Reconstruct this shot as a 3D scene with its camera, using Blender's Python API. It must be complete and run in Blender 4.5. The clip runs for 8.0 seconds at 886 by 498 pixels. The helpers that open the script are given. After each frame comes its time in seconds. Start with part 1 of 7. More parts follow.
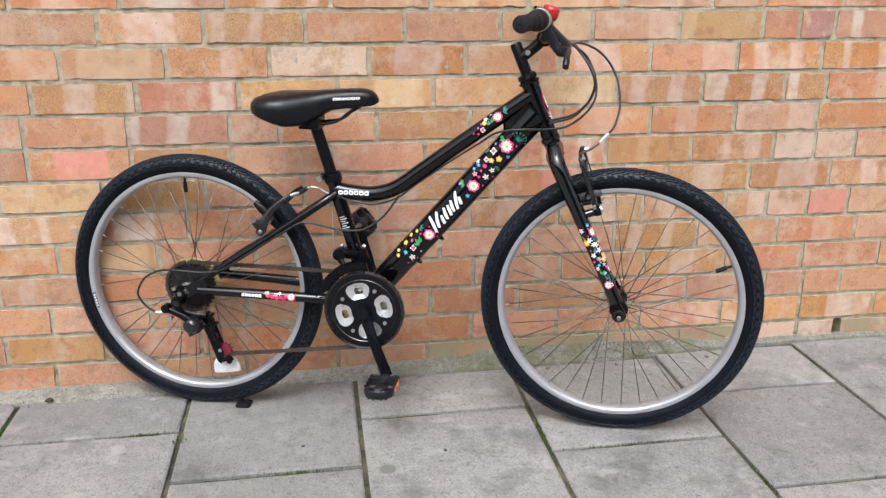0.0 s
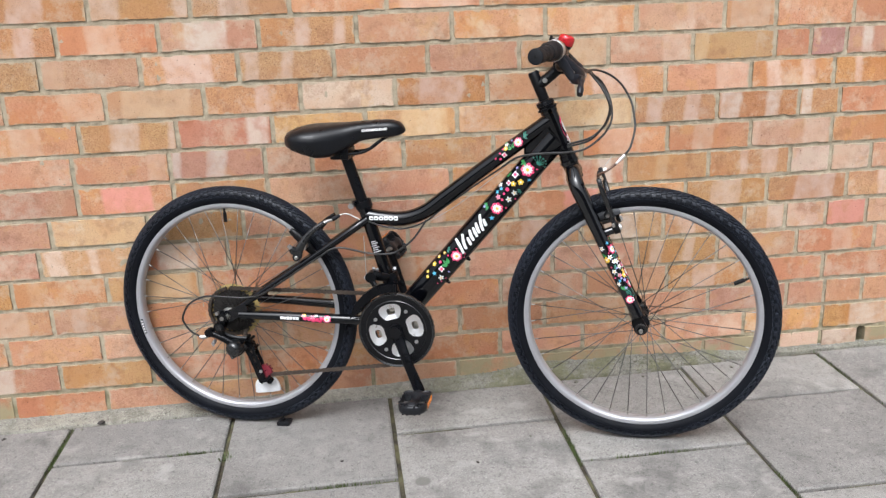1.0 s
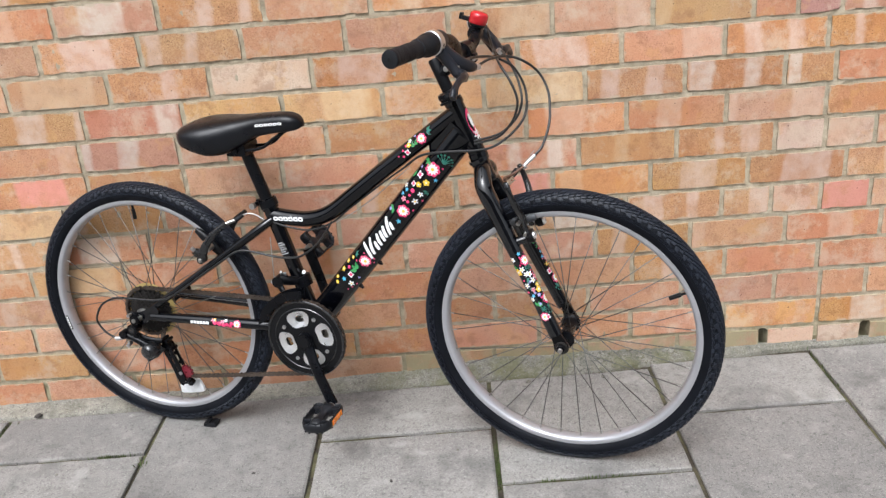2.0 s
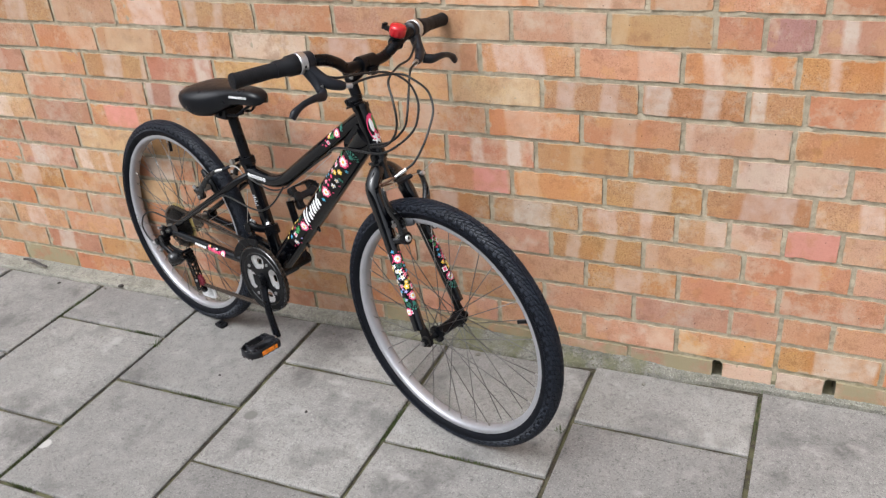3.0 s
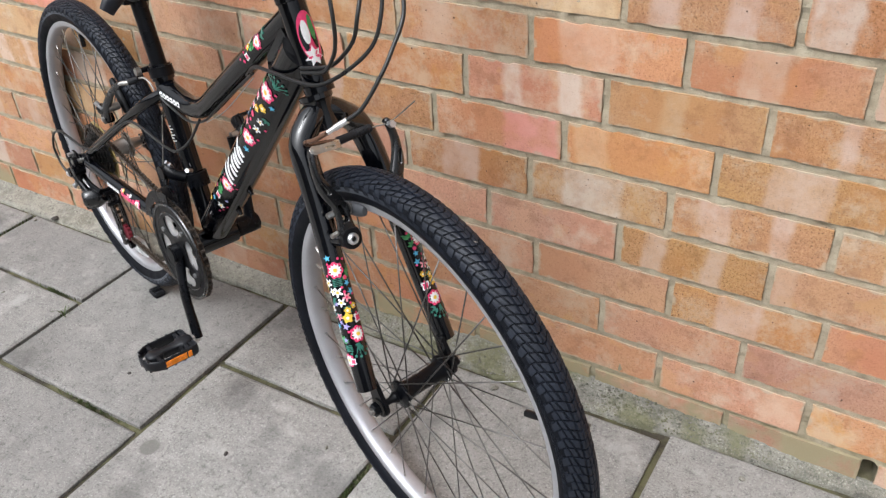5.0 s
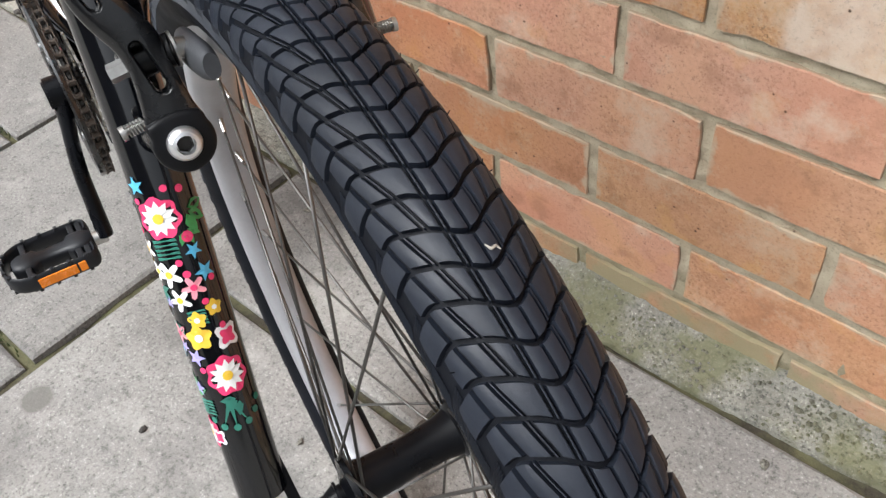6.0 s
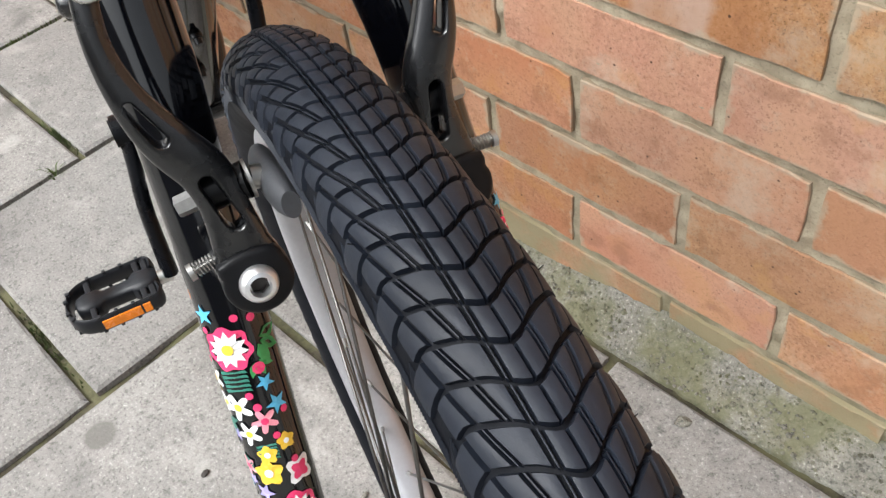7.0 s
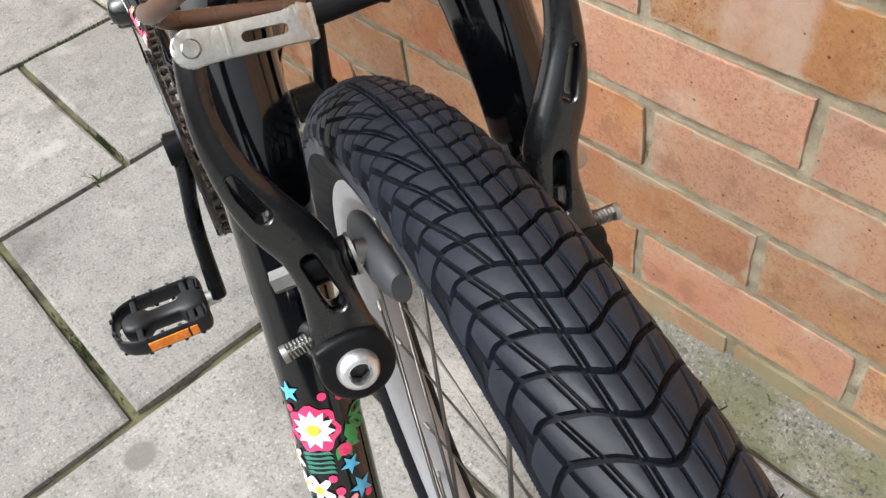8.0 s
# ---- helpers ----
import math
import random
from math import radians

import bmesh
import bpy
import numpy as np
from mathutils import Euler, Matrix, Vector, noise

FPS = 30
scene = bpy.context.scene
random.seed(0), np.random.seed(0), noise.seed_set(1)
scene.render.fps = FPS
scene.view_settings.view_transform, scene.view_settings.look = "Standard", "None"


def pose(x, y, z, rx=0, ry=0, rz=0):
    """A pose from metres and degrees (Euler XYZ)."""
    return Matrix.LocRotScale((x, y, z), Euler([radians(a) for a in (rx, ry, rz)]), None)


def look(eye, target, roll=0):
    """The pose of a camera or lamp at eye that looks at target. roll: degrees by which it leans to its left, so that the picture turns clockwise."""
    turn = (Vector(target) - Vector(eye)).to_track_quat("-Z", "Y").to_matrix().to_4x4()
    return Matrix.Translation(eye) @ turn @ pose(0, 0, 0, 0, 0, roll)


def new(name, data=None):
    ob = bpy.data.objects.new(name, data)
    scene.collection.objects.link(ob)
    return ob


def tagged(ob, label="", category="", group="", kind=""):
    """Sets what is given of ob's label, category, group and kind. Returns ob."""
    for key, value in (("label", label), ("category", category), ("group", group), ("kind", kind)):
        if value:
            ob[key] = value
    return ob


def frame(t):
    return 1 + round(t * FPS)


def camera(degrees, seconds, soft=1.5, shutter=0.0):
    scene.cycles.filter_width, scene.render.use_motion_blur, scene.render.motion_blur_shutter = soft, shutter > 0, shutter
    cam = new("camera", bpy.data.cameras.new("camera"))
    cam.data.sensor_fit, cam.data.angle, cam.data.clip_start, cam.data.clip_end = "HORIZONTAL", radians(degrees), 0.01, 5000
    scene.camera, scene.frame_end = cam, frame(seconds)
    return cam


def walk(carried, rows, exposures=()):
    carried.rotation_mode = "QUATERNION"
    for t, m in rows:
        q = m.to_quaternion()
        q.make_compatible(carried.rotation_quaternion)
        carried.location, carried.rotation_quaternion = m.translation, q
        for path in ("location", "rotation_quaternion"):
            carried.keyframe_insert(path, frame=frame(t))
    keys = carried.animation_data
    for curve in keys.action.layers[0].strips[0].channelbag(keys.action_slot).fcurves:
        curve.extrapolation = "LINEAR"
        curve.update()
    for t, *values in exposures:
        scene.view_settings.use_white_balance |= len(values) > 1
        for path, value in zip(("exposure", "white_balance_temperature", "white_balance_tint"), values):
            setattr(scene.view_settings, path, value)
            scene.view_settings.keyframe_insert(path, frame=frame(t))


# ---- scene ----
cam = camera(54.7, 8.0, 1.35)
PATH = [
    (0, (-0.046, -2.003, 0.993), (0.238, -0.125, 0.367), 0.2),
    (0.5, (-0.059, -2.08, 1.021), (0.16, -0.181, 0.434), -1.2),
    (1, (-0.045, -2.085, 1.025), (0.166, -0.184, 0.441), -2.1),
    (1.5, (0.005, -2.08, 1.026), (0.178, -0.174, 0.444), -3.0),
    (2, (0.385, -1.878, 1.124), (0.338, -0.029, 0.362), -4.9),
    (2.2, (0.602, -1.778, 1.219), (0.473, -0.002, 0.308), -5.9),
    (3.3, (1.299, -1.773, 1.339), (0.445, -0.236, 0.386), -3.2),
    (3.5, (1.3, -1.772, 1.333), (0.443, -0.238, 0.378), -2.9),
    (4, (1.312, -1.754, 1.328), (0.449, -0.223, 0.374), -2.9),
    (4.2, (1.314, -1.73, 1.314), (0.457, -0.207, 0.343), -2.9),
    (5.3, (0.936, -0.768, 0.949), (-0.036, 0.438, -0.317), -3.3),
    (5.5, (0.878, -0.652, 0.861), (-0.147, 0.398, -0.498), -4.9),
    (6, (0.788, -0.522, 0.742), (-0.218, 0.419, -0.707), -7.8),
    (6.5, (0.764, -0.495, 0.742), (-0.272, 0.378, -0.73), -9.6),
    (7, (0.725, -0.476, 0.755), (-0.359, 0.349, -0.709), -10.8),
    (7.5, (0.688, -0.466, 0.76), (-0.434, 0.323, -0.696), -10.5),
    (8, (0.674, -0.47, 0.756), (-0.45, 0.315, -0.7), -10.5),
]
EXPOSURES = [(0, 0.49, 6060, 10), (2.0, 0.50, 6060, 10), (3.5, 0.33, 6100, 10), (4.2, 0.35, 6100, 10), (5.5, 0.60, 6110, 9), (6.5, 0.83, 6230, 8), (7.0, 0.88, 6240, 8), (8.0, 0.92, 6270, 7)]
walk(cam, [(t, look(eye, target, roll)) for t, eye, target, roll in PATH], EXPOSURES)

# ---- light ----
world = bpy.data.worlds.new("overcast_sky")
scene.world = world
world.use_nodes = True
_wn, _wl = world.node_tree.nodes, world.node_tree.links
_sky = _wn.new("ShaderNodeTexSky")
_sky.sky_type = "NISHITA"
_sky.sun_disc = False
_sky.air_density, _sky.dust_density = 1.0, 10.0
_sky.sun_elevation, _sky.sun_rotation = radians(55), radians(200)
_hue = _wn.new("ShaderNodeHueSaturation")
_hue.inputs["Saturation"].default_value = 0.16
_wl.new(_sky.outputs["Color"], _hue.inputs["Color"])
_wl.new(_hue.outputs["Color"], _wn["Background"].inputs["Color"])
_wn["Background"].inputs["Strength"].default_value = 0.15
sun = new("sun", bpy.data.lights.new("sun", "SUN"))
sun.data.energy, sun.data.angle, sun.data.color = 0.55, radians(20), (1.0, 0.98, 0.955)
sun.matrix_world = look((-1.2, -3.2, 5.0), (0, 0, 0))


# ---- materials ----
def nodes_of(name):
    m = bpy.data.materials.new(name)
    m.use_nodes = True
    nt = m.node_tree
    return m, nt, nt.nodes["Principled BSDF"]


def link(nt, a, b):
    nt.links.new(a, b)


def noise_node(nt, vec, scale, detail=4.0, rough=0.55):
    n = nt.nodes.new("ShaderNodeTexNoise")
    n.inputs["Scale"].default_value = scale
    n.inputs["Detail"].default_value = detail
    n.inputs["Roughness"].default_value = rough
    link(nt, vec, n.inputs["Vector"])
    return n.outputs["Fac"]


def ramp(nt, fac, stops):
    r = nt.nodes.new("ShaderNodeValToRGB")
    els = r.color_ramp.elements
    while len(els) < len(stops):
        els.new(0.5)
    for e, (p, c) in zip(els, stops):
        e.position = p
        e.color = (*c, 1) if len(c) == 3 else c
    link(nt, fac, r.inputs["Fac"])
    return r.outputs["Color"]


def grey(v):
    return (v, v, v)


def mix(nt, fac, a, b, mode="MIX"):
    n = nt.nodes.new("ShaderNodeMix")
    n.data_type, n.blend_type = "RGBA", mode
    for sock, val in ((n.inputs[0], fac), (n.inputs[6], a), (n.inputs[7], b)):
        if isinstance(val, (int, float)):
            sock.default_value = val
        elif isinstance(val, tuple):
            sock.default_value = (*val, 1)
        else:
            link(nt, val, sock)
    return n.outputs[2]


def maths(nt, op, a, b=0.0, clamp=False):
    n = nt.nodes.new("ShaderNodeMath")
    n.operation, n.use_clamp = op, clamp
    for sock, val in ((n.inputs[0], a), (n.inputs[1], b)):
        if isinstance(val, (int, float)):
            sock.default_value = val
        else:
            link(nt, val, sock)
    return n.outputs[0]


def bump(nt, bsdf, height, strength=0.3, distance=0.002):
    b = nt.nodes.new("ShaderNodeBump")
    b.inputs["Strength"].default_value, b.inputs["Distance"].default_value = strength, distance
    link(nt, height, b.inputs["Height"])
    link(nt, b.outputs["Normal"], bsdf.inputs["Normal"])


def coords(nt, shift=False):
    tc = nt.nodes.new("ShaderNodeTexCoord")
    vec = tc.outputs["Object"]
    if shift:
        info = nt.nodes.new("ShaderNodeObjectInfo")
        comb = nt.nodes.new("ShaderNodeCombineXYZ")
        for i, k in enumerate((37.0, 91.0, 53.0)):
            link(nt, maths(nt, "MULTIPLY", info.outputs["Random"], k), comb.inputs[i])
        add = nt.nodes.new("ShaderNodeVectorMath")
        link(nt, vec, add.inputs[0])
        link(nt, comb.outputs[0], add.inputs[1])
        return vec, add.outputs[0], info.outputs["Random"]
    return vec


def plain(name, color, rough=0.5, metal=0.0, var=0.25, scale=60.0, relief=0.08, coat=0.0, spec=0.5):
    """A surface with grain, smudges and fine relief."""
    m, nt, b = nodes_of(name)
    vec = coords(nt)
    big, fine = noise_node(nt, vec, scale * 0.25), noise_node(nt, vec, scale * 6, 3.0)
    dark = tuple(c * (1 - var) for c in color)
    lite = tuple(min(1.0, c * (1 + var)) for c in color)
    col = ramp(nt, big, [(0.3, dark), (0.7, lite)])
    link(nt, mix(nt, 0.25, col, ramp(nt, fine, [(0.35, dark), (0.65, lite)])), b.inputs["Base Color"])
    rr = ramp(nt, noise_node(nt, vec, scale * 0.6), [(0.3, grey(max(0.02, rough - 0.1))), (0.7, grey(min(1, rough + 0.1)))])
    link(nt, rr, b.inputs["Roughness"])
    b.inputs["Metallic"].default_value = metal
    b.inputs["Coat Weight"].default_value = coat
    b.inputs["Coat Roughness"].default_value = 0.08
    b.inputs["Specular IOR Level"].default_value = spec
    if relief:
        bump(nt, b, fine, relief, 0.001)
    return m


def brick_material(name, base, second, band, speck=0.36, dirt=0.0, strength=0.85, rub=0.5):
    """A kiln-marked brick: sandy grain, pits, firing stains, up to two smooth pale bands across it (each brick's own, from its
    object colour: middle and width twice, in shares of its length) and smears of mortar at its edges."""
    m, nt, b = nodes_of(name)
    vec, moved, rnd = coords(nt, True)
    big = noise_node(nt, moved, 11.0, 5.0)
    mid = noise_node(nt, moved, 45.0, 5.0, 0.65)
    fine = noise_node(nt, moved, 340.0, 3.0, 0.75)
    sand = noise_node(nt, moved, 260.0, 4.0, 0.75)
    col = mix(nt, ramp(nt, big, [(0.40, grey(0)), (0.60, grey(1))]), base, second)
    # the rough sandy face
    col = mix(nt, ramp(nt, sand, [(0.36, grey(rub)), (0.50, grey(0))]), col, tuple(c * k for c, k in zip(base, (0.66, 0.58, 0.46))))
    col = mix(nt, ramp(nt, sand, [(0.55, grey(0)), (0.69, grey(rub * 0.8))]), col, tuple(min(1, c * 1.3 + 0.06) for c in base))
    col = mix(nt, ramp(nt, fine, [(0.32, grey(min(1.0, speck * 1.5))), (0.45, grey(0))]), col, tuple(c * 0.33 for c in base))
    grit = nt.nodes.new("ShaderNodeTexVoronoi")
    grit.inputs["Scale"].default_value = 190.0
    link(nt, moved, grit.inputs["Vector"])
    dots = maths(nt, "MULTIPLY", ramp(nt, grit.outputs["Distance"], [(0.14, grey(0.38)), (0.24, grey(0))]), ramp(nt, mid, [(0.47, grey(0)), (0.56, grey(1))]))
    col = mix(nt, dots, col, tuple(c * 0.25 for c in base))
    # darker firing stains and pale bloom
    ochre = ramp(nt, noise_node(nt, moved, 16.0, 4.0, 0.6), [(0.56, grey(0)), (0.62, grey(0.40))])
    col = mix(nt, ochre, col, (0.56, 0.30, 0.110))
    patch = noise_node(nt, moved, 7.5, 2.0, 0.5)
    col = mix(nt, ramp(nt, patch, [(0.50, grey(0)), (0.62, grey(0.55))]), col, tuple(c * k for c, k in zip(base, (0.92, 0.74, 0.62))))
    col = mix(nt, ramp(nt, noise_node(nt, moved, 26.0, 8.0, 0.7), [(0.52, grey(0)), (0.64, grey(0.46))]), col, (0.28, 0.125, 0.062))
    bloom = ramp(nt, noise_node(nt, moved, 12.0, 8.0, 0.72), [(0.51, grey(0)), (0.64, grey(0.62))])
    col = mix(nt, bloom, col, (0.57, 0.435, 0.315))
    # the smooth bands that the stacking left
    gen = nt.nodes.new("ShaderNodeTexCoord")
    gs = nt.nodes.new("ShaderNodeSeparateXYZ")
    link(nt, gen.outputs["Generated"], gs.inputs[0])
    info = nt.nodes.new("ShaderNodeObjectInfo")
    marks = nt.nodes.new("ShaderNodeSeparateColor")
    link(nt, info.outputs["Color"], marks.inputs[0])
    wob = maths(nt, "ADD", maths(nt, "MULTIPLY", maths(nt, "SUBTRACT", mid, 0.5), 0.055), maths(nt, "MULTIPLY", maths(nt, "SUBTRACT", big, 0.5), 0.06))
    run = maths(nt, "ADD", maths(nt, "ADD", gs.outputs[0], wob), maths(nt, "MULTIPLY", maths(nt, "SUBTRACT", gs.outputs[2], 0.5), maths(nt, "MULTIPLY", maths(nt, "SUBTRACT", rnd, 0.5), 0.08)))
    fac = None
    for middle, width in ((marks.outputs[0], marks.outputs[1]), (marks.outputs[2], info.outputs["Alpha"])):
        inside = maths(nt, "SUBTRACT", maths(nt, "MULTIPLY", width, 0.5), maths(nt, "ABSOLUTE", maths(nt, "SUBTRACT", run, middle)))
        one = ramp(nt, maths(nt, "ADD", inside, 0.5), [(0.482, grey(0)), (0.522, grey(1))])
        one = maths(nt, "MULTIPLY", one, maths(nt, "GREATER_THAN", width, 0.01))
        fac = one if fac is None else maths(nt, "MAXIMUM", fac, one)
    fac = maths(nt, "MULTIPLY", fac, ramp(nt, noise_node(nt, moved, 24.0, 5.0, 0.6), [(0.34, grey(strength * 0.40)), (0.58, grey(strength * 0.95))]))
    smooth_face = mix(nt, ramp(nt, mid, [(0.35, grey(0)), (0.7, grey(0.5))]), band, tuple(c * k for c, k in zip(band, (0.86, 0.78, 0.74))))
    smooth_face = mix(nt, ramp(nt, fine, [(0.30, grey(0.30)), (0.42, grey(0))]), smooth_face, tuple(c * 0.45 for c in band))
    col = mix(nt, fac, col, smooth_face)
    hsv = nt.nodes.new("ShaderNodeHueSaturation")
    link(nt, col, hsv.inputs["Color"])
    link(nt, maths(nt, "ADD", maths(nt, "MULTIPLY", rnd, 0.24), 0.79), hsv.inputs["Value"])
    flip = maths(nt, "FRACT", maths(nt, "MULTIPLY", rnd, 7.31))
    link(nt, maths(nt, "ADD", maths(nt, "MULTIPLY", flip, 0.014), 0.4925), hsv.inputs["Hue"])
    link(nt, maths(nt, "ADD", maths(nt, "MULTIPLY", maths(nt, "FRACT", maths(nt, "MULTIPLY", rnd, 13.7)), 0.18), 0.87), hsv.inputs["Saturation"])
    out = hsv.outputs["Color"]
    ex = maths(nt, "ABSOLUTE", maths(nt, "SUBTRACT", gs.outputs[0], 0.5))
    ez = maths(nt, "ABSOLUTE", maths(nt, "SUBTRACT", gs.outputs[2], 0.5))
    edge = maths(nt, "MAXIMUM", maths(nt, "SUBTRACT", ex, 0.478), maths(nt, "MULTIPLY", maths(nt, "SUBTRACT", ez, 0.44), 0.36))
    rag = maths(nt, "ADD", edge, maths(nt, "MULTIPLY", maths(nt, "SUBTRACT", noise_node(nt, moved, 30.0, 5.0, 0.6), 0.54), 0.17))
    out = mix(nt, ramp(nt, rag, [(-0.006, grey(0)), (0.022, grey(0.75))]), out, (0.42, 0.36, 0.265))
    # the sides of the brick keep a skin of mortar, darkened to paint joint shadow lines
    ledge = maths(nt, "ADD", gs.outputs[1], maths(nt, "MULTIPLY", maths(nt, "SUBTRACT", mid, 0.5), 0.16))
    out = mix(nt, ramp(nt, ledge, [(0.12, grey(0)), (0.20, grey(0.92))]), out, (0.235, 0.185, 0.125))
    pits = nt.nodes.new("ShaderNodeTexVoronoi")
    pits.inputs["Scale"].default_value = 60.0
    link(nt, moved, pits.inputs["Vector"])
    pit = ramp(nt, maths(nt, "ADD", pits.outputs["Distance"], maths(nt, "MULTIPLY", mid, 0.3)), [(0.175, grey(0.85)), (0.225, grey(0))])
    out = mix(nt, pit, out, (0.06, 0.032, 0.022))
    if dirt:
        out = mix(nt, ramp(nt, noise_node(nt, moved, 18.0, 6.0), [(0.32, grey(0)), (0.56, grey(dirt))]), out, (0.295, 0.255, 0.155))
    link(nt, out, b.inputs["Base Color"])
    b.inputs["Roughness"].default_value = 0.9
    b.inputs["Specular IOR Level"].default_value = 0.25
    grain = maths(nt, "ADD", maths(nt, "MULTIPLY", sand, maths(nt, "SUBTRACT", 0.7, maths(nt, "MULTIPLY", fac, 0.6))), maths(nt, "ADD", maths(nt, "MULTIPLY", fine, 0.3), maths(nt, "MULTIPLY", mid, 1.1)))
    bump(nt, b, maths(nt, "SUBTRACT", grain, maths(nt, "MULTIPLY", pit, 0.8)), 0.6, 0.0026)
    return m


ORANGE, SALMON, PALE, CHALK = (0.515, 0.282, 0.153), (0.520, 0.270, 0.163), (0.60, 0.430, 0.335), (0.62, 0.515, 0.425)
BRICKS = {
    "o": brick_material("orange_brick", ORANGE, (0.51, 0.250, 0.142), (0.59, 0.385, 0.250), strength=0.7),
    "r": brick_material("salmon_brick", SALMON, (0.55, 0.292, 0.160), (0.60, 0.412, 0.298), rub=0.3, strength=0.75),
    "R": brick_material("chalky_salmon_brick", (0.48, 0.238, 0.158), SALMON, CHALK, rub=0.3),
    "s": brick_material("sandy_ochre_brick", (0.505, 0.275, 0.122), (0.485, 0.252, 0.125), PALE, 0.75, rub=0.68),
    "S": brick_material("chalky_ochre_brick", (0.505, 0.275, 0.124), (0.485, 0.252, 0.127), CHALK, 0.7, rub=0.62),
    "d": brick_material("dark_red_brick", (0.36, 0.165, 0.135), (0.42, 0.20, 0.15), (0.47, 0.27, 0.21), rub=0.25),
    "y": brick_material("buff_brick", (0.55, 0.333, 0.152), (0.52, 0.29, 0.140), (0.63, 0.44, 0.255), rub=0.3, strength=0.7),
    "w": brick_material("whitish_brick", (0.62, 0.46, 0.345), (0.58, 0.40, 0.30), CHALK, 0.25, rub=0.2),
    "k": brick_material("pink_splashed_brick", ORANGE, (0.51, 0.260, 0.152), (0.68, 0.315, 0.255), strength=0.9),
    "m": brick_material("mossy_brick", (0.49, 0.25, 0.150), (0.46, 0.25, 0.155), (0.48, 0.30, 0.20), 0.4, 0.92, rub=0.4),
}


def mortar_material():
    m, nt, b = nodes_of("mortar")
    vec = coords(nt)
    big, mid, fine = noise_node(nt, vec, 5.0), noise_node(nt, vec, 40.0, 6.0), noise_node(nt, vec, 500.0, 3.0)
    col = ramp(nt, mid, [(0.3, (0.25, 0.208, 0.142)), (0.7, (0.49, 0.415, 0.300))])
    col = mix(nt, ramp(nt, big, [(0.4, grey(0)), (0.65, grey(0.5))]), col, (0.30, 0.275, 0.205))
    sep = nt.nodes.new("ShaderNodeSeparateXYZ")
    link(nt, vec, sep.inputs[0])
    low = ramp(nt, maths(nt, "ADD", sep.outputs[2], maths(nt, "MULTIPLY", mid, 0.16)), [(0.10, grey(0.6)), (0.21, grey(0))])
    col = mix(nt, low, col, (0.17, 0.160, 0.075))
    link(nt, mix(nt, ramp(nt, fine, [(0.32, grey(0.35)), (0.45, grey(0))]), col, (0.13, 0.11, 0.075)), b.inputs["Base Color"])
    b.inputs["Roughness"].default_value = 0.95
    bump(nt, b, maths(nt, "ADD", maths(nt, "MULTIPLY", fine, 0.5), maths(nt, "MULTIPLY", mid, 2.0)), 0.6, 0.003)
    return m


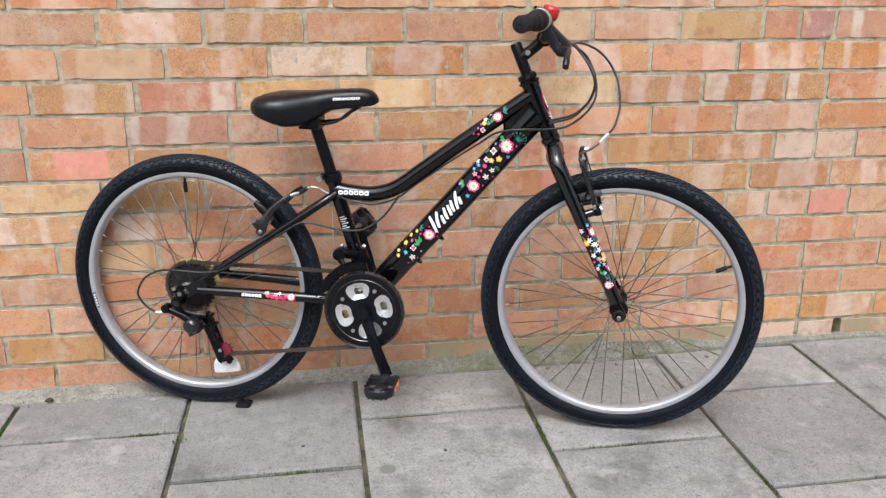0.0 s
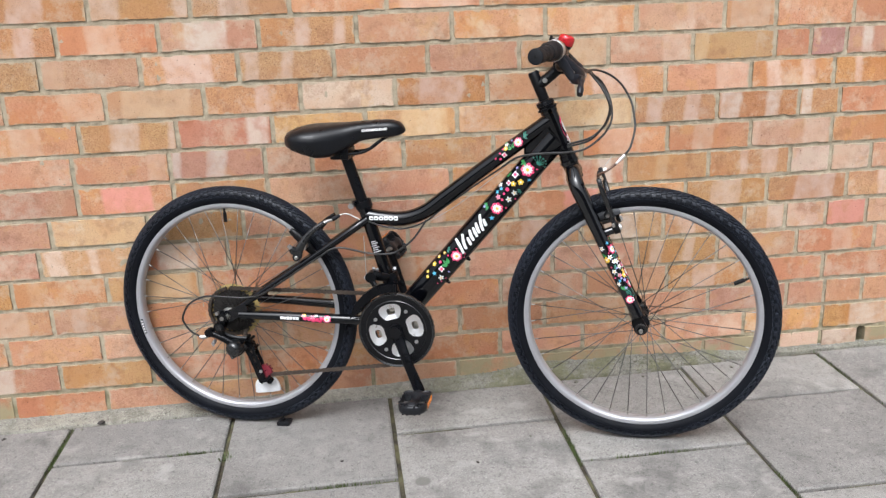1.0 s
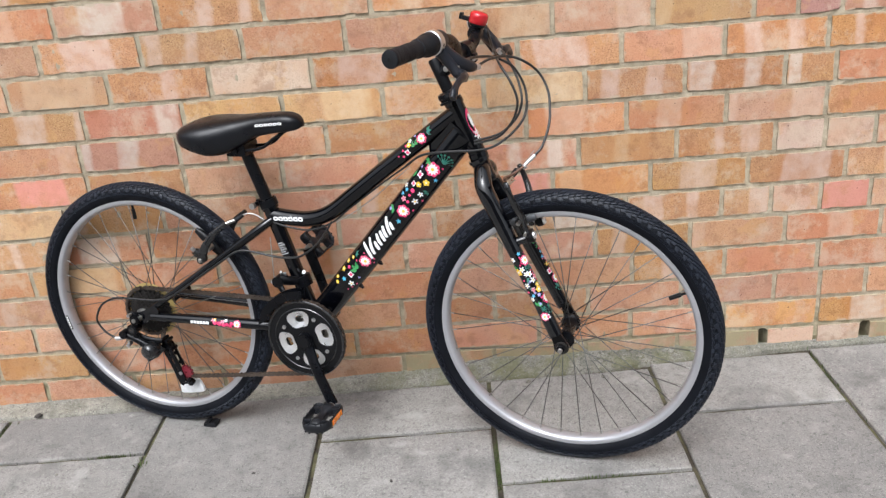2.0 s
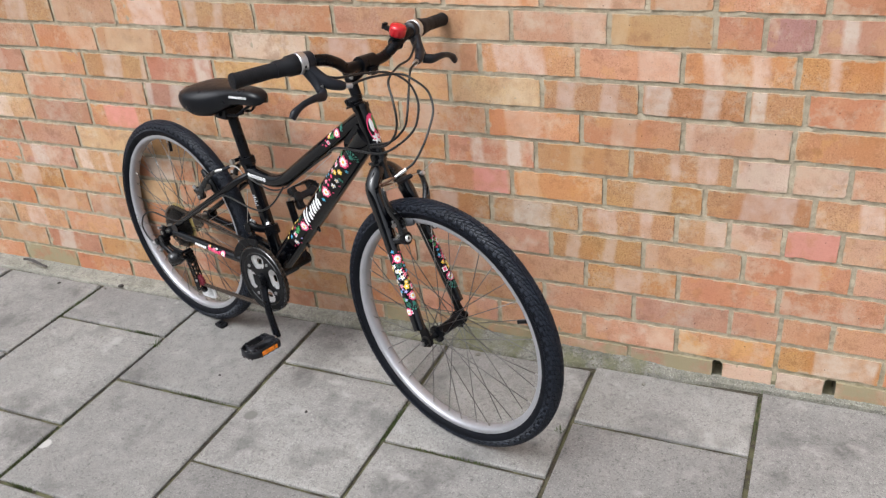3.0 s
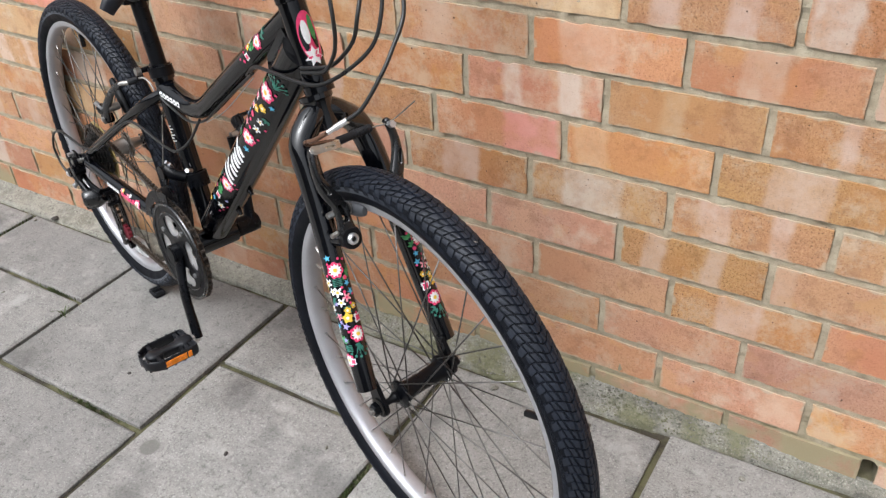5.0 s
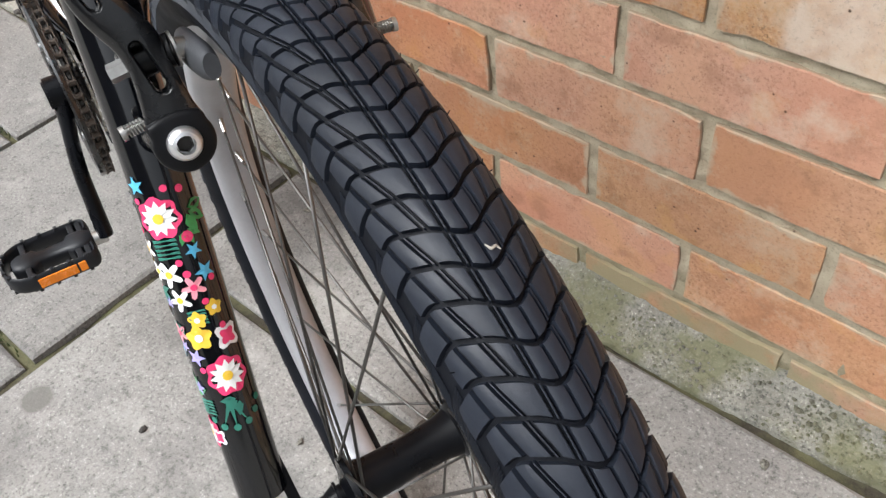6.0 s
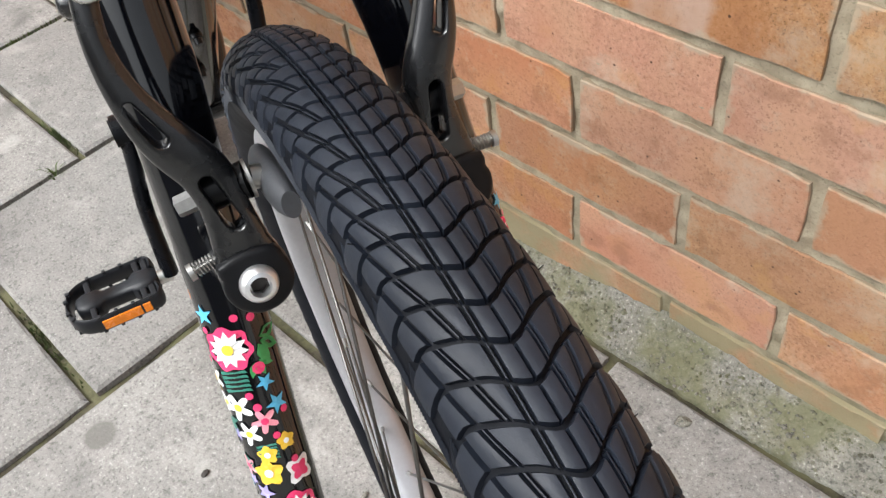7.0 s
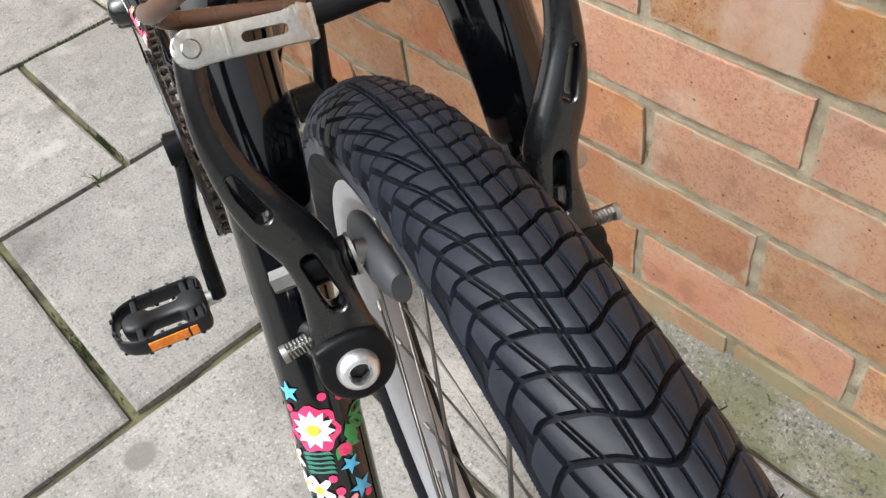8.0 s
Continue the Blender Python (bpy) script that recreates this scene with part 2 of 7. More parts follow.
def stone_material(name, lo, hi, moss=0.0, grit=0.5, gum=0.3, stain=0.0, rough=0.5, stretch=None):
    m, nt, b = nodes_of(name)
    vec, moved, rnd = coords(nt, True)
    big, mid = noise_node(nt, moved, 3.5, 5.0), noise_node(nt, moved, 26.0, 6.0, 0.6)
    fine, tiny = noise_node(nt, moved, 110.0, 4.0, 0.75), noise_node(nt, moved, 310.0, 3.0, 0.75)
    col = mix(nt, 0.45, ramp(nt, big, [(0.3, lo), (0.7, hi)]), ramp(nt, mid, [(0.3, lo), (0.7, hi)]))
    col = mix(nt, ramp(nt, fine, [(0.30, grey(grit)), (0.47, grey(0))]), col, tuple(c * 0.5 for c in lo))
    col = mix(nt, ramp(nt, tiny, [(0.32, grey(grit)), (0.45, grey(0))]), col, tuple(c * 0.4 for c in lo))
    col = mix(nt, ramp(nt, tiny, [(0.58, grey(0)), (0.70, grey(grit * 0.9))]), col, tuple(min(1, c * 1.6) for c in hi))
    if stain:
        col = mix(nt, ramp(nt, noise_node(nt, moved, 7.0, 6.0, 0.62), [(0.52, grey(0)), (0.68, grey(stain))]), col, tuple(c * 0.52 for c in lo))
        col = mix(nt, ramp(nt, noise_node(nt, moved, 11.0, 5.0, 0.6), [(0.60, grey(0)), (0.70, grey(stain * 0.7))]), col, tuple(min(1, c * 1.25) for c in hi))
    if gum:
        vor = nt.nodes.new("ShaderNodeTexVoronoi")
        vor.inputs["Scale"].default_value = 6.0
        link(nt, moved, vor.inputs["Vector"])
        spots = ramp(nt, maths(nt, "ADD", vor.outputs["Distance"], maths(nt, "MULTIPLY", mid, 0.07)), [(0.125, grey(0.95)), (0.15, grey(0))])
        tone = nt.nodes.new("ShaderNodeSeparateColor")
        link(nt, vor.outputs["Color"], tone.inputs[0])
        pick = ramp(nt, tone.outputs[0], [(gum, grey(0.9)), (gum + 0.02, grey(0))])
        col = mix(nt, maths(nt, "MULTIPLY", spots, pick), col, mix(nt, ramp(nt, tone.outputs[1], [(0.62, grey(0)), (0.66, grey(1))]), (0.075, 0.07, 0.062), (0.50, 0.48, 0.45)))
    if moss:
        green = ramp(nt, noise_node(nt, moved, 15.0, 7.0, 0.65), [(0.43, grey(0)), (0.58, grey(moss))])
        if stretch:
            # moss grows along one damp stretch only
            sep = nt.nodes.new("ShaderNodeSeparateXYZ")
            link(nt, vec, sep.inputs[0])
            along = maths(nt, "ADD", maths(nt, "MULTIPLY", sep.outputs[0], 0.25), maths(nt, "MULTIPLY", mid, 0.06))
            a, c, d, e = (0.25 * x + 0.03 for x in stretch)
            green = maths(nt, "MULTIPLY", green, ramp(nt, maths(nt, "ADD", along, 0.4), [(a + 0.4, grey(0.12)), (c + 0.4, grey(1)), (d + 0.4, grey(1)), (e + 0.4, grey(0.25))]))
        col = mix(nt, green, col, (0.135, 0.132, 0.066))
    hsv = nt.nodes.new("ShaderNodeHueSaturation")
    link(nt, col, hsv.inputs["Color"])
    link(nt, maths(nt, "ADD", maths(nt, "MULTIPLY", rnd, 0.24), 0.85), hsv.inputs["Value"])
    link(nt, hsv.outputs["Color"], b.inputs["Base Color"])
    b.inputs["Roughness"].default_value = 0.92
    b.inputs["Specular IOR Level"].default_value = 0.3
    bump(nt, b, maths(nt, "ADD", maths(nt, "ADD", fine, maths(nt, "MULTIPLY", tiny, 0.35)), mid), rough, 0.0022)
    return m


MORTAR = mortar_material()
SLAB = stone_material("concrete_paving", (0.186, 0.178, 0.168), (0.308, 0.294, 0.274), 0.0, 0.75, 0.30, 0.70, 0.65)
FILLET = stone_material("cement_fillet", (0.135, 0.128, 0.108), (0.33, 0.316, 0.27), 0.75, 0.9, 0.0, 0.8, 0.9, (0.0, 0.35, 0.92, 1.05))
JOINT = stone_material("joint_soil_and_moss", (0.024, 0.020, 0.015), (0.075, 0.064, 0.044), 0.62, 0.5, 0.0, 0.0, 0.9)
SOIL = stone_material("bare_soil", (0.075, 0.058, 0.040), (0.13, 0.10, 0.07), 0.25, 0.9, 0.0, 0.6, 1.0)
GROUND = stone_material("worn_concrete_ground", (0.20, 0.19, 0.17), (0.28, 0.265, 0.24), 0.1)
RENDER = plain("rough_cast_render", (0.16, 0.15, 0.14), 0.9, 0, 0.3, 20, 0.4)
TIMBER = plain("dark_timber", (0.055, 0.035, 0.022), 0.8, 0, 0.5, 30, 0.4)
PAINT = plain("gloss_black_paint", (0.0014, 0.0017, 0.0028), 0.07, 0, 0.4, 40, 0.0, 0.30, 0.32)
FORKPAINT = plain("polished_black_fork_paint", (0.0014, 0.0017, 0.0028), 0.06, 0, 0.4, 40, 0.0, 0.6, 0.45)
SATIN = plain("satin_black_paint", (0.0022, 0.0025, 0.0036), 0.30, 0, 0.4, 60, 0.05, 0, 0.20)
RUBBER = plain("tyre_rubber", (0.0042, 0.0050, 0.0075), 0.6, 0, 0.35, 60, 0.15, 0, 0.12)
# same rubber, lighter and bluer: the sky's sheen is put into its base colour
TREADMAT = plain("sky_tinted_tread_rubber", (0.0105, 0.0135, 0.0210), 0.52, 0, 0.35, 60, 0.16, 0, 0.30)
GRIPMAT = plain("grip_rubber", (0.0075, 0.0080, 0.0100), 0.6, 0, 0.3, 80, 0.35, 0, 0.25)
VINYL = plain("saddle_vinyl", (0.0035, 0.0040, 0.0058), 0.34, 0, 0.3, 60, 0.2, 0, 0.33)
PLASTIC = plain("black_plastic", (0.0045, 0.0046, 0.0054), 0.40, 0, 0.3, 60, 0.1, 0, 0.2)
PEDALMAT = plain("moulded_pedal_plastic", (0.0085, 0.0092, 0.0115), 0.42, 0, 0.3, 60, 0.12, 0, 0.35)
ALLOY = plain("brushed_alloy", (0.62, 0.62, 0.63), 0.36, 1.0, 0.15, 60, 0.1)
STEEL = plain("dull_steel", (0.42, 0.41, 0.39), 0.38, 1.0, 0.25, 60, 0.1)
BRIGHT = plain("polished_alloy", (0.88, 0.88, 0.89), 0.32, 0.92, 0.08, 60, 0.1)
NICKEL = plain("worn_nickel", (0.56, 0.54, 0.49), 0.32, 1.0, 0.25, 90, 0.25)
CASTBLACK = plain("cast_black_paint", (0.0050, 0.0053, 0.0062), 0.26, 0, 0.4, 60, 0.10, 0.5, 0.55)
PADRUBBER = plain("brake_pad_rubber", (0.050, 0.052, 0.057), 0.5, 0, 0.3, 60, 0.15, 0, 0.35)
RIMALLOY = plain("dull_anodised_alloy", (0.42, 0.42, 0.44), 0.46, 0.6, 0.08, 60, 0.05)
SPOKE = plain("spoke_steel", (0.15, 0.145, 0.138), 0.42, 1.0, 0.3, 60, 0.0)
CHAINMAT = plain("oily_chain_steel", (0.075, 0.058, 0.046), 0.40, 0.5, 0.5, 90, 0.2)
SPROCKET = plain("dark_sprocket_steel", (0.045, 0.042, 0.04), 0.42, 0.8, 0.4, 90, 0.1)
BRASS = plain("yellowed_disc", (0.36, 0.27, 0.10), 0.4, 0.3, 0.3, 60, 0.1)
LEVERMAT = plain("lever_plastic", (0.0095, 0.0105, 0.0145), 0.40, 0, 0.3, 60, 0.1, 0, 0.32)
CABLE = plain("cable_housing", (0.012, 0.012, 0.012), 0.35, 0, 0.3, 60, 0.0)
BROWNPIPE = plain("noodle_pipe", (0.10, 0.05, 0.03), 0.3, 0.2, 0.3, 60, 0.0)
REDBELL = plain("red_bell_enamel", (0.50, 0.012, 0.018), 0.2, 0.2, 0.2, 40, 0.0, 0.5)
REDPLASTIC = plain("red_plastic", (0.13, 0.011, 0.020), 0.4, 0, 0.3, 60, 0.05)
AMBER = plain("amber_reflector_plastic", (0.85, 0.24, 0.015), 0.25, 0, 0.2, 300, 0.3)
CLEARWHITE = plain("clear_reflector_plastic", (0.70, 0.71, 0.72), 0.2, 0, 0.15, 300, 0.3)
WHITE = plain("white_decal", (0.80, 0.80, 0.80), 0.3, 0, 0.05, 60, 0.0)
PINK = plain("pink_decal", (0.72, 0.045, 0.15), 0.3, 0, 0.15, 60, 0.0)
PALEPINK = plain("pale_pink_decal", (0.80, 0.30, 0.36), 0.3, 0, 0.1, 60, 0.0)
YELLOW = plain("yellow_decal", (0.78, 0.50, 0.05), 0.3, 0, 0.1, 60, 0.0)
GREEN = plain("green_decal", (0.045, 0.26, 0.075), 0.3, 0, 0.2, 60, 0.0)
TEAL = plain("teal_decal", (0.03, 0.16, 0.12), 0.3, 0, 0.2, 60, 0.0)
BLUE = plain("blue_decal", (0.10, 0.42, 0.65), 0.3, 0, 0.1, 60, 0.0)
LILAC = plain("lilac_decal", (0.34, 0.30, 0.60), 0.3, 0, 0.1, 60, 0.0)
GRIT = plain("pale_grit", (0.36, 0.33, 0.28), 0.7, 0, 0.3, 200, 0.2)
LEAF = plain("dry_leaf", (0.032, 0.026, 0.022), 0.7, 0, 0.4, 60, 0.3)
WEED = plain("weed_green", (0.060, 0.082, 0.022), 0.7, 0, 0.3, 60, 0.2)


# ---- building blocks ----
def part(name, bm, material, parent=None, label="", smooth=None, m=None):
    """Links a bmesh as one mesh object under a thing or a part."""
    me = bpy.data.meshes.new(name)
    bmesh.ops.recalc_face_normals(bm, faces=bm.faces)
    if smooth is not None:
        for f in bm.faces:
            f.smooth = True
        for e in bm.edges:
            if len(e.link_faces) == 2 and e.calc_face_angle(0) > radians(smooth):
                e.smooth = False
    bm.to_mesh(me)
    bm.free()
    for mm in (material if isinstance(material, (list, tuple)) else [material]):
        me.materials.append(mm)
    ob = new(name, me)
    if parent is not None:
        ob.parent = parent
    if m is not None:
        ob.matrix_basis = m
    if label:
        tagged(ob, label)
    return ob


def spline(pts, n=8):
    """Points of a smooth curve through pts."""
    pts = [Vector(p) for p in pts]
    if len(pts) < 3:
        return pts
    ext = [2 * pts[0] - pts[1], *pts, 2 * pts[-1] - pts[-2]]
    out = []
    for i in range(1, len(ext) - 2):
        p0, p1, p2, p3 = ext[i - 1:i + 3]
        for k in range(n):
            t = k / n
            out.append(0.5 * (2 * p1 + (p2 - p0) * t + (2 * p0 - 5 * p1 + 4 * p2 - p3) * t * t + (3 * p1 - p0 - 3 * p2 + p3) * t ** 3))
    out.append(pts[-1])
    return out


def tube(bm, pts, radius, seg=16, side=(0, 1, 0), squash=1.0, caps=True):
    """A tube along pts. radius: one or one a point; squash: its breadth along side over its other breadth."""
    pts = [Vector(p) for p in pts]
    rad = radius if isinstance(radius, (list, tuple)) else [radius] * len(pts)
    if len(rad) != len(pts):
        xs = np.linspace(0, 1, len(rad))
        rad = list(np.interp(np.linspace(0, 1, len(pts)), xs, rad))
    rings, sv = [], Vector(side)
    for i, p in enumerate(pts):
        d = (pts[min(i + 1, len(pts) - 1)] - pts[max(i - 1, 0)]).normalized()
        a = sv - d * sv.dot(d)
        if a.length < 1e-3:
            a = d.orthogonal()
        a.normalize()
        sv = a if abs(Vector(side).dot(d)) > 0.9 else Vector(side)
        c = d.cross(a)
        rings.append([bm.verts.new(p + (a * math.cos(w) * squash + c * math.sin(w)) * rad[i]) for w in (2 * math.pi * k / seg for k in range(seg))])
    for r, s in zip(rings, rings[1:]):
        for k in range(seg):
            bm.faces.new((r[k], r[(k + 1) % seg], s[(k + 1) % seg], s[k]))
    if caps:
        bm.faces.new(rings[0][::-1])
        bm.faces.new(rings[-1])
    return bm


def rod(bm, a, b, r, seg=12, r2=None):
    return tube(bm, [a, b], [r, r if r2 is None else r2], seg, (0, 1, 0) if abs((Vector(b) - Vector(a)).normalized().y) < 0.9 else (1, 0, 0))


def lathe(bm, profile, seg=32, axis="y", centre=(0, 0, 0), closed=False):
    """Turns (radius, along) pairs round an axis through centre."""
    rings = []
    c = Vector(centre)
    for r, h in profile:
        ring = []
        for k in range(seg):
            w = 2 * math.pi * k / seg
            x, y = r * math.cos(w), r * math.sin(w)
            v = {"y": (x, h, y), "z": (x, y, h), "x": (h, x, y)}[axis]
            ring.append(bm.verts.new(c + Vector(v)))
        rings.append(ring)
    pairs = list(zip(rings, rings[1:])) + ([(rings[-1], rings[0])] if closed else [])
    for r, s in pairs:
        for k in range(seg):
            bm.faces.new((r[k], r[(k + 1) % seg], s[(k + 1) % seg], s[k]))
    if not closed:
        bm.faces.new(rings[0][::-1])
        bm.faces.new(rings[-1])
    return bm


def box(bm, centre, size, bevel=0.0, m=None):
    res = bmesh.ops.create_cube(bm, size=1.0)
    vs = res["verts"]
    for v in vs:
        v.co = Vector((v.co.x * size[0], v.co.y * size[1], v.co.z * size[2]))
    if bevel:
        es = list({e for v in vs for e in v.link_edges})
        out = bmesh.ops.bevel(bm, geom=es, offset=bevel, segments=2, affect="EDGES", profile=0.7)
        vs = list({v for f in out["faces"] for v in f.verts} | {v for v in vs if v.is_valid})
    mm = Matrix.Translation(centre) @ (m or Matrix())
    for v in vs:
        v.co = mm @ v.co
    return bm


def plate(bm, outline, thick, m=None, holes=()):
    """A flat plate in the x-z plane, thick along y, with its outline (and hole outlines) given in order."""
    m = m or Matrix()
    loops = [outline, *holes]
    sides = []
    for y in (-thick / 2, thick / 2):
        edges, rings = [], []
        for lp in loops:
            vs = [bm.verts.new(m @ Vector((x, y, z))) for x, z in lp]
            rings.append(vs)
            edges += [bm.edges.new((vs[i], vs[(i + 1) % len(vs)])) for i in range(len(vs))]
        bmesh.ops.triangle_fill(bm, edges=edges, use_beauty=True)
        sides.append(rings)
    for a, b in zip(*sides):
        for i in range(len(a)):
            j = (i + 1) % len(a)
            bm.faces.new((a[i], a[j], b[j], b[i]))
    return bm


def disc_outline(r, n=24, cx=0.0, cz=0.0, squash=1.0, turn=0.0):
    return [(cx + r * math.cos(turn + 2 * math.pi * k / n), cz + r * squash * math.sin(turn + 2 * math.pi * k / n)) for k in range(n)]


# ---- ground ----
SLOPE = 0.006


def level(x):
    return 0.0115 + SLOPE * x


def slab_edge(x):
    """Where the paving ends before the wall: its rows run a little out of line with the bricks."""
    return float(np.interp(x, (-0.77, 0.04, 0.60, 0.82, 1.20, 1.50), (-0.065, -0.052, -0.050, -0.037, -0.017, -0.014)))


def ground_sheet():
    bm = bmesh.new()
    xs = [-400, -60, -12, -4, 0, 4, 12, 60, 400]
    ys = [-400, -60, -12, -4, -2, 0, 4, 60, 400]
    grid = [[bm.verts.new((x, y, level(max(-4, min(4, x))) - 0.045)) for x in xs] for y in ys]
    for a, b in zip(grid, grid[1:]):
        for i in range(len(xs) - 1):
            bm.faces.new((a[i], a[i + 1], b[i + 1], b[i]))
    return tagged(part("ground", bm, GROUND), "worn grey concrete ground running out to the horizon", "ground", kind="structure")


ground_sheet()


def add_unseen_wall():
    """Unseen plain wall added across the street, behind the camera, to block low sky."""
    bm = box(bmesh.new(), (0, -11.0, 1.7), (40.0, 0.22, 3.5), 0.01)
    return tagged(part("wall_south", bm, RENDER), "added unseen roughcast wall that blocks the low sky", "wall", kind="structure")


add_unseen_wall()


# ---- wall and paving bed ----
COURSE = 0.075
LEFT, RIGHT, TOP = -1.51, 1.95, 34 * COURSE


def hole(x, z):
    """Two joints at the foot of the wall have lost their mortar."""
    return 0.07 if (1.102 < x < 1.120 or 1.352 < x < 1.369) and 0.012 < z < 0.070 else 0.0


def wall_core():
    bm = bmesh.new()
    xs = list(np.linspace(LEFT + 0.008, RIGHT - 0.004, 520))
    zs = list(np.linspace(-0.12, 1.36, 200)) + [TOP]
    front = [[bm.verts.new((x, 0.0022 + 0.0015 * noise.noise(Vector((x * 9, z * 9, 3))) + 0.0034 * noise.noise(Vector((x * 55, z * 55, 7))) + hole(x, z), z)) for x in xs] for z in zs]
    back = [[bm.verts.new((x, 0.215, z)) for x in (xs[0], xs[-1])] for z in (zs[0], zs[-1])]
    for a, b in zip(front, front[1:]):
        for i in range(len(xs) - 1):
            bm.faces.new((a[i], a[i + 1], b[i + 1], b[i]))
    bm.faces.new((back[0][0], back[1][0], back[1][1], back[0][1]))
    bm.faces.new([r[0] for r in front] + [back[1][0], back[0][0]])
    bm.faces.new([r[-1] for r in front[::-1]] + [back[0][1], back[1][1]])
    bm.faces.new(front[-1] + [back[1][1], back[1][0]])
    return tagged(part("wall_north", bm, MORTAR), "weathered orange and buff brick wall with sandy mortar joints", "wall", kind="structure")


wall = wall_core()


def fillet_strip():
    """The uneven cement fillet along the wall's foot."""
    bm = bmesh.new()
    xs = np.linspace(LEFT, RIGHT, 1500)
    knots = [(0.012, 0.044), (-0.003, 0.040), (-0.010, 0.033), (-0.018, 0.026), (-0.026, 0.020), (-0.034, 0.0145), (-0.042, 0.0105), (-0.050, 0.007), (-0.057, 0.0035), (-0.062, -0.004), (-0.064, -0.02)]
    prof = [((a[0] + (b[0] - a[0]) * f), (a[1] + (b[1] - a[1]) * f)) for a, b in zip(knots, knots[1:]) for f in (0, 0.34, 0.67)] + [knots[-1]]
    rows = []
    for x in xs:
        g = level(x)
        k = float(np.interp(x, (-1.5, 0.0, 0.25, 0.45, 0.88, 1.02, 1.95), (0.16, 0.20, 0.45, 0.80, 0.72, 0.26, 0.22))) * (1 + 0.35 * noise.noise(Vector((x * 5.1, 0.3, 0))))
        calm = 0.35 + 0.65 * min(1.0, k / 0.6)
        reach = -(slab_edge(x) + 0.0045 + 0.0022 * noise.noise(Vector((x * 16.0, 4.3, 0)))) / 0.062
        row = []
        for i, (y, z) in enumerate(prof):
            w = noise.noise(Vector((x * 22, y * 22, 2))) * 0.007 + noise.noise(Vector((x * 75, y * 75, 5))) * 0.0048 + noise.noise(Vector((x * 170, y * 170, 8))) * 0.0026
            w *= calm * 0.55
            row.append(bm.verts.new((x, y * reach + (w * 0.5 if i > 20 else 0), g + z * (k if z > 0 else 1) + (w if 2 < i < 27 else 0))))
        rows.append(row)
    for a, b in zip(rows, rows[1:]):
        for i in range(len(prof) - 1):
            bm.faces.new((a[i], a[i + 1], b[i + 1], b[i]))
    return tagged(part("trim_cement_fillet", bm, FILLET, smooth=60), "rough mossy cement fillet along the foot of the wall", "fillet", kind="structure")


fillet_strip()


def paving_bed():
    bm = bmesh.new()
    xs, ys = np.linspace(-3.135, 2.795, 120), np.linspace(-2.835, 0.0, 60)
    grid = [[bm.verts.new((x, y, level(x) - 0.0100 + 0.005 * noise.noise(Vector((x * 14, y * 14, 1))))) for x in xs] for y in ys]
    for a, b in zip(grid, grid[1:]):
        for i in range(len(xs) - 1):
            bm.faces.new((a[i], a[i + 1], b[i + 1], b[i]))
    return tagged(part("pavement", bm, JOINT, smooth=80), "grey square concrete paving with dark mossy joints", "pavement", kind="structure")


pavement = paving_bed()


def fillet_grit():
    """Small lumps of broken cement and grit along the damp stretch of the wall's foot."""
    rnd = random.Random(21)
    bm = bmesh.new()
    for k in range(1500):
        x = rnd.uniform(0.12, 1.06) if k % 5 else rnd.uniform(LEFT, RIGHT)
        y = -0.003 + (slab_edge(x) + 0.006) * rnd.random() ** 0.8
        k0 = float(np.interp(x, (-1.5, 0.0, 0.25, 0.45, 0.88, 1.02, 1.95), (0.16, 0.20, 0.45, 0.80, 0.72, 0.26, 0.22)))
        z = level(x) + k0 * 0.040 * max(0.0, 1 - (y + 0.003) / (slab_edge(x) + 0.0045)) ** 1.3 + 0.0005
        r = rnd.uniform(0.0008, 0.0026) * (1.7 if rnd.random() < 0.06 else 1)
        top, low = bm.verts.new((x, y, z + r * 0.7)), bm.verts.new((x, y, z - r * 0.5))
        ring = [bm.verts.new((x + r * math.cos(w) * rnd.uniform(0.6, 1.2), y + r * math.sin(w) * rnd.uniform(0.6, 1.2), z + r * rnd.uniform(-0.2, 0.2))) for w in (k * math.pi / 2.5 for k in range(5))]
        for i in range(5):
            bm.faces.new((ring[i], ring[(i + 1) % 5], top))
            bm.faces.new((ring[(i + 1) % 5], ring[i], low))
    return tagged(part("cement_grit", bm, FILLET), "loose grit and cement crumbs along the wall's foot", "grit", kind="stuff")


fillet_grit()


def soil_bed():
    bm = bmesh.new()
    xs, ys = np.linspace(-3.2, LEFT - 0.004, 40), np.linspace(-0.045, 1.2, 30)
    grid = [[bm.verts.new((x, y, level(x) + 0.004 + 0.012 * noise.noise(Vector((x * 9, y * 9, 2))))) for x in xs] for y in ys]
    for a, b in zip(grid, grid[1:]):
        for i in range(len(xs) - 1):
            bm.faces.new((a[i], a[i + 1], b[i + 1], b[i]))
    return tagged(part("ground_soil", bm, SOIL, smooth=80), "bare brown soil beyond the wall's end", "soil", kind="structure")


soil_bed()

# ---- bicycle ----
bike = new("bicycle")
bike.matrix_world = pose(-0.336, -0.100, 0.301, -2.0, 0, -17.1)
tagged(bike, "black kids' mountain bike with floral decals leaning by a brick wall", "bicycle")
HEAD, AXIS = Vector((0.772, 0, 0.421)), Vector((-0.385, 0, 0.923)).normalized()
# the fork sits a little out of true: turned to its right and leaning outward
FORK_LEAN = Matrix.Translation((0.956, 0.005, 0.010)) @ Matrix.Rotation(radians(2.0), 4, "X") @ Matrix.Translation((-0.956, 0, -0.010))
STEER = FORK_LEAN @ Matrix.Translation(HEAD) @ Matrix.Rotation(radians(-1.7), 4, AXIS) @ Matrix.Translation(-HEAD)
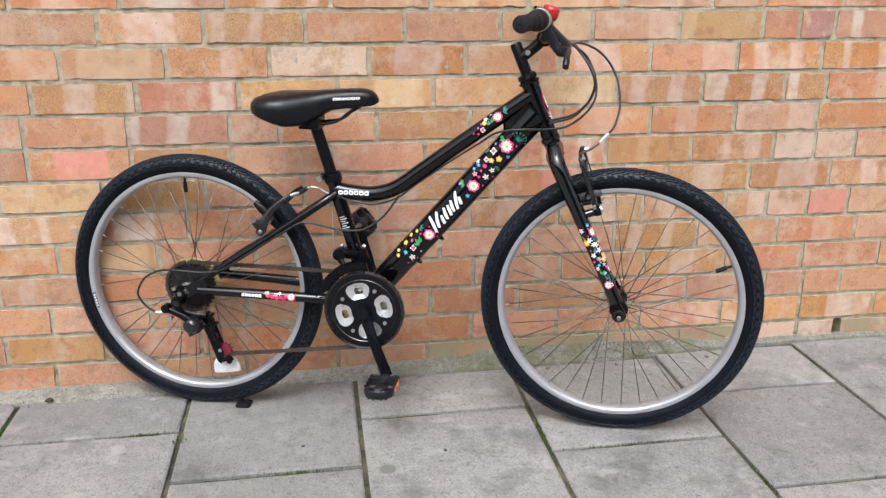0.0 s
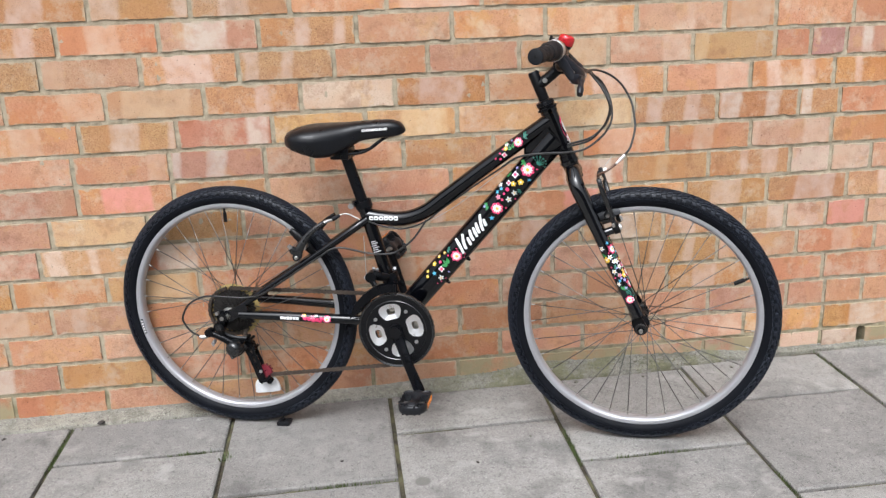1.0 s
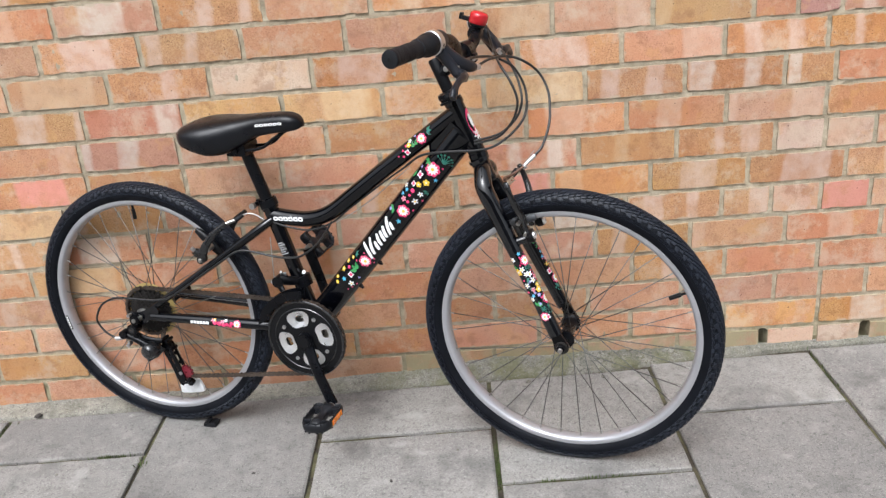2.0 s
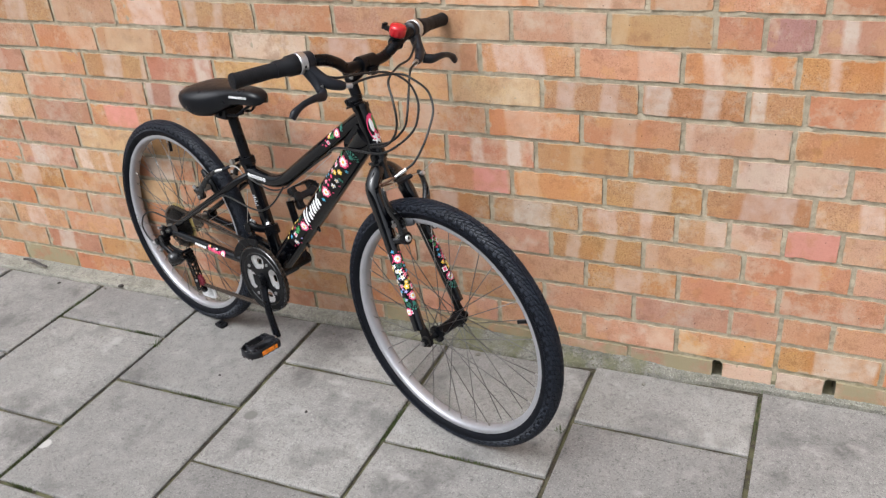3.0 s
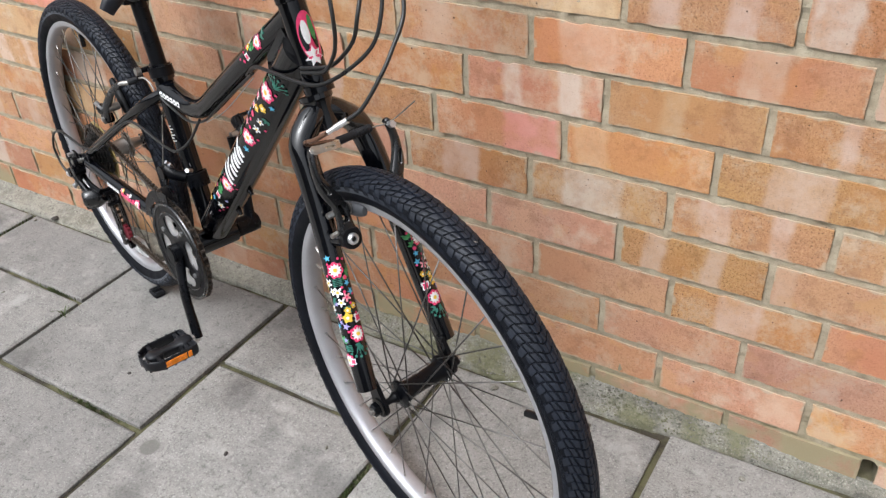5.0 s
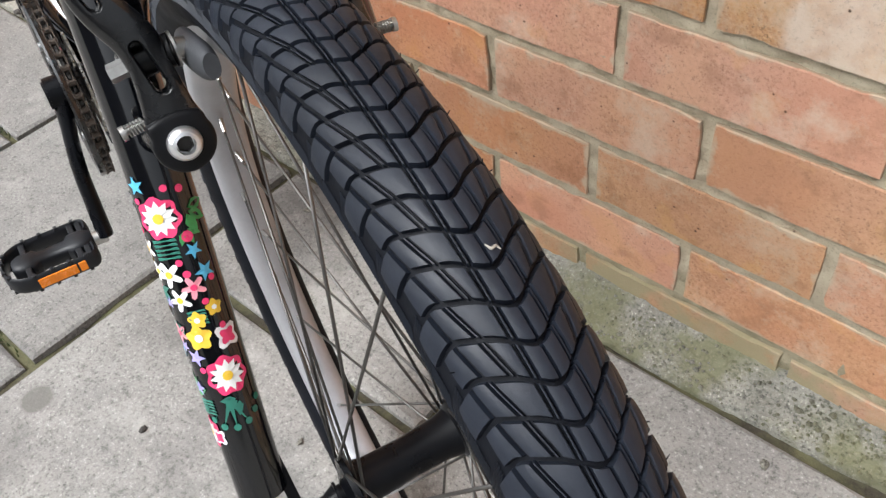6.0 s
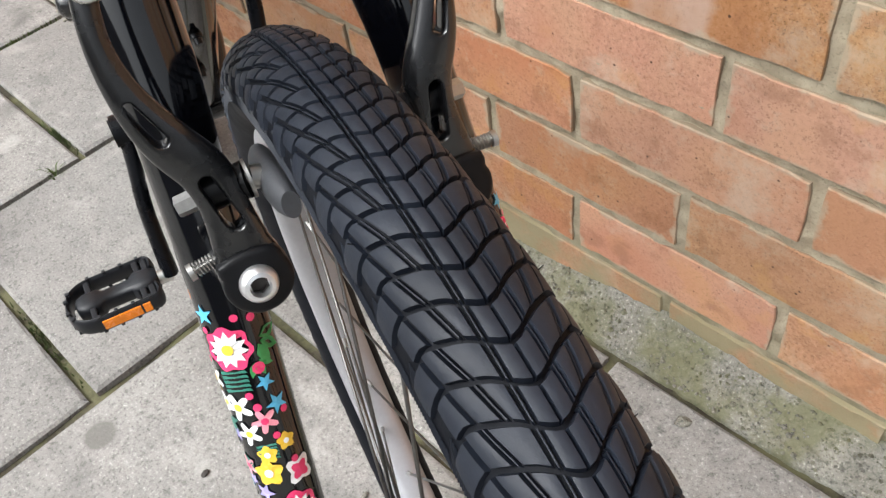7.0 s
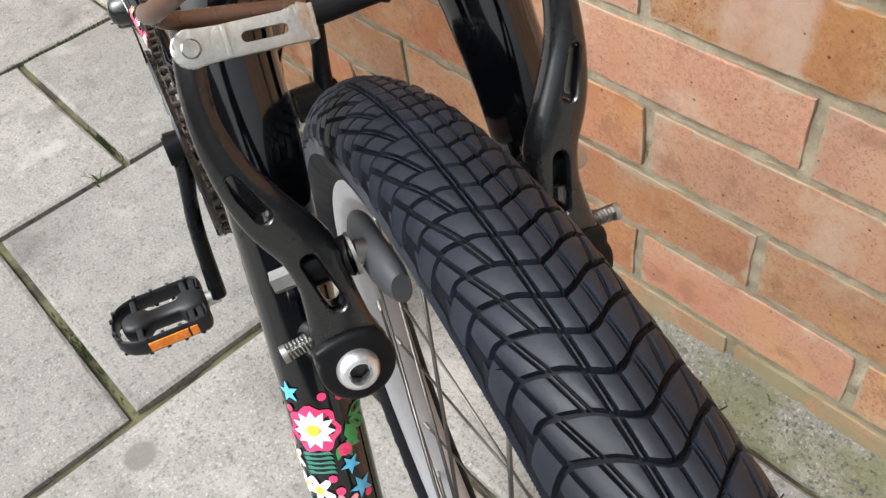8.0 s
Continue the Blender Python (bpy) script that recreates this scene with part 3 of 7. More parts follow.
BARTURN = Matrix.Translation(HEAD) @ Matrix.Rotation(radians(2.0), 4, AXIS) @ Matrix.Translation(-HEAD)


WHEEL_R, TYRE_A, TYRE_B = 0.2942, 0.0212, 0.0215


def tyre_point(c, s, h, radius=0.2942):
    """A point on the tyre: c metres forward round its crown from the top, s metres across from the middle, h metres proud."""
    phi, th = c / radius, s / TYRE_B
    a, b = TYRE_A + h, TYRE_B + h
    r = radius - TYRE_B + b * math.cos(th)
    return Vector((r * math.sin(phi), a * math.sin(th), r * math.cos(phi)))


def tread_block(bm, c0, c1, inner, outer, side, h, nc=2, ns=2):
    """A raised rubber block from c0 to c1 between two lanes, each given by its place across at both ends."""
    length, breadth = c1 - c0, max(0.0004, (outer[0] + outer[1] - inner[0] - inner[1]) / 2)
    ep, eq = min(0.2, 0.00042 / length), min(0.25, 0.00036 / breadth)

    def at(i, j, lift, e0, e1):
        p, q = e0 + (1 - 2 * e0) * i / nc, e1 + (1 - 2 * e1) * j / ns
        s_ = (inner[0] * (1 - p) + inner[1] * p) * (1 - q) + (outer[0] * (1 - p) + outer[1] * p) * q
        return bm.verts.new(tyre_point(c0 + length * p + sweep(s_), TREAD_SHIFT + side * s_, lift))

    # worn round at its edges
    top = [[at(i, j, h - (0.00022 if i in (0, nc) else 0) - (0.00022 if j in (0, ns) else 0), ep, eq) for j in range(ns + 1)] for i in range(nc + 1)]
    for i in range(nc):
        for j in range(ns):
            bm.faces.new((top[i][j], top[i + 1][j], top[i + 1][j + 1], top[i][j + 1]))
    rim_ = [(i, 0) for i in range(nc)] + [(nc, j) for j in range(ns)] + [(i, ns) for i in range(nc, 0, -1)] + [(0, j) for j in range(ns, 0, -1)]
    low = [at(i, j, -0.0011, 0, 0) for i, j in rim_]
    for k, (i, j) in enumerate(rim_):
        i2, j2 = rim_[(k + 1) % len(rim_)]
        bm.faces.new((top[i][j], top[i2][j2], low[(k + 1) % len(rim_)], low[k]))


TREAD_SHIFT = 0.0013


def sweep(a):
    """How far the cross grooves trail behind the middle, a metres out."""
    return float(np.interp(abs(a) * 1000, (0, 2, 4.5, 9, 13, 18, 20, 24, 28), (0, -0.6, -2.5, -6, -8, -10.4, -10.6, -9.3, -7.5))) / 1000


def tread_mesh():
    """Cross grooves every 11 mm; long slanting lines that start in pairs of pitches at the shoulder."""
    bm = bmesh.new()
    n = 168
    pitch = 2 * math.pi * WHEEL_R / n
    g = 0.00062
    for k in range(n):
        lo, hi = k * pitch + g, (k + 1) * pitch - g
        outer_line = (0.0210, 0.0190) if k % 2 == 0 else (0.0190, 0.0162)
        inner_line = (0.0156, 0.0121) if k % 2 == 0 else (0.0121, 0.0095)

        def off(line, d):
            return (line[0] + d, line[1] + d)

        for sd in (-1, 1):
            tread_block(bm, lo, hi, (0.00012, 0.00012), (0.0044, 0.0044), sd, 0.0021, 4, 4)
            tread_block(bm, lo - 0.0002, hi + 0.0002, (0.00485, 0.00485), (0.00555, 0.00555), sd, 0.0017, 2, 1)
            tread_block(bm, lo, hi, (0.0060, 0.0060), off(inner_line, -0.00086), sd, 0.0020, 4, 4)
            tread_block(bm, lo - 0.0002, hi + 0.0002, off(inner_line, -0.00036), off(inner_line, 0.00036), sd, 0.0016, 2, 1)
            tread_block(bm, lo, hi, off(inner_line, 0.00086), off(outer_line, -0.00056), sd, 0.0019, 4, 4)
            tread_block(bm, lo, hi, off(outer_line, 0.00056), (0.0285, 0.0285) if k % 2 == 0 else (0.0240, 0.0235), sd, 0.0016, 3, 3)
    # fine ribs low on the shoulders
    m = n * 9
    for k in range(m):
        c = k * 2 * math.pi * WHEEL_R / m
        s0 = 0.0290 if (k // 9) % 2 == 0 else 0.0246
        for sd in (-1, 1):
            a, b = [tyre_point(c + d + sweep(s0) - sweep(0.029), TREAD_SHIFT * 0.3 + sd * s0, 0.0002) for d in (0, 0.0006)]
            e, f = [tyre_point(c + d + 0.004, TREAD_SHIFT * 0.3 + sd * 0.0345, 0.0001) for d in (0, 0.0006)]
            p, q = tyre_point(c + 0.0003 + sweep(s0) - sweep(0.029), TREAD_SHIFT * 0.3 + sd * s0, 0.0007), tyre_point(c + 0.0043, TREAD_SHIFT * 0.3 + sd * 0.0345, 0.0005)
            a, b, e, f, p, q = [bm.verts.new(x) for x in (a, b, e, f, p, q)]
            bm.faces.new((a, p, q, e))
            bm.faces.new((p, b, f, q))
    return bm


def tyre_mesh():
    bm = bmesh.new()
    prof = []
    for i in range(33):
        th = radians(-142 + 284 * i / 32)
        r = WHEEL_R - TYRE_B + (TYRE_B - 0.0008) * math.cos(th)
        y = TYRE_A * math.sin(th)
        if abs(i - 16) >= 13:
            y = math.copysign(max(abs(y), 0.0125), y)
        prof.append((r, y))
    return lathe(bm, prof, 160, "y", closed=True)


def rim_mesh():
    bm = bmesh.new()
    prof = [(0.2625, -0.0125), (0.2625, -0.0140), (0.2605, -0.0146), (0.2535, -0.0142), (0.2515, -0.0132), (0.2488, -0.0095), (0.2475, -0.0040),
            (0.2475, 0.0040), (0.2488, 0.0095), (0.2515, 0.0132), (0.2535, 0.0142), (0.2605, 0.0146), (0.2625, 0.0140), (0.2625, 0.0125),
            (0.2540, 0.0120), (0.2520, 0.0), (0.2540, -0.0120)]
    return lathe(bm, [(r * 0.986, y) for r, y in prof], 160, "y", closed=True)



TREADS = []


def wheel(name, m, flange, hub_profile, hub_mat, valve_at, label):
    """A spoked wheel: the rim is the part, the rest hangs on it."""
    rim = part(name, rim_mesh(), RIMALLOY, bike, label, 35, m)
    # the carcass's darker colour adds painted shade to the tread's groove floors
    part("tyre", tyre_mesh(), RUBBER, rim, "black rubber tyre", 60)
    if TREADS:
        tread = new("tread", TREADS[0])
        tread.parent = rim
        tagged(tread, "worn black rubber tread blocks", kind="stuff")
    else:
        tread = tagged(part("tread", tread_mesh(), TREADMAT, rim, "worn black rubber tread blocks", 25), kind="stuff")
        TREADS.append(tread.data)
    bm = bmesh.new()
    lathe(bm, hub_profile, 32, "y")
    part("hub", bm, hub_mat, rim, "", 35)
    bm = bmesh.new()
    rod(bm, (0, 0, 0), (0, 0, 0.2485), 0.00095, 6)
    spoke0 = bpy.data.meshes.new("spoke")
    bm.to_mesh(spoke0)
    bm.free()
    for f in spoke0.polygons:
        f.use_smooth = True
    spoke0.materials.append(SPOKE)
    bm = bmesh.new()
    rod(bm, (0, 0, -0.002), (0, 0, 0.010), 0.0019, 8, 0.0015)
    nip = bpy.data.meshes.new("nipple")
    bm.to_mesh(nip)
    bm.free()
    nip.materials.append(STEEL)
    nsp = 36
    for k in range(nsp):
        side = -1 if k % 2 else 1
        outer = 1 if (k // 2) % 2 else -1
        ang = 2 * math.pi * (k + 0.5) / nsp
        fa = ang + outer * radians(62)
        a = Vector((flange[1] * math.sin(fa), side * flange[0] + 0.002 * outer, flange[1] * math.cos(fa)))
        b = Vector((0.2445 * math.sin(ang), side * 0.002, 0.2445 * math.cos(ang)))
        d = b - a
        ob = new("spoke", spoke0)
        ob.parent = rim
        q = d.to_track_quat("Z", "Y")
        ob.matrix_basis = Matrix.LocRotScale(a, q, (1, 1, d.length / 0.2485))
        nb = new("nipple", nip)
        nb.parent = rim
        nb.matrix_basis = Matrix.LocRotScale(b, (-d).to_track_quat("Z", "Y"), None)
    bm = bmesh.new()
    va = radians(valve_at)
    d = Vector((math.sin(va), 0, math.cos(va)))
    tube(bm, [d * 0.245, d * 0.234, d * 0.2335, d * 0.211, d * 0.2105], [0.0026, 0.0026, 0.0043, 0.0043, 0.003], 12)
    part("valve", bm, PLASTIC, rim, "black valve with dust cap", 40)
    return rim


front_hub = [(0.0035, -0.060), (0.0046, -0.060), (0.0046, -0.051), (0.0075, -0.0445), (0.0085, -0.0440), (0.0085, -0.0425), (0.006, -0.045), (0.006, -0.040), (0.011, -0.0385),
             (0.019, -0.0365), (0.0195, -0.033), (0.0145, -0.030), (0.0128, -0.022), (0.0120, 0.0), (0.0128, 0.022), (0.0145, 0.030), (0.0195, 0.033), (0.019, 0.0365),
             (0.011, 0.0385), (0.006, 0.040), (0.006, 0.045), (0.0085, 0.0425), (0.0085, 0.0440), (0.0075, 0.0445), (0.0046, 0.051), (0.0046, 0.060), (0.0035, 0.060)]
rear_hub = [(0.0035, -0.072), (0.0048, -0.072), (0.0048, -0.066), (0.009, -0.066), (0.009, -0.058), (0.017, -0.056), (0.017, -0.024), (0.026, -0.022), (0.027, -0.019), (0.018, -0.016), (0.014, 0.0),
            (0.018, 0.026), (0.026, 0.030), (0.026, 0.034), (0.012, 0.037), (0.009, 0.058), (0.009, 0.064), (0.0048, 0.064), (0.0048, 0.070), (0.0035, 0.070)]
front_wheel = wheel("front_wheel", STEER @ Matrix.Translation((0.956, 0.0, 0.010)) @ Matrix.Rotation(radians(-0.25), 4, "X"), (0.034, 0.0165), front_hub, SATIN, 66.0, "silver alloy rim with steel spokes")
REAR = Matrix.Translation((0.0105, 0, 0.005))
rear_wheel = wheel("rear_wheel", REAR, (0.026, 0.0225), rear_hub, STEEL, -3.0, "silver alloy rim with steel spokes")


def tyre_bits():
    """Moulding hairs at the tread's edge and a bit of pale grit on its crown."""
    rnd = random.Random(8)
    for k in range(12):
        c, sd = rnd.uniform(-0.06, 0.20), rnd.choice((-1, 1, 1))
        s_ = TREAD_SHIFT + sd * rnd.uniform(0.019, 0.025)
        a, b = tyre_point(c, s_, 0.0012), tyre_point(c + rnd.uniform(-0.001, 0.001), s_ + rnd.uniform(-0.001, 0.001), 0.0012 + rnd.uniform(0.0010, 0.0022))
        part("rubber_hair", tube(bmesh.new(), [a, b], [0.00022, 0.00014], 5), RUBBER, front_wheel)
    bm = tube(bmesh.new(), spline([tyre_point(0.1150, 0.0020, 0.0020), tyre_point(0.1168, 0.0028, 0.0022), tyre_point(0.1165, 0.0042, 0.0021), tyre_point(0.1178, 0.0050, 0.0020)], 4), [0.0002, 0.00045, 0.0004, 0.0002], 7, (0, 0, 1))
    part("grit", bm, GRIT, front_wheel, "pale bit of grit stuck to the tread")


tyre_bits()


def rim_label():
    bm = bmesh.new()
    for a0, a1 in ((-106.5, -98.0),):
        rows = []
        for i in range(9):
            a = radians(a0 + (a1 - a0) * i / 8)
            rows.append([bm.verts.new((r * math.sin(a), y, r * math.cos(a))) for r, y in ((0.2490, -0.0146), (0.2556, -0.0150))])
        for p, q in zip(rows, rows[1:]):
            bm.faces.new((p[0], q[0], q[1], p[1]))
    part("rim_label", bm, PLASTIC, rear_wheel, "black rim sticker with pale bars")
    bm = bmesh.new()
    for i in range(5):
        a, b = radians(-105.7 + i * 1.5), radians(-104.8 + i * 1.5)
        vs = [bm.verts.new((r * math.sin(t), y, r * math.cos(t))) for t, r, y in ((a, 0.2502, -0.0152), (b, 0.2502, -0.0152), (b, 0.2544, -0.0154), (a, 0.2544, -0.0154))]
        bm.faces.new(vs)
    part("rim_label_bars", bm, WHITE, rear_wheel, "pale bars of unreadable print")


rim_label()

# frame tubes, in the frame's own plane: forward, left, up from the rear axle
BB = (0.4155, 0, -0.0155)
SEAT_TOP = (0.333, 0, 0.272)
DOWN_A, DOWN_B = Vector((0.428, 0, 0.016)), Vector((0.769, 0, 0.410))
TOP_PATH = spline([(0.343, 0, 0.236), (0.375, 0, 0.231), (0.425, 0, 0.229), (0.475, 0, 0.244), (0.53, 0, 0.283), (0.60, 0, 0.335), (0.69, 0, 0.400), (0.757, 0, 0.448)], 6)


def build_frame():
    bm = bmesh.new()
    tube(bm, [DOWN_A, DOWN_A.lerp(DOWN_B, 0.5), DOWN_B], [0.0275, 0.0285, 0.0275], 28, squash=0.88)
    rod(bm, (0.437, -0.036, -0.012), (0.437, 0.036, -0.012), 0.001)
    frame_ob = part("frame", bm, PAINT, bike, "gloss black welded frame", 40)
    bm = tube(bmesh.new(), TOP_PATH, 0.0165, 20)
    part("top_tube", bm, PAINT, frame_ob, "", 40)
    bm = tube(bmesh.new(), [BB, SEAT_TOP], 0.0155, 20)
    tube(bm, [(0.340, 0, 0.249), (0.333, 0, 0.272)], 0.0178, 20)
    part("seat_tube", bm, PAINT, frame_ob, "", 40)
    a, b = HEAD + AXIS * 0.055, HEAD - AXIS * 0.062
    bm = tube(bmesh.new(), [b, b.lerp(a, 0.08), b.lerp(a, 0.09), b.lerp(a, 0.91), b.lerp(a, 0.92), a], [0.0185, 0.0185, 0.0168, 0.0168, 0.0185, 0.0185], 24)
    part("head_tube", bm, PAINT, frame_ob, "", 40)
    bm = plate(bmesh.new(), [(0.700, 0.392), (0.748, 0.425), (0.776, 0.398), (0.768, 0.372), (0.71, 0.335)], 0.030)
    bmesh.ops.bevel(bm, geom=[e for e in bm.edges if e.calc_face_angle(0) > 0.8], offset=0.007, segments=3, affect="EDGES")
    part("gusset", bm, PAINT, frame_ob, "", 40)
    bm = rod(bmesh.new(), (BB[0], -0.036, BB[2]), (BB[0], 0.036, BB[2]), 0.0205, 24)
    part("bottom_bracket_shell", bm, PAINT, frame_ob, "", 40)
    for sd in (-1, 1):
        bm = tube(bmesh.new(), spline([(0.345, sd * 0.010, 0.228), (0.322, sd * 0.026, 0.213), (0.28, sd * 0.036, 0.184), (0.16, sd * 0.050, 0.104), (0.035, sd * 0.058, 0.022)], 5), [0.009, 0.009, 0.0085, 0.0078], 14)
        part("seat_stay", bm, PAINT, frame_ob, "", 40)
        bm = tube(bmesh.new(), spline([(0.405, sd * 0.024, -0.010), (0.36, sd * 0.036, -0.005), (0.30, sd * 0.046, 0.000), (0.15, sd * 0.056, 0.006), (0.04, sd * 0.060, 0.008)], 5), [0.0112, 0.0118, 0.0112, 0.0100], 16)
        part("chain_stay", bm, PAINT, frame_ob, "", 40)
        bm = plate(bmesh.new(), [(-0.014, -0.012), (0.004, -0.017), (0.020, -0.006), (0.050, 0.008), (0.052, 0.020), (0.046, 0.032), (0.030, 0.026), (0.006, 0.015), (-0.012, 0.010)], 0.005, Matrix.Translation((0.0105, sd * 0.0635, 0.005)))
        part("dropout", bm, PAINT, frame_ob, "")
    bm = tube(bmesh.new(), [(0.322, -0.027, 0.212), (0.322, 0.027, 0.212)], 0.008, 12, (1, 0, 0))
    part("stay_bridge", bm, PAINT, frame_ob, "", 40)
    # cable stops and bottle bosses under the down tube
    d = (DOWN_B - DOWN_A).normalized()
    low = Vector((d.z, 0, -d.x))
    for t in (0.22, 0.36):
        p = DOWN_A.lerp(DOWN_B, t) + low * 0.027
        part("cable_stop", tube(bmesh.new(), [p, p + low * 0.004, p + low * 0.0045, p + low * 0.009], [0.0048, 0.0048, 0.0034, 0.0030], 10), SATIN, frame_ob, "", 40)
    return frame_ob


frame_ob = build_frame()


# decals that wrap a round or oval tube
def wrap(a, b, rv, rw):
    """Maps (along metres, across metres from the side line that faces out, proud) onto the near side of a tube from a to b."""
    a, b = Vector(a), Vector(b)
    d = (b - a).normalized()
    n = Vector((0, -1, 0))
    n = (n - d * n.dot(d)).normalized()
    up = d.cross(n).normalized()
    if up.z < 0:
        up = -up

    def f(s, t, h=0.0):
        w = t / ((rv + rw) / 2)
        return a + d * s + n * (rv + h) * math.cos(w) + up * (rw + h) * math.sin(w)

    return f


def blob(bm, f, s, t, outline, h, mat):
    """A small flat shape on the mapped surface."""
    c = bm.verts.new(f(s, t, h))
    vs = [bm.verts.new(f(s + x, t + y, h)) for x, y in outline]
    for i in range(len(vs)):
        fc = bm.faces.new((c, vs[i], vs[(i + 1) % len(vs)]))
        fc.material_index = mat


def petals(r, n, depth=0.3, pts=5, turn=0.0):
    out = []
    for k in range(n * pts):
        w = turn + 2 * math.pi * k / (n * pts)
        rr = r * (1 - depth * (0.5 + 0.5 * math.cos(n * (w - turn))) ** 1.2)
        out.append((rr * math.cos(w), rr * math.sin(w)))
    return out


def star(r, n=5, inner=0.42, turn=0.0):
    return [((r if k % 2 == 0 else r * inner) * math.cos(turn + math.pi * k / n), (r if k % 2 == 0 else r * inner) * math.sin(turn + math.pi * k / n)) for k in range(2 * n)]


DECALS = [WHITE, PINK, PALEPINK, YELLOW, GREEN, TEAL, BLUE, LILAC]


def big_flower(bm, f, s, t, r):
    blob(bm, f, s, t, petals(r, 7, 0.16), 0.0004, 1)
    blob(bm, f, s, t, star(r * 0.80, 11, 0.66, 0.2), 0.0006, 0)
    blob(bm, f, s, t, disc_outline(r * 0.24, 10), 0.0008, 3)


def daisy(bm, f, s, t, r, petal=0, eye=3):
    blob(bm, f, s, t, petals(r, 5, 0.62, 6, 0.4), 0.0005, petal)
    blob(bm, f, s, t, disc_outline(r * 0.28, 8), 0.0007, eye)


def leaves(bm, f, s, t, r, mat, lean=0.0):
    for k in (-1, 0, 1):
        w = lean + k * 0.7
        o = [(r * a * math.cos(w) - r * b * math.sin(w), r * a * math.sin(w) + r * b * math.cos(w)) for a, b in ((0, 0), (0.32, 0.25), (0.62, 0.20), (1, 0), (0.62, -0.20), (0.32, -0.25))]
        blob(bm, f, s + 0.2 * r * math.cos(w), t + 0.2 * r * math.sin(w), o, 0.00045, mat)


def fern(bm, f, s, t, r, mat):
    for k in range(7):
        w = -1.3 + 0.43 * k
        x, y = r * math.cos(w), r * math.sin(w)
        px, py = -y * 0.10, x * 0.10
        blob(bm, f, s, t, [(px, py), (x, y), (-px, -py)], 0.00045, mat)
        blob(bm, f, s + x, t + y, disc_outline(r * 0.13, 7), 0.0006, mat)


def garland(f, name, parent, plan, label):
    """plan: rows of (kind, along mm, across mm, size mm). Each printed mark is a piece of its own."""
    sheet = new(name)
    sheet.parent = parent
    tagged(sheet, label)
    for kind, s, t, r in plan:
        bm = bmesh.new()
        s, t, r = s / 1000, t / 1000, r / 1000 * (1.0 if kind in "Fgtfe" else 0.86)
        if kind == "F":
            big_flower(bm, f, s, t, r)
        elif kind == "d":
            daisy(bm, f, s, t, r)
        elif kind == "p":
            daisy(bm, f, s, t, r, 2, 1)
        elif kind == "y":
            blob(bm, f, s, t, petals(r, 5, 0.3), 0.0005, 3)
            blob(bm, f, s, t, disc_outline(r * 0.3, 8), 0.0007, 0)
        elif kind == "h":
            blob(bm, f, s, t, petals(r, 4, 0.4), 0.0004, 0)
            blob(bm, f, s, t, petals(r * 0.65, 4, 0.4), 0.0006, 1)
        elif kind in "sl":
            blob(bm, f, s, t, star(r, 5, 0.42, s * 900), 0.0005, 6 if kind == "s" else 7)
        elif kind == "r":
            blob(bm, f, s, t, disc_outline(r, 9), 0.0005, 1)
        elif kind in "gt":
            leaves(bm, f, s, t, r, 4 if kind == "g" else 5, s * 700)
        elif kind == "f":
            fern(bm, f, s, t, r, 5)
        elif kind == "e":
            for k in range(5):
                blob(bm, f, s + (k - 2) * r * 0.35, t, [(-r * 0.12, -r), (r * 0.12, -r * 0.9), (r * 0.12, r), (-r * 0.12, r * 0.9)], 0.00045, 5)
        part({"F": "flower", "d": "daisy", "p": "daisy", "y": "flower", "h": "heart", "s": "star", "l": "star", "r": "dot", "f": "fern"}.get(kind, "leaf"), bm, DECALS, sheet)
    return sheet


def strokes(f, name, parent, lines, width, mat, label):
    """Plain brush strokes on a mapped surface: lists of (along, across) in millimetres."""
    bm = bmesh.new()
    for ln in lines:
        pts = spline([(x / 1000, y / 1000, 0) for x, y in ln], 5)
        rows = []
        for i, p in enumerate(pts):
            d = (pts[min(i + 1, len(pts) - 1)] - pts[max(i - 1, 0)]).normalized()
            wd = width / 2000 * (0.65 + 0.5 * math.sin(math.pi * (0.15 + 0.8 * i / len(pts))))
            rows.append([bm.verts.new(f(p.x + k * d.y * wd, p.y - k * d.x * wd, 0.0006)) for k in (-1, 1)])
        for a, b in zip(rows, rows[1:]):
            bm.faces.new((a[0], b[0], b[1], a[1]))
    return part(name, bm, mat, parent, label)


down = wrap(DOWN_A, DOWN_B, 0.0250, 0.0283)
garland(down, "flower_decal", frame_ob, [
    ("d", 119, -11, 8), ("s", 117, 6, 7), ("y", 100, 13, 5), ("y", 108, 21, 5), ("y", 132, 21, 7), ("y", 152, 25, 6), ("y", 168, 20, 5), ("h", 136, 1, 8), ("r", 146, 13, 4), ("g", 155, -6, 15), ("F", 182, -5, 13),
    ("r", 170, 9, 2.5), ("r", 112, -17, 2), ("r", 124, -21, 2), ("r", 103, -13, 2), ("r", 198, -16, 2), ("r", 189, -21, 2), ("t", 178, 22, 9), ("l", 141, -16, 4), ("r", 195, 6, 2)], "printed yellow, white and pink flowers low on the down tube")
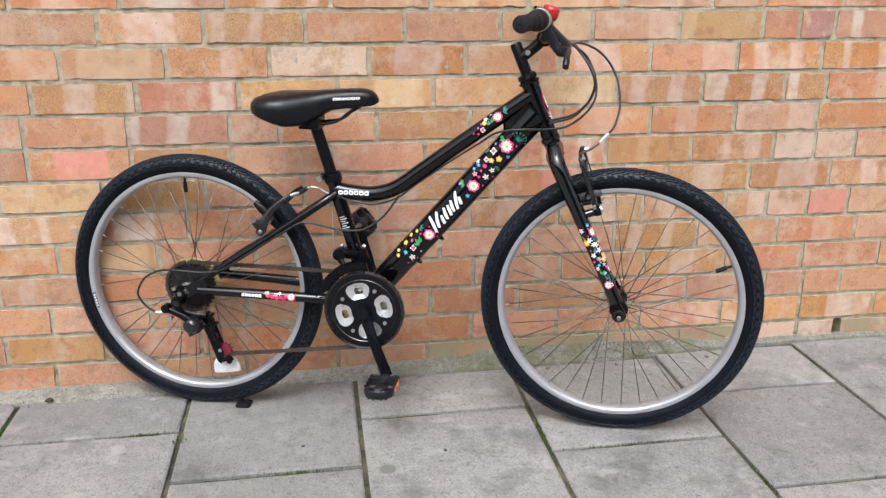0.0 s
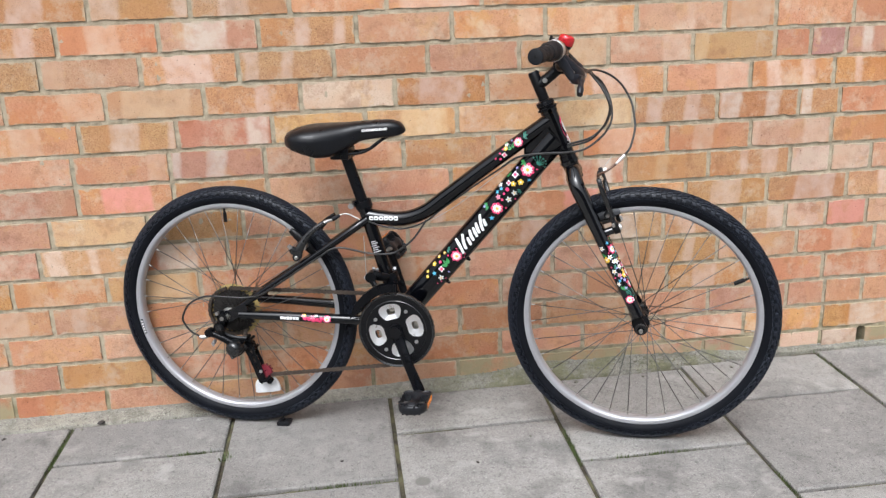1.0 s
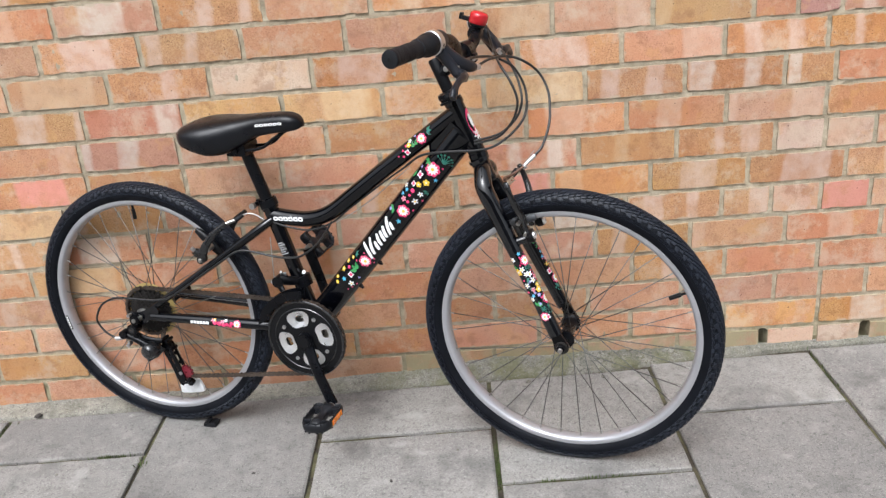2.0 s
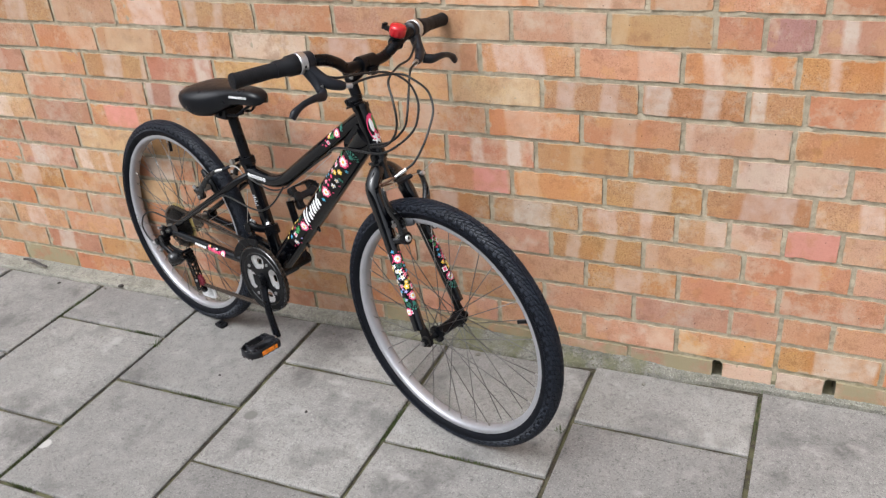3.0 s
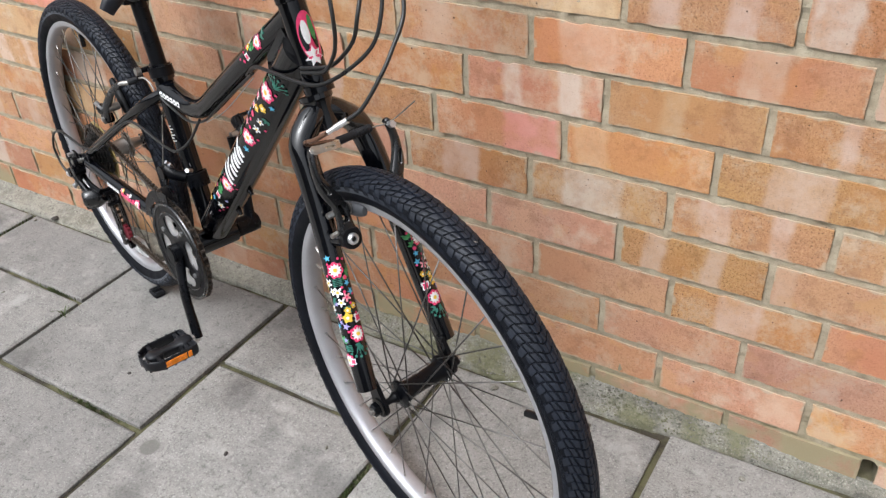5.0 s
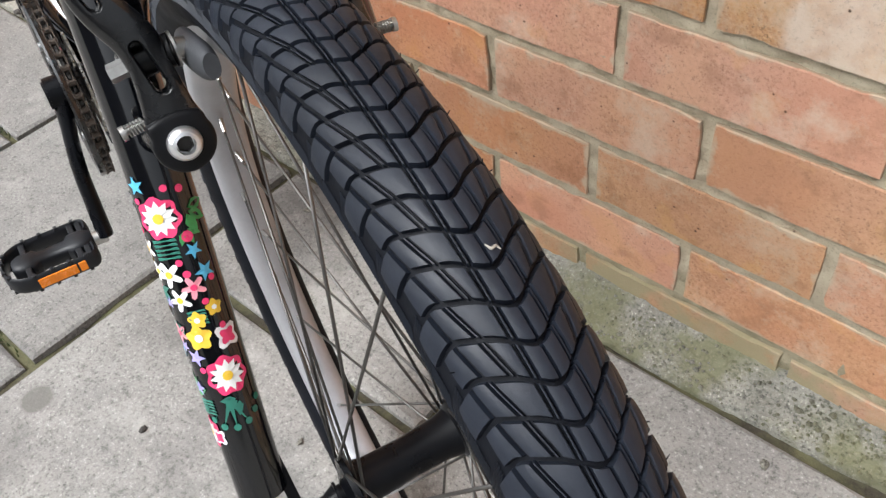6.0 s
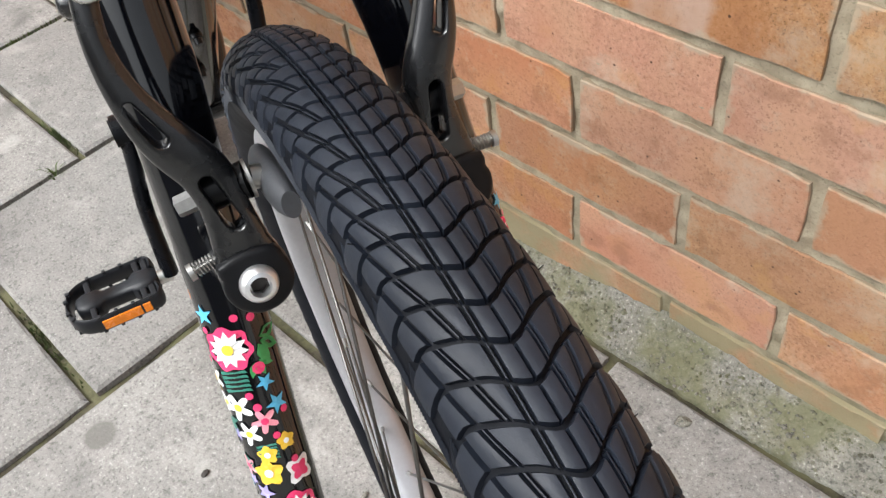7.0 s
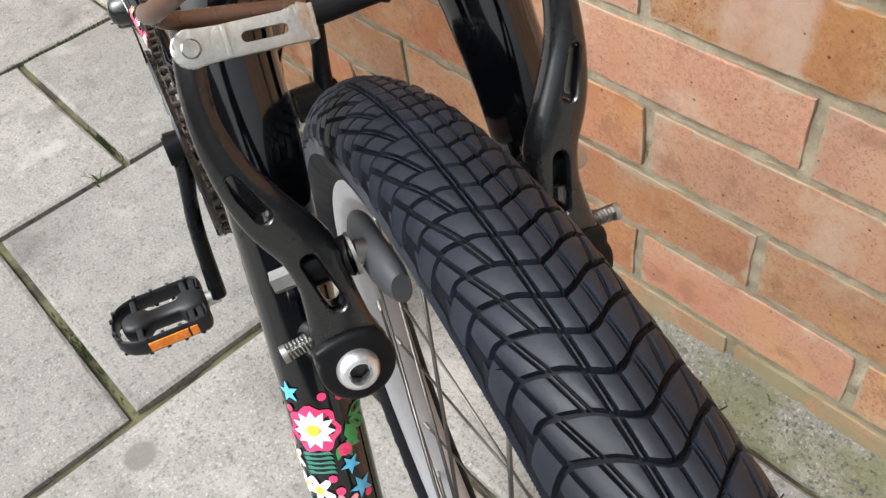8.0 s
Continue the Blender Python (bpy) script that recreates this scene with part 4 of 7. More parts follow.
garland(down, "flower_decal", frame_ob, [
    ("s", 301, -8, 7), ("F", 325, -3, 13.5), ("g", 318, 15, 12), ("l", 309, 21, 6), ("d", 357, -9, 8), ("d", 376, -9, 7), ("r", 372, 7, 5), ("p", 346, 11, 7), ("s", 352, 20, 6), ("s", 364, 18, 6), ("h", 384, 14, 7),
    ("y", 390, 5, 7), ("y", 403, -4, 8), ("d", 368, 27, 7), ("r", 338, -17, 2.5), ("r", 347, 1, 3.4), ("g", 397, 22, 9), ("h", 407, 15, 9), ("s", 418, -15, 6), ("F", 433, 2, 15), ("g", 444, 17, 12), ("f", 456, -7, 17),
    ("l", 420, 23, 5), ("r", 446, -12, 2.5), ("t", 390, -17, 9), ("r", 366, -20, 2.5), ("r", 360, 6, 3)], "printed flowers in pink, white, yellow and green high on the down tube")
strokes(down, "script_decal", frame_ob, [[(197, -13), (206, 5), (210, 22)], [(209, -11), (216, 1), (229, 17)], [(223, -13), (227, -5), (232, 4)], [(235, -11), (240, 0), (247, 11)], [(247, -11), (252, -1), (257, 9)], [(257, -10), (262, 0), (269, 11)], [(266, -12), (276, 2), (289, 17)], [(279, -10), (283, -3), (287, 4)]], 6.0, WHITE, "row of plain white slanted brush strokes")
tt = wrap(TOP_PATH[-14], TOP_PATH[-1], 0.0165, 0.0165)
garland(tt, "flower_decal", frame_ob, [("F", 128, 3, 11), ("g", 110, -3, 13), ("y", 98, 8, 6), ("h", 88, -2, 7), ("d", 104, 14, 6), ("r", 76, -4, 3), ("r", 92, 10, 3), ("t", 143, 9, 11), ("r", 82, 6, 2.4), ("g", 100, 18, 8), ("r", 68, 2, 2), ("l", 118, 16, 4)], "printed flowers on the top tube")
logo = wrap((0.352, 0, 0.2325), (0.45, 0, 0.2325), 0.0165, 0.0165)


def bars(f, name, parent, plan, mat, label):
    bm = bmesh.new()
    for s0, s1, t0, t1 in plan:
        n = 3
        rows = [[bm.verts.new(f((s0 + (s1 - s0) * i / n) / 1000, (t0 + (t1 - t0) * j / n) / 1000, 0.0006)) for j in range(n + 1)] for i in range(n + 1)]
        for i in range(n):
            for j in range(n):
                bm.faces.new((rows[i][j], rows[i + 1][j], rows[i + 1][j + 1], rows[i][j + 1]))
    return part(name, bm, mat, parent, label)


def oval_row(f, name, parent, n, w, h, gap, label):
    """A maker's mark as a row of plain wide ovals with a slot in each."""
    bm = bmesh.new()
    for k in range(n):
        x = k * (w + gap) + w / 2
        outer, inner = [], []
        for j in range(16):
            a = 2 * math.pi * j / 16
            c, sn = math.copysign(abs(math.cos(a)) ** 0.7, math.cos(a)), math.copysign(abs(math.sin(a)) ** 0.8, math.sin(a))
            outer.append(bm.verts.new(f((x + c * w / 2) / 1000, sn * h / 2000, 0.0006)))
            inner.append(bm.verts.new(f((x + c * w * 0.24) / 1000, sn * h * 0.15 / 1000, 0.0006)))
        for j in range(16):
            bm.faces.new((outer[j], outer[(j + 1) % 16], inner[(j + 1) % 16], inner[j]))
    return part(name, bm, WHITE, parent, label)


oval_row(logo, "logo_mark", frame_ob, 6, 10.6, 9.6, 0.7, "white maker's mark drawn as plain ovals")
seat_f = wrap(BB, SEAT_TOP, 0.0155, 0.0155)
bars(seat_f, "print_bars", frame_ob, [(176 + 5 * k, 177.3 + 5 * k, -9 + (k % 3), 8 - (k % 2) * 4) for k in range(6)], WHITE, "white bars of small print")
stay_f = wrap((0.05, -0.0622, 0.0085), (0.30, -0.0472, 0.000), 0.0120, 0.0120)
bars(stay_f, "print_bars", frame_ob, [(92 + 7.5 * k, 98.2 + 7.5 * k, -2.4, 4.2) for k in range(6)], WHITE, "white bars of print on the chain stay")
garland(stay_f, "flower_decal", frame_ob, [("F", 202, 2, 10), ("r", 189, 3, 5), ("r", 179, 0, 5.5), ("p", 168, 5, 7), ("r", 160, 1, 6), ("r", 150, 3, 6), ("p", 146, 8, 6), ("r", 186, -4, 5), ("r", 170, -2, 6), ("y", 149, 9, 5), ("d", 176, 9, 5)], "small pink flowers on the chain stay")


def head_badge():
    bm = bmesh.new()
    a = HEAD - AXIS * 0.05

    def f(s, t, h=0.0):
        w = t / 0.0168
        fwd = Vector((AXIS.z, 0, -AXIS.x))
        return a + AXIS * s + (fwd * math.cos(w) + Vector((0, -1, 0)) * math.sin(w)) * (0.0169 + h)

    blob(bm, f, 0.052, 0.0, disc_outline(0.030, 28, squash=0.46), 0.0004, 1)
    blob(bm, f, 0.058, 0.004, disc_outline(0.014, 16, squash=0.32), 0.0007, 0)
    blob(bm, f, 0.062, -0.005, disc_outline(0.015, 16, squash=0.26), 0.0007, 4)
    blob(bm, f, 0.030, 0.002, star(0.012, 7, 0.55), 0.0007, 0)
    part("head_badge", bm, DECALS, frame_ob, "pink oval head badge with plain shapes")


head_badge()


# seat
def build_saddle():
    rows = []
    bm = bmesh.new()
    n, seg = 34, 28
    us = (0.172, 0.180, 0.195, 0.220, 0.250, 0.280, 0.310, 0.340, 0.380, 0.410, 0.428, 0.436, 0.440)
    tops = (0.419, 0.430, 0.4365, 0.4415, 0.4435, 0.4445, 0.4460, 0.4490, 0.4515, 0.4515, 0.446, 0.438, 0.430)
    lows = (0.404, 0.393, 0.385, 0.374, 0.364, 0.366, 0.382, 0.401, 0.408, 0.411, 0.414, 0.419, 0.425)
    halfs = (0.034, 0.054, 0.070, 0.077, 0.074, 0.060, 0.043, 0.033, 0.028, 0.026, 0.020, 0.012, 0.004)
    for i in range(n + 1):
        t = 0.5 - 0.5 * math.cos(math.pi * i / n)
        u = us[0] + (us[-1] - us[0]) * t
        half, top, low = (float(np.interp(u, us, ys)) for ys in (halfs, tops, lows))
        ring = []
        for k in range(seg):
            w = 2 * math.pi * k / seg
            y, z = math.cos(w), math.sin(w)
            yy = half * math.copysign(abs(y) ** 0.72, y)
            mid = low + (top - low) * 0.55
            # the side skirts hang lower than the hollow underside
            zz = mid + (top - mid) * math.copysign(abs(z) ** 0.8, z) if z > 0 else mid - (mid - low) * abs(z) ** 0.55 * (0.55 + 0.45 * abs(y) ** 0.5)
            ring.append(bm.verts.new((u, yy, zz)))
        rows.append(ring)
    for a, b in zip(rows, rows[1:]):
        for k in range(seg):
            bm.faces.new((a[k], a[(k + 1) % seg], b[(k + 1) % seg], b[k]))
    bm.faces.new(rows[0][::-1])
    bm.faces.new(rows[-1])
    sad = part("saddle", bm, VINYL, bike, "black vinyl saddle", 50)
    for sd in (-1, 1):
        bm = tube(bmesh.new(), spline([(0.398, sd * 0.008, 0.414), (0.378, sd * 0.014, 0.402), (0.345, sd * 0.021, 0.382), (0.27, sd * 0.022, 0.377), (0.215, sd * 0.030, 0.383), (0.185, sd * 0.036, 0.397)], 5), 0.0034, 10)
        part("saddle_rail", bm, SATIN, sad, "", 50)
    bm = box(bmesh.new(), (0.294, 0, 0.379), (0.044, 0.056, 0.026), 0.006)
    rod(bm, (0.294, -0.034, 0.379), (0.294, 0.034, 0.379), 0.007, 12)
    part("saddle_clamp", bm, SATIN, sad, "", 40)

    def side(s, t, h=0.0):
        return Vector((0.350 + s, -0.0336 - h + s * 0.125, 0.4315 + t + 0.05 * s))

    oval_row(side, "logo_mark", sad, 6, 8.8, 5.6, 0.6, "pale maker's mark drawn as plain ovals")
    bm = tube(bmesh.new(), [(0.345, 0, 0.232), (0.2940, 0, 0.395)], 0.0128, 20)
    post = part("seat_post", bm, SATIN, bike, "black steel seat post", 40)
    bm = tube(bmesh.new(), [(0.3385, 0, 0.254), (0.334, 0, 0.269)], 0.0195, 20)
    box(bm, (0.318, 0, 0.263), (0.014, 0.016, 0.013), 0.002)
    rod(bm, (0.316, -0.026, 0.263), (0.316, 0.020, 0.263), 0.0045, 10)
    part("seat_clamp", bm, SATIN, post, "", 40)
    bm = tube(bmesh.new(), [(0.316, -0.034, 0.263), (0.316, -0.026, 0.263)], 0.0065, 12, (1, 0, 0))
    part("clamp_nut", bm, STEEL, post, "", 40)


build_saddle()


# drive train
def toothed(r, n, depth=0.0035):
    out = []
    for k in range(n):
        w = 2 * math.pi * k / n
        st = 2 * math.pi / n
        for f, rr in ((0.0, r - depth), (0.25, r - depth), (0.42, r), (0.68, r), (0.85, r - depth)):
            out.append((rr * math.cos(w + f * st), rr * math.sin(w + f * st)))
    return out


OUT = -0.011


def build_cranks():
    at = Matrix.Translation((BB[0], OUT, BB[2]))

    def window(a, grow, drop=0.0):
        loop = []
        for j in range(20):
            w = 2 * math.pi * j / 20
            x, z = 0.0276 * math.copysign(abs(math.cos(w)) ** 0.6, math.cos(w)), 0.0186 * math.copysign(abs(math.sin(w)) ** 0.7, math.sin(w))
            rr = 0.0460 + grow * z - drop
            aa = a + grow * x / (0.050 + 0.25 * grow * z)
            loop.append((rr * math.cos(aa), rr * math.sin(aa)))
        return loop

    turns = [radians(106 + 90 * k) for k in range(4)]
    bm = plate(bmesh.new(), disc_outline(0.0865, 64), 0.0022, at @ Matrix.Translation((0, -0.0545, 0)), [window(a, 1.0) for a in turns] + [disc_outline(0.012, 16)])
    guard = part("chain_guard", bm, PLASTIC, bike, "black plastic chain guard with four windows")
    bm = lathe(bmesh.new(), [(0.0825, -0.0565), (0.0865, -0.0580), (0.0880, -0.0560), (0.0870, -0.0525), (0.0825, -0.0535)], 72, "y", (BB[0], OUT, BB[2]), True)
    part("guard_rim", bm, CASTBLACK, guard, "", 40)
    bm = lathe(bmesh.new(), [(0.0685, -0.0555), (0.0700, -0.0566), (0.0712, -0.0555)], 72, "y", (BB[0], OUT, BB[2]), True)
    part("guard_bead", bm, CASTBLACK, guard, "", 40)
    for v, r, n, mt, cut in ((-0.0485, 0.0868, 46, SPROCKET, 0.74), (-0.0415, 0.0690, 34, SPROCKET, 0.74), (-0.0350, 0.0500, 24, NICKEL, 0.62)):
        bm = plate(bmesh.new(), toothed(r, n), 0.0022, at @ Matrix.Translation((0, v, 0)), [disc_outline(r * cut, 28)])
        part("chainring", bm, mt, guard)
    for a in turns:
        outer, inner = window(a, 1.04), window(a, 0.40, 0.0015)
        bm = bmesh.new()
        rings = [[bm.verts.new(at @ Vector((x, v, z))) for x, z in lp] for lp, v in ((outer, -0.0530), (inner, -0.0490), (inner, -0.0475), (outer, -0.0515))]
        for p, q in zip(rings, rings[1:] + rings[:1]):
            for i in range(20):
                j = (i + 1) % 20
                bm.faces.new((p[i], p[j], q[j], q[i]))
        bmesh.ops.recalc_face_normals(bm, faces=bm.faces)
        part("window_liner", bm, BRIGHT, guard, "bright dished alloy ring in the guard's window", 30)
        w = a - radians(44)
        c = Vector((BB[0] + 0.0525 * math.cos(w), OUT, BB[2] + 0.0525 * math.sin(w)))
        bm = rod(bmesh.new(), c + Vector((0, -0.0582, 0)), c + Vector((0, -0.0545, 0)), 0.0042, 12)
        part("guard_bolt", bm, ALLOY, guard, "", 40)
    for sd, end in ((-1, (0.470, -0.089, -0.152)), (1, (0.368, 0.085, 0.129))):
        e = Vector(end)
        b0 = Vector((BB[0], sd * 0.071, BB[2]))
        pts = spline([b0, b0.lerp(e, 0.12) + Vector((0, 0, 0)), b0.lerp(e, 0.5) + Vector((0, sd * 0.004, 0)), e], 5)
        bm = tube(bmesh.new(), pts, [0.0165, 0.0150, 0.0115, 0.0120, 0.0130], 16, squash=0.62)
        rod(bm, (BB[0], sd * 0.040, BB[2]), (BB[0], sd * 0.081, BB[2]), 0.0165, 20)
        crank = part("crank_arm", bm, SATIN, bike, "satin black crank arm", 40)
        bm = rod(bmesh.new(), (BB[0], sd * 0.0808, BB[2]), (BB[0], sd * 0.0830, BB[2]), 0.0135, 24)
        part("dust_cap", bm, PLASTIC, crank, "", 40)
        pedal(e + Vector((0, sd * 0.012, 0)), sd)
    return guard


def pedal(at, sd):
    """A moulded cage pedal, with amber reflectors set into its long sides."""
    m = Matrix.Translation(at) @ Matrix.Rotation(radians(-2 if sd < 0 else 52), 4, "Y") @ Matrix.Diagonal((0.96, 0.92, 1.0, 1.0))
    half, H = 0.0310, 0.0096

    def at_y(y):
        return sd * y

    # axle housing: a lobe at either end, a narrow neck between
    lanes = [(0.000, 0.0085, 0.0085), (0.002, 0.0105, 0.0100), (0.010, 0.0150, 0.0112), (0.024, 0.0150, 0.0112), (0.029, 0.0095, 0.0090), (0.058, 0.0090, 0.0088), (0.063, 0.0140, 0.0106), (0.078, 0.0140, 0.0106), (0.085, 0.0100, 0.0095), (0.087, 0.0070, 0.0070)]
    bm = bmesh.new()
    rings = []
    for y, wx, wz in lanes:
        ring = []
        for k in range(20):
            w = 2 * math.pi * k / 20
            c, sn = math.cos(w), math.sin(w)
            ring.append(bm.verts.new((wx * math.copysign(abs(c) ** 0.6, c), at_y(y), wz * math.copysign(abs(sn) ** 0.6, sn))))
        rings.append(ring)
    for p, q in zip(rings, rings[1:]):
        for k in range(20):
            bm.faces.new((p[k], p[(k + 1) % 20], q[(k + 1) % 20], q[k]))
    bm.faces.new(rings[0])
    bm.faces.new(rings[-1][::-1])
    bm.transform(m)
    ped = part("pedal", bm, PEDALMAT, bike, "black plastic cage pedal with amber reflectors", 45)
    # the cage: a tall thin band, square by the crank and rounded outside
    outline = [(0.013, 0.004), (0.024, 0.003), (half - 0.001, 0.006), (half, 0.014), (half, 0.030), (half, 0.050), (half, 0.066), (half - 0.002, 0.078), (half - 0.008, 0.088), (half - 0.017, 0.0935), (0.0, 0.0955)]
    loop = [Vector((x, at_y(y), 0)) for x, y in outline] + [Vector((-x, at_y(y), 0)) for x, y in outline[-2::-1]]
    cage = tube(bmesh.new(), spline(loop, 4), 0.0029, 14, (0, 0, 1), 3.3)
    cage.transform(m)
    part("cage_band", cage, PEDALMAT, ped, "", 60)
    for sx in (-1, 1):
        for y in (0.0095, 0.0185, 0.0715):
            bm = box(bmesh.new(), (sx * 0.0215, at_y(y), -0.001), (0.021, 0.0062, 0.0170), 0.0015)
            bm.transform(m)
            part("cross_bar", bm, PEDALMAT, ped)
        for sz in (-1, 1):
            for y in (0.014, 0.032, 0.050, 0.068):
                bm = box(bmesh.new(), (sx * half, at_y(y), sz * (H - 0.0006)), (0.0046, 0.0040, 0.0030), 0.0009)
                bm.transform(m)
                part("cage_tooth", bm, PEDALMAT, ped)
        for x, y in ((0.009, 0.0950), (0.019, 0.0915)):
            for sz in (-1, 1):
                bm = box(bmesh.new(), (sx * x, at_y(y), sz * (H - 0.0004)), (0.0042, 0.0046, 0.0034), 0.0009)
                bm.transform(m)
                part("cage_tooth", bm, PEDALMAT, ped)
        for y0, y1 in ((0.0165, 0.0245), (0.0265, 0.0670)):
            bm = box(bmesh.new(), (sx * (half + 0.0018), at_y((y0 + y1) / 2), -0.0005), (0.0034, y1 - y0, 0.0110), 0.0009)
            bm.transform(m)
            part("pedal_reflector", bm, AMBER, ped, "amber reflector")
    bm = tube(bmesh.new(), [(0, at_y(-0.014), 0), (0, at_y(0.002), 0)], [0.0075, 0.0075], 14, (1, 0, 0))
    bm.transform(m)
    part("pedal_axle", bm, STEEL, ped, "", 40)


build_cranks()


def build_cassette():
    rows = [(0.056, -0.0235, 28), (0.050, -0.028, 24), (0.045, -0.0325, 22), (0.040, -0.037, 20), (0.035, -0.0415, 18), (0.030, -0.046, 16), (0.026, -0.0505, 14)]
    bm = lathe(bmesh.new(), [(0.062, -0.0195), (0.064, -0.0185), (0.062, -0.0175), (0.020, -0.0155), (0.020, -0.0170)], 48, "y", closed=True)
    cas = part("spoke_guard", bm, BRASS, rear_wheel, "yellowed plastic spoke guard disc", 40)
    for r, v, n in rows:
        bm = plate(bmesh.new(), toothed(r, n, 0.004), 0.0020, Matrix.Translation((0, v, 0)), [disc_outline(r * 0.55, 16)])
        part("sprocket", bm, SPROCKET, rear_wheel, "")
    return cas


build_cassette()


def chain_run(pts):
    """Links along a path: pairs of side plates and rollers."""
    bm = bmesh.new()
    pts = [Vector(p) for p in pts]
    lens = [0.0]
    for a, b in zip(pts, pts[1:]):
        lens.append(lens[-1] + (b - a).length)
    n = int(lens[-1] / 0.0127)

    def at(s):
        i = max(k for k in range(len(lens)) if lens[k] <= s + 1e-9)
        i = min(i, len(pts) - 2)
        return pts[i].lerp(pts[i + 1], (s - lens[i]) / max(1e-9, lens[i + 1] - lens[i]))

    for k in range(n):
        a, b = at(k * 0.0127), at((k + 1) * 0.0127)
        d = (b - a).normalized()
        up = d.cross(Vector((0, 1, 0))).normalized()
        off = 0.0032 if k % 2 else 0.0023
        for sd in (-1, 1):
            y = Vector((0, sd * off, 0))
            t = Vector((0, sd * 0.0009, 0))
            o = [a - d * 0.0035, a + up * 0.0042, a.lerp(b, 0.5) + up * 0.0028, b + up * 0.0042, b + d * 0.0035, b - up * 0.0042, a.lerp(b, 0.5) - up * 0.0028, a - up * 0.0042]
            v1 = [bm.verts.new(p + y) for p in o]
            v2 = [bm.verts.new(p + y + t) for p in o]
            bm.faces.new(v1)
            bm.faces.new(v2[::-1])
            for i in range(8):
                j = (i + 1) % 8
                bm.faces.new((v1[i], v1[j], v2[j], v2[i]))
        rod(bm, a - Vector((0, 0.0042, 0)), a + Vector((0, 0.0042, 0)), 0.0032, 8)
    return bm


def arc(cx, cz, v, r, a0, a1, n=14):
    return [(cx + r * math.cos(radians(a0 + (a1 - a0) * i / n)), v, cz + r * math.sin(radians(a0 + (a1 - a0) * i / n))) for i in range(n + 1)]


def build_chain():
    upper = [(0.006, -0.0255, 0.061), (BB[0] - 0.010, -0.0595, BB[2] + 0.0835)]
    ring = arc(BB[0], BB[2], -0.0595, 0.0840, 95, -86, 26)
    lower = [ring[-1], (0.090, -0.034, -0.152)]
    jock = arc(0.078, -0.143, -0.034, 0.0145, -70, -190, 8) + [(0.052, -0.035, -0.10), (0.040, -0.036, -0.060)]
    rear = [(0.034, -0.0265, -0.044)] + arc(0.006, 0.004, -0.0255, 0.057, -46, -270, 22)
    bm = chain_run(upper + ring + lower + jock + rear)
    return part("chain", bm, CHAINMAT, bike, "oily brown roller chain")


build_chain()


def build_rear_mech():
    bm = plate(bmesh.new(), [(-0.012, 0.016), (0.006, 0.016), (0.013, 0.000), (0.009, -0.014), (-0.004, -0.016), (-0.013, -0.002)], 0.004, Matrix.Translation((0.000, -0.0690, 0.004)))
    mech = part("rear_derailleur", bm, SATIN, bike, "black rear derailleur with red jockey wheel")
    bm = bmesh.new()
    rod(bm, (0.003, -0.080, 0.002), (0.003, -0.060, 0.002), 0.0098, 18)
    rod(bm, (-0.0055, -0.082, -0.019), (-0.0055, -0.060, -0.019), 0.0125, 20)
    tube(bm, [(0.003, -0.072, 0.004), (-0.005, -0.073, -0.018), (-0.004, -0.073, -0.040)], [0.008, 0.009, 0.008], 12, squash=0.7)
    part("upper_knuckle", bm, SATIN, mech, "", 40)
    part("knuckle_cap", rod(bmesh.new(), (-0.0055, -0.0832, -0.019), (-0.0055, -0.0818, -0.019), 0.0075, 16), CASTBLACK, mech, "", 40)
    for x, z, r in ((-0.0081, 0.0145, 0.0040), (0.0035, 0.0030, 0.0050)):
        part("hanger_bolt", rod(bmesh.new(), (x, -0.0815, z), (x, -0.066, z), r, 12), ALLOY if r < 0.0045 else STEEL, mech, "", 40)
    bm = bmesh.new()
    rod(bm, (-0.033, -0.082, -0.034), (-0.033, -0.066, -0.034), 0.0098, 16)
    tube(bm, spline([(-0.036, -0.074, -0.036), (-0.014, -0.075, -0.042), (0.006, -0.074, -0.052), (0.022, -0.072, -0.062)], 4), [0.0085, 0.0075, 0.0080, 0.0095], 12, squash=0.75)
    tube(bm, spline([(-0.020, -0.062, -0.028), (0.002, -0.062, -0.044), (0.024, -0.060, -0.052), (0.050, -0.056, -0.054)], 4), [0.006, 0.006, 0.007, 0.006], 10, squash=0.7)
    part("parallelogram", bm, SATIN, mech, "", 40)
    bm = tube(bmesh.new(), [(0.020, -0.086, -0.073), (0.0205, -0.084, -0.073), (0.0215, -0.078, -0.073), (0.024, -0.062, -0.072), (0.026, -0.050, -0.070)], [0.010, 0.0145, 0.0185, 0.0200, 0.0180], 22, (1, 0, 0))
    tube(bm, [(0.018, -0.080, -0.092), (0.030, -0.062, -0.086), (0.040, -0.050, -0.072)], [0.006, 0.009, 0.010], 12)
    part("spring_housing", bm, CASTBLACK, mech, "", 40)
    for x, z in ((0.056, -0.058), (0.064, -0.079), (0.046, -0.055)):
        part("cage_pin", rod(bmesh.new(), (x, -0.054, z), (x, -0.030, z), 0.0042, 10), SATIN, mech, "", 40)
    outline = [(0.044, -0.060), (0.056, -0.070), (0.064, -0.094), (0.073, -0.121), (0.081, -0.148), (0.080, -0.167), (0.073, -0.173), (0.066, -0.168), (0.059, -0.147), (0.050, -0.119), (0.040, -0.096), (0.033, -0.076)]
    slots = [[(0.0475, -0.080), (0.0535, -0.083), (0.0570, -0.096), (0.0510, -0.094)], [(0.0535, -0.102), (0.0595, -0.103), (0.0640, -0.117), (0.0580, -0.118)], [(0.0605, -0.126), (0.0665, -0.125), (0.0690, -0.134), (0.0640, -0.135)]]
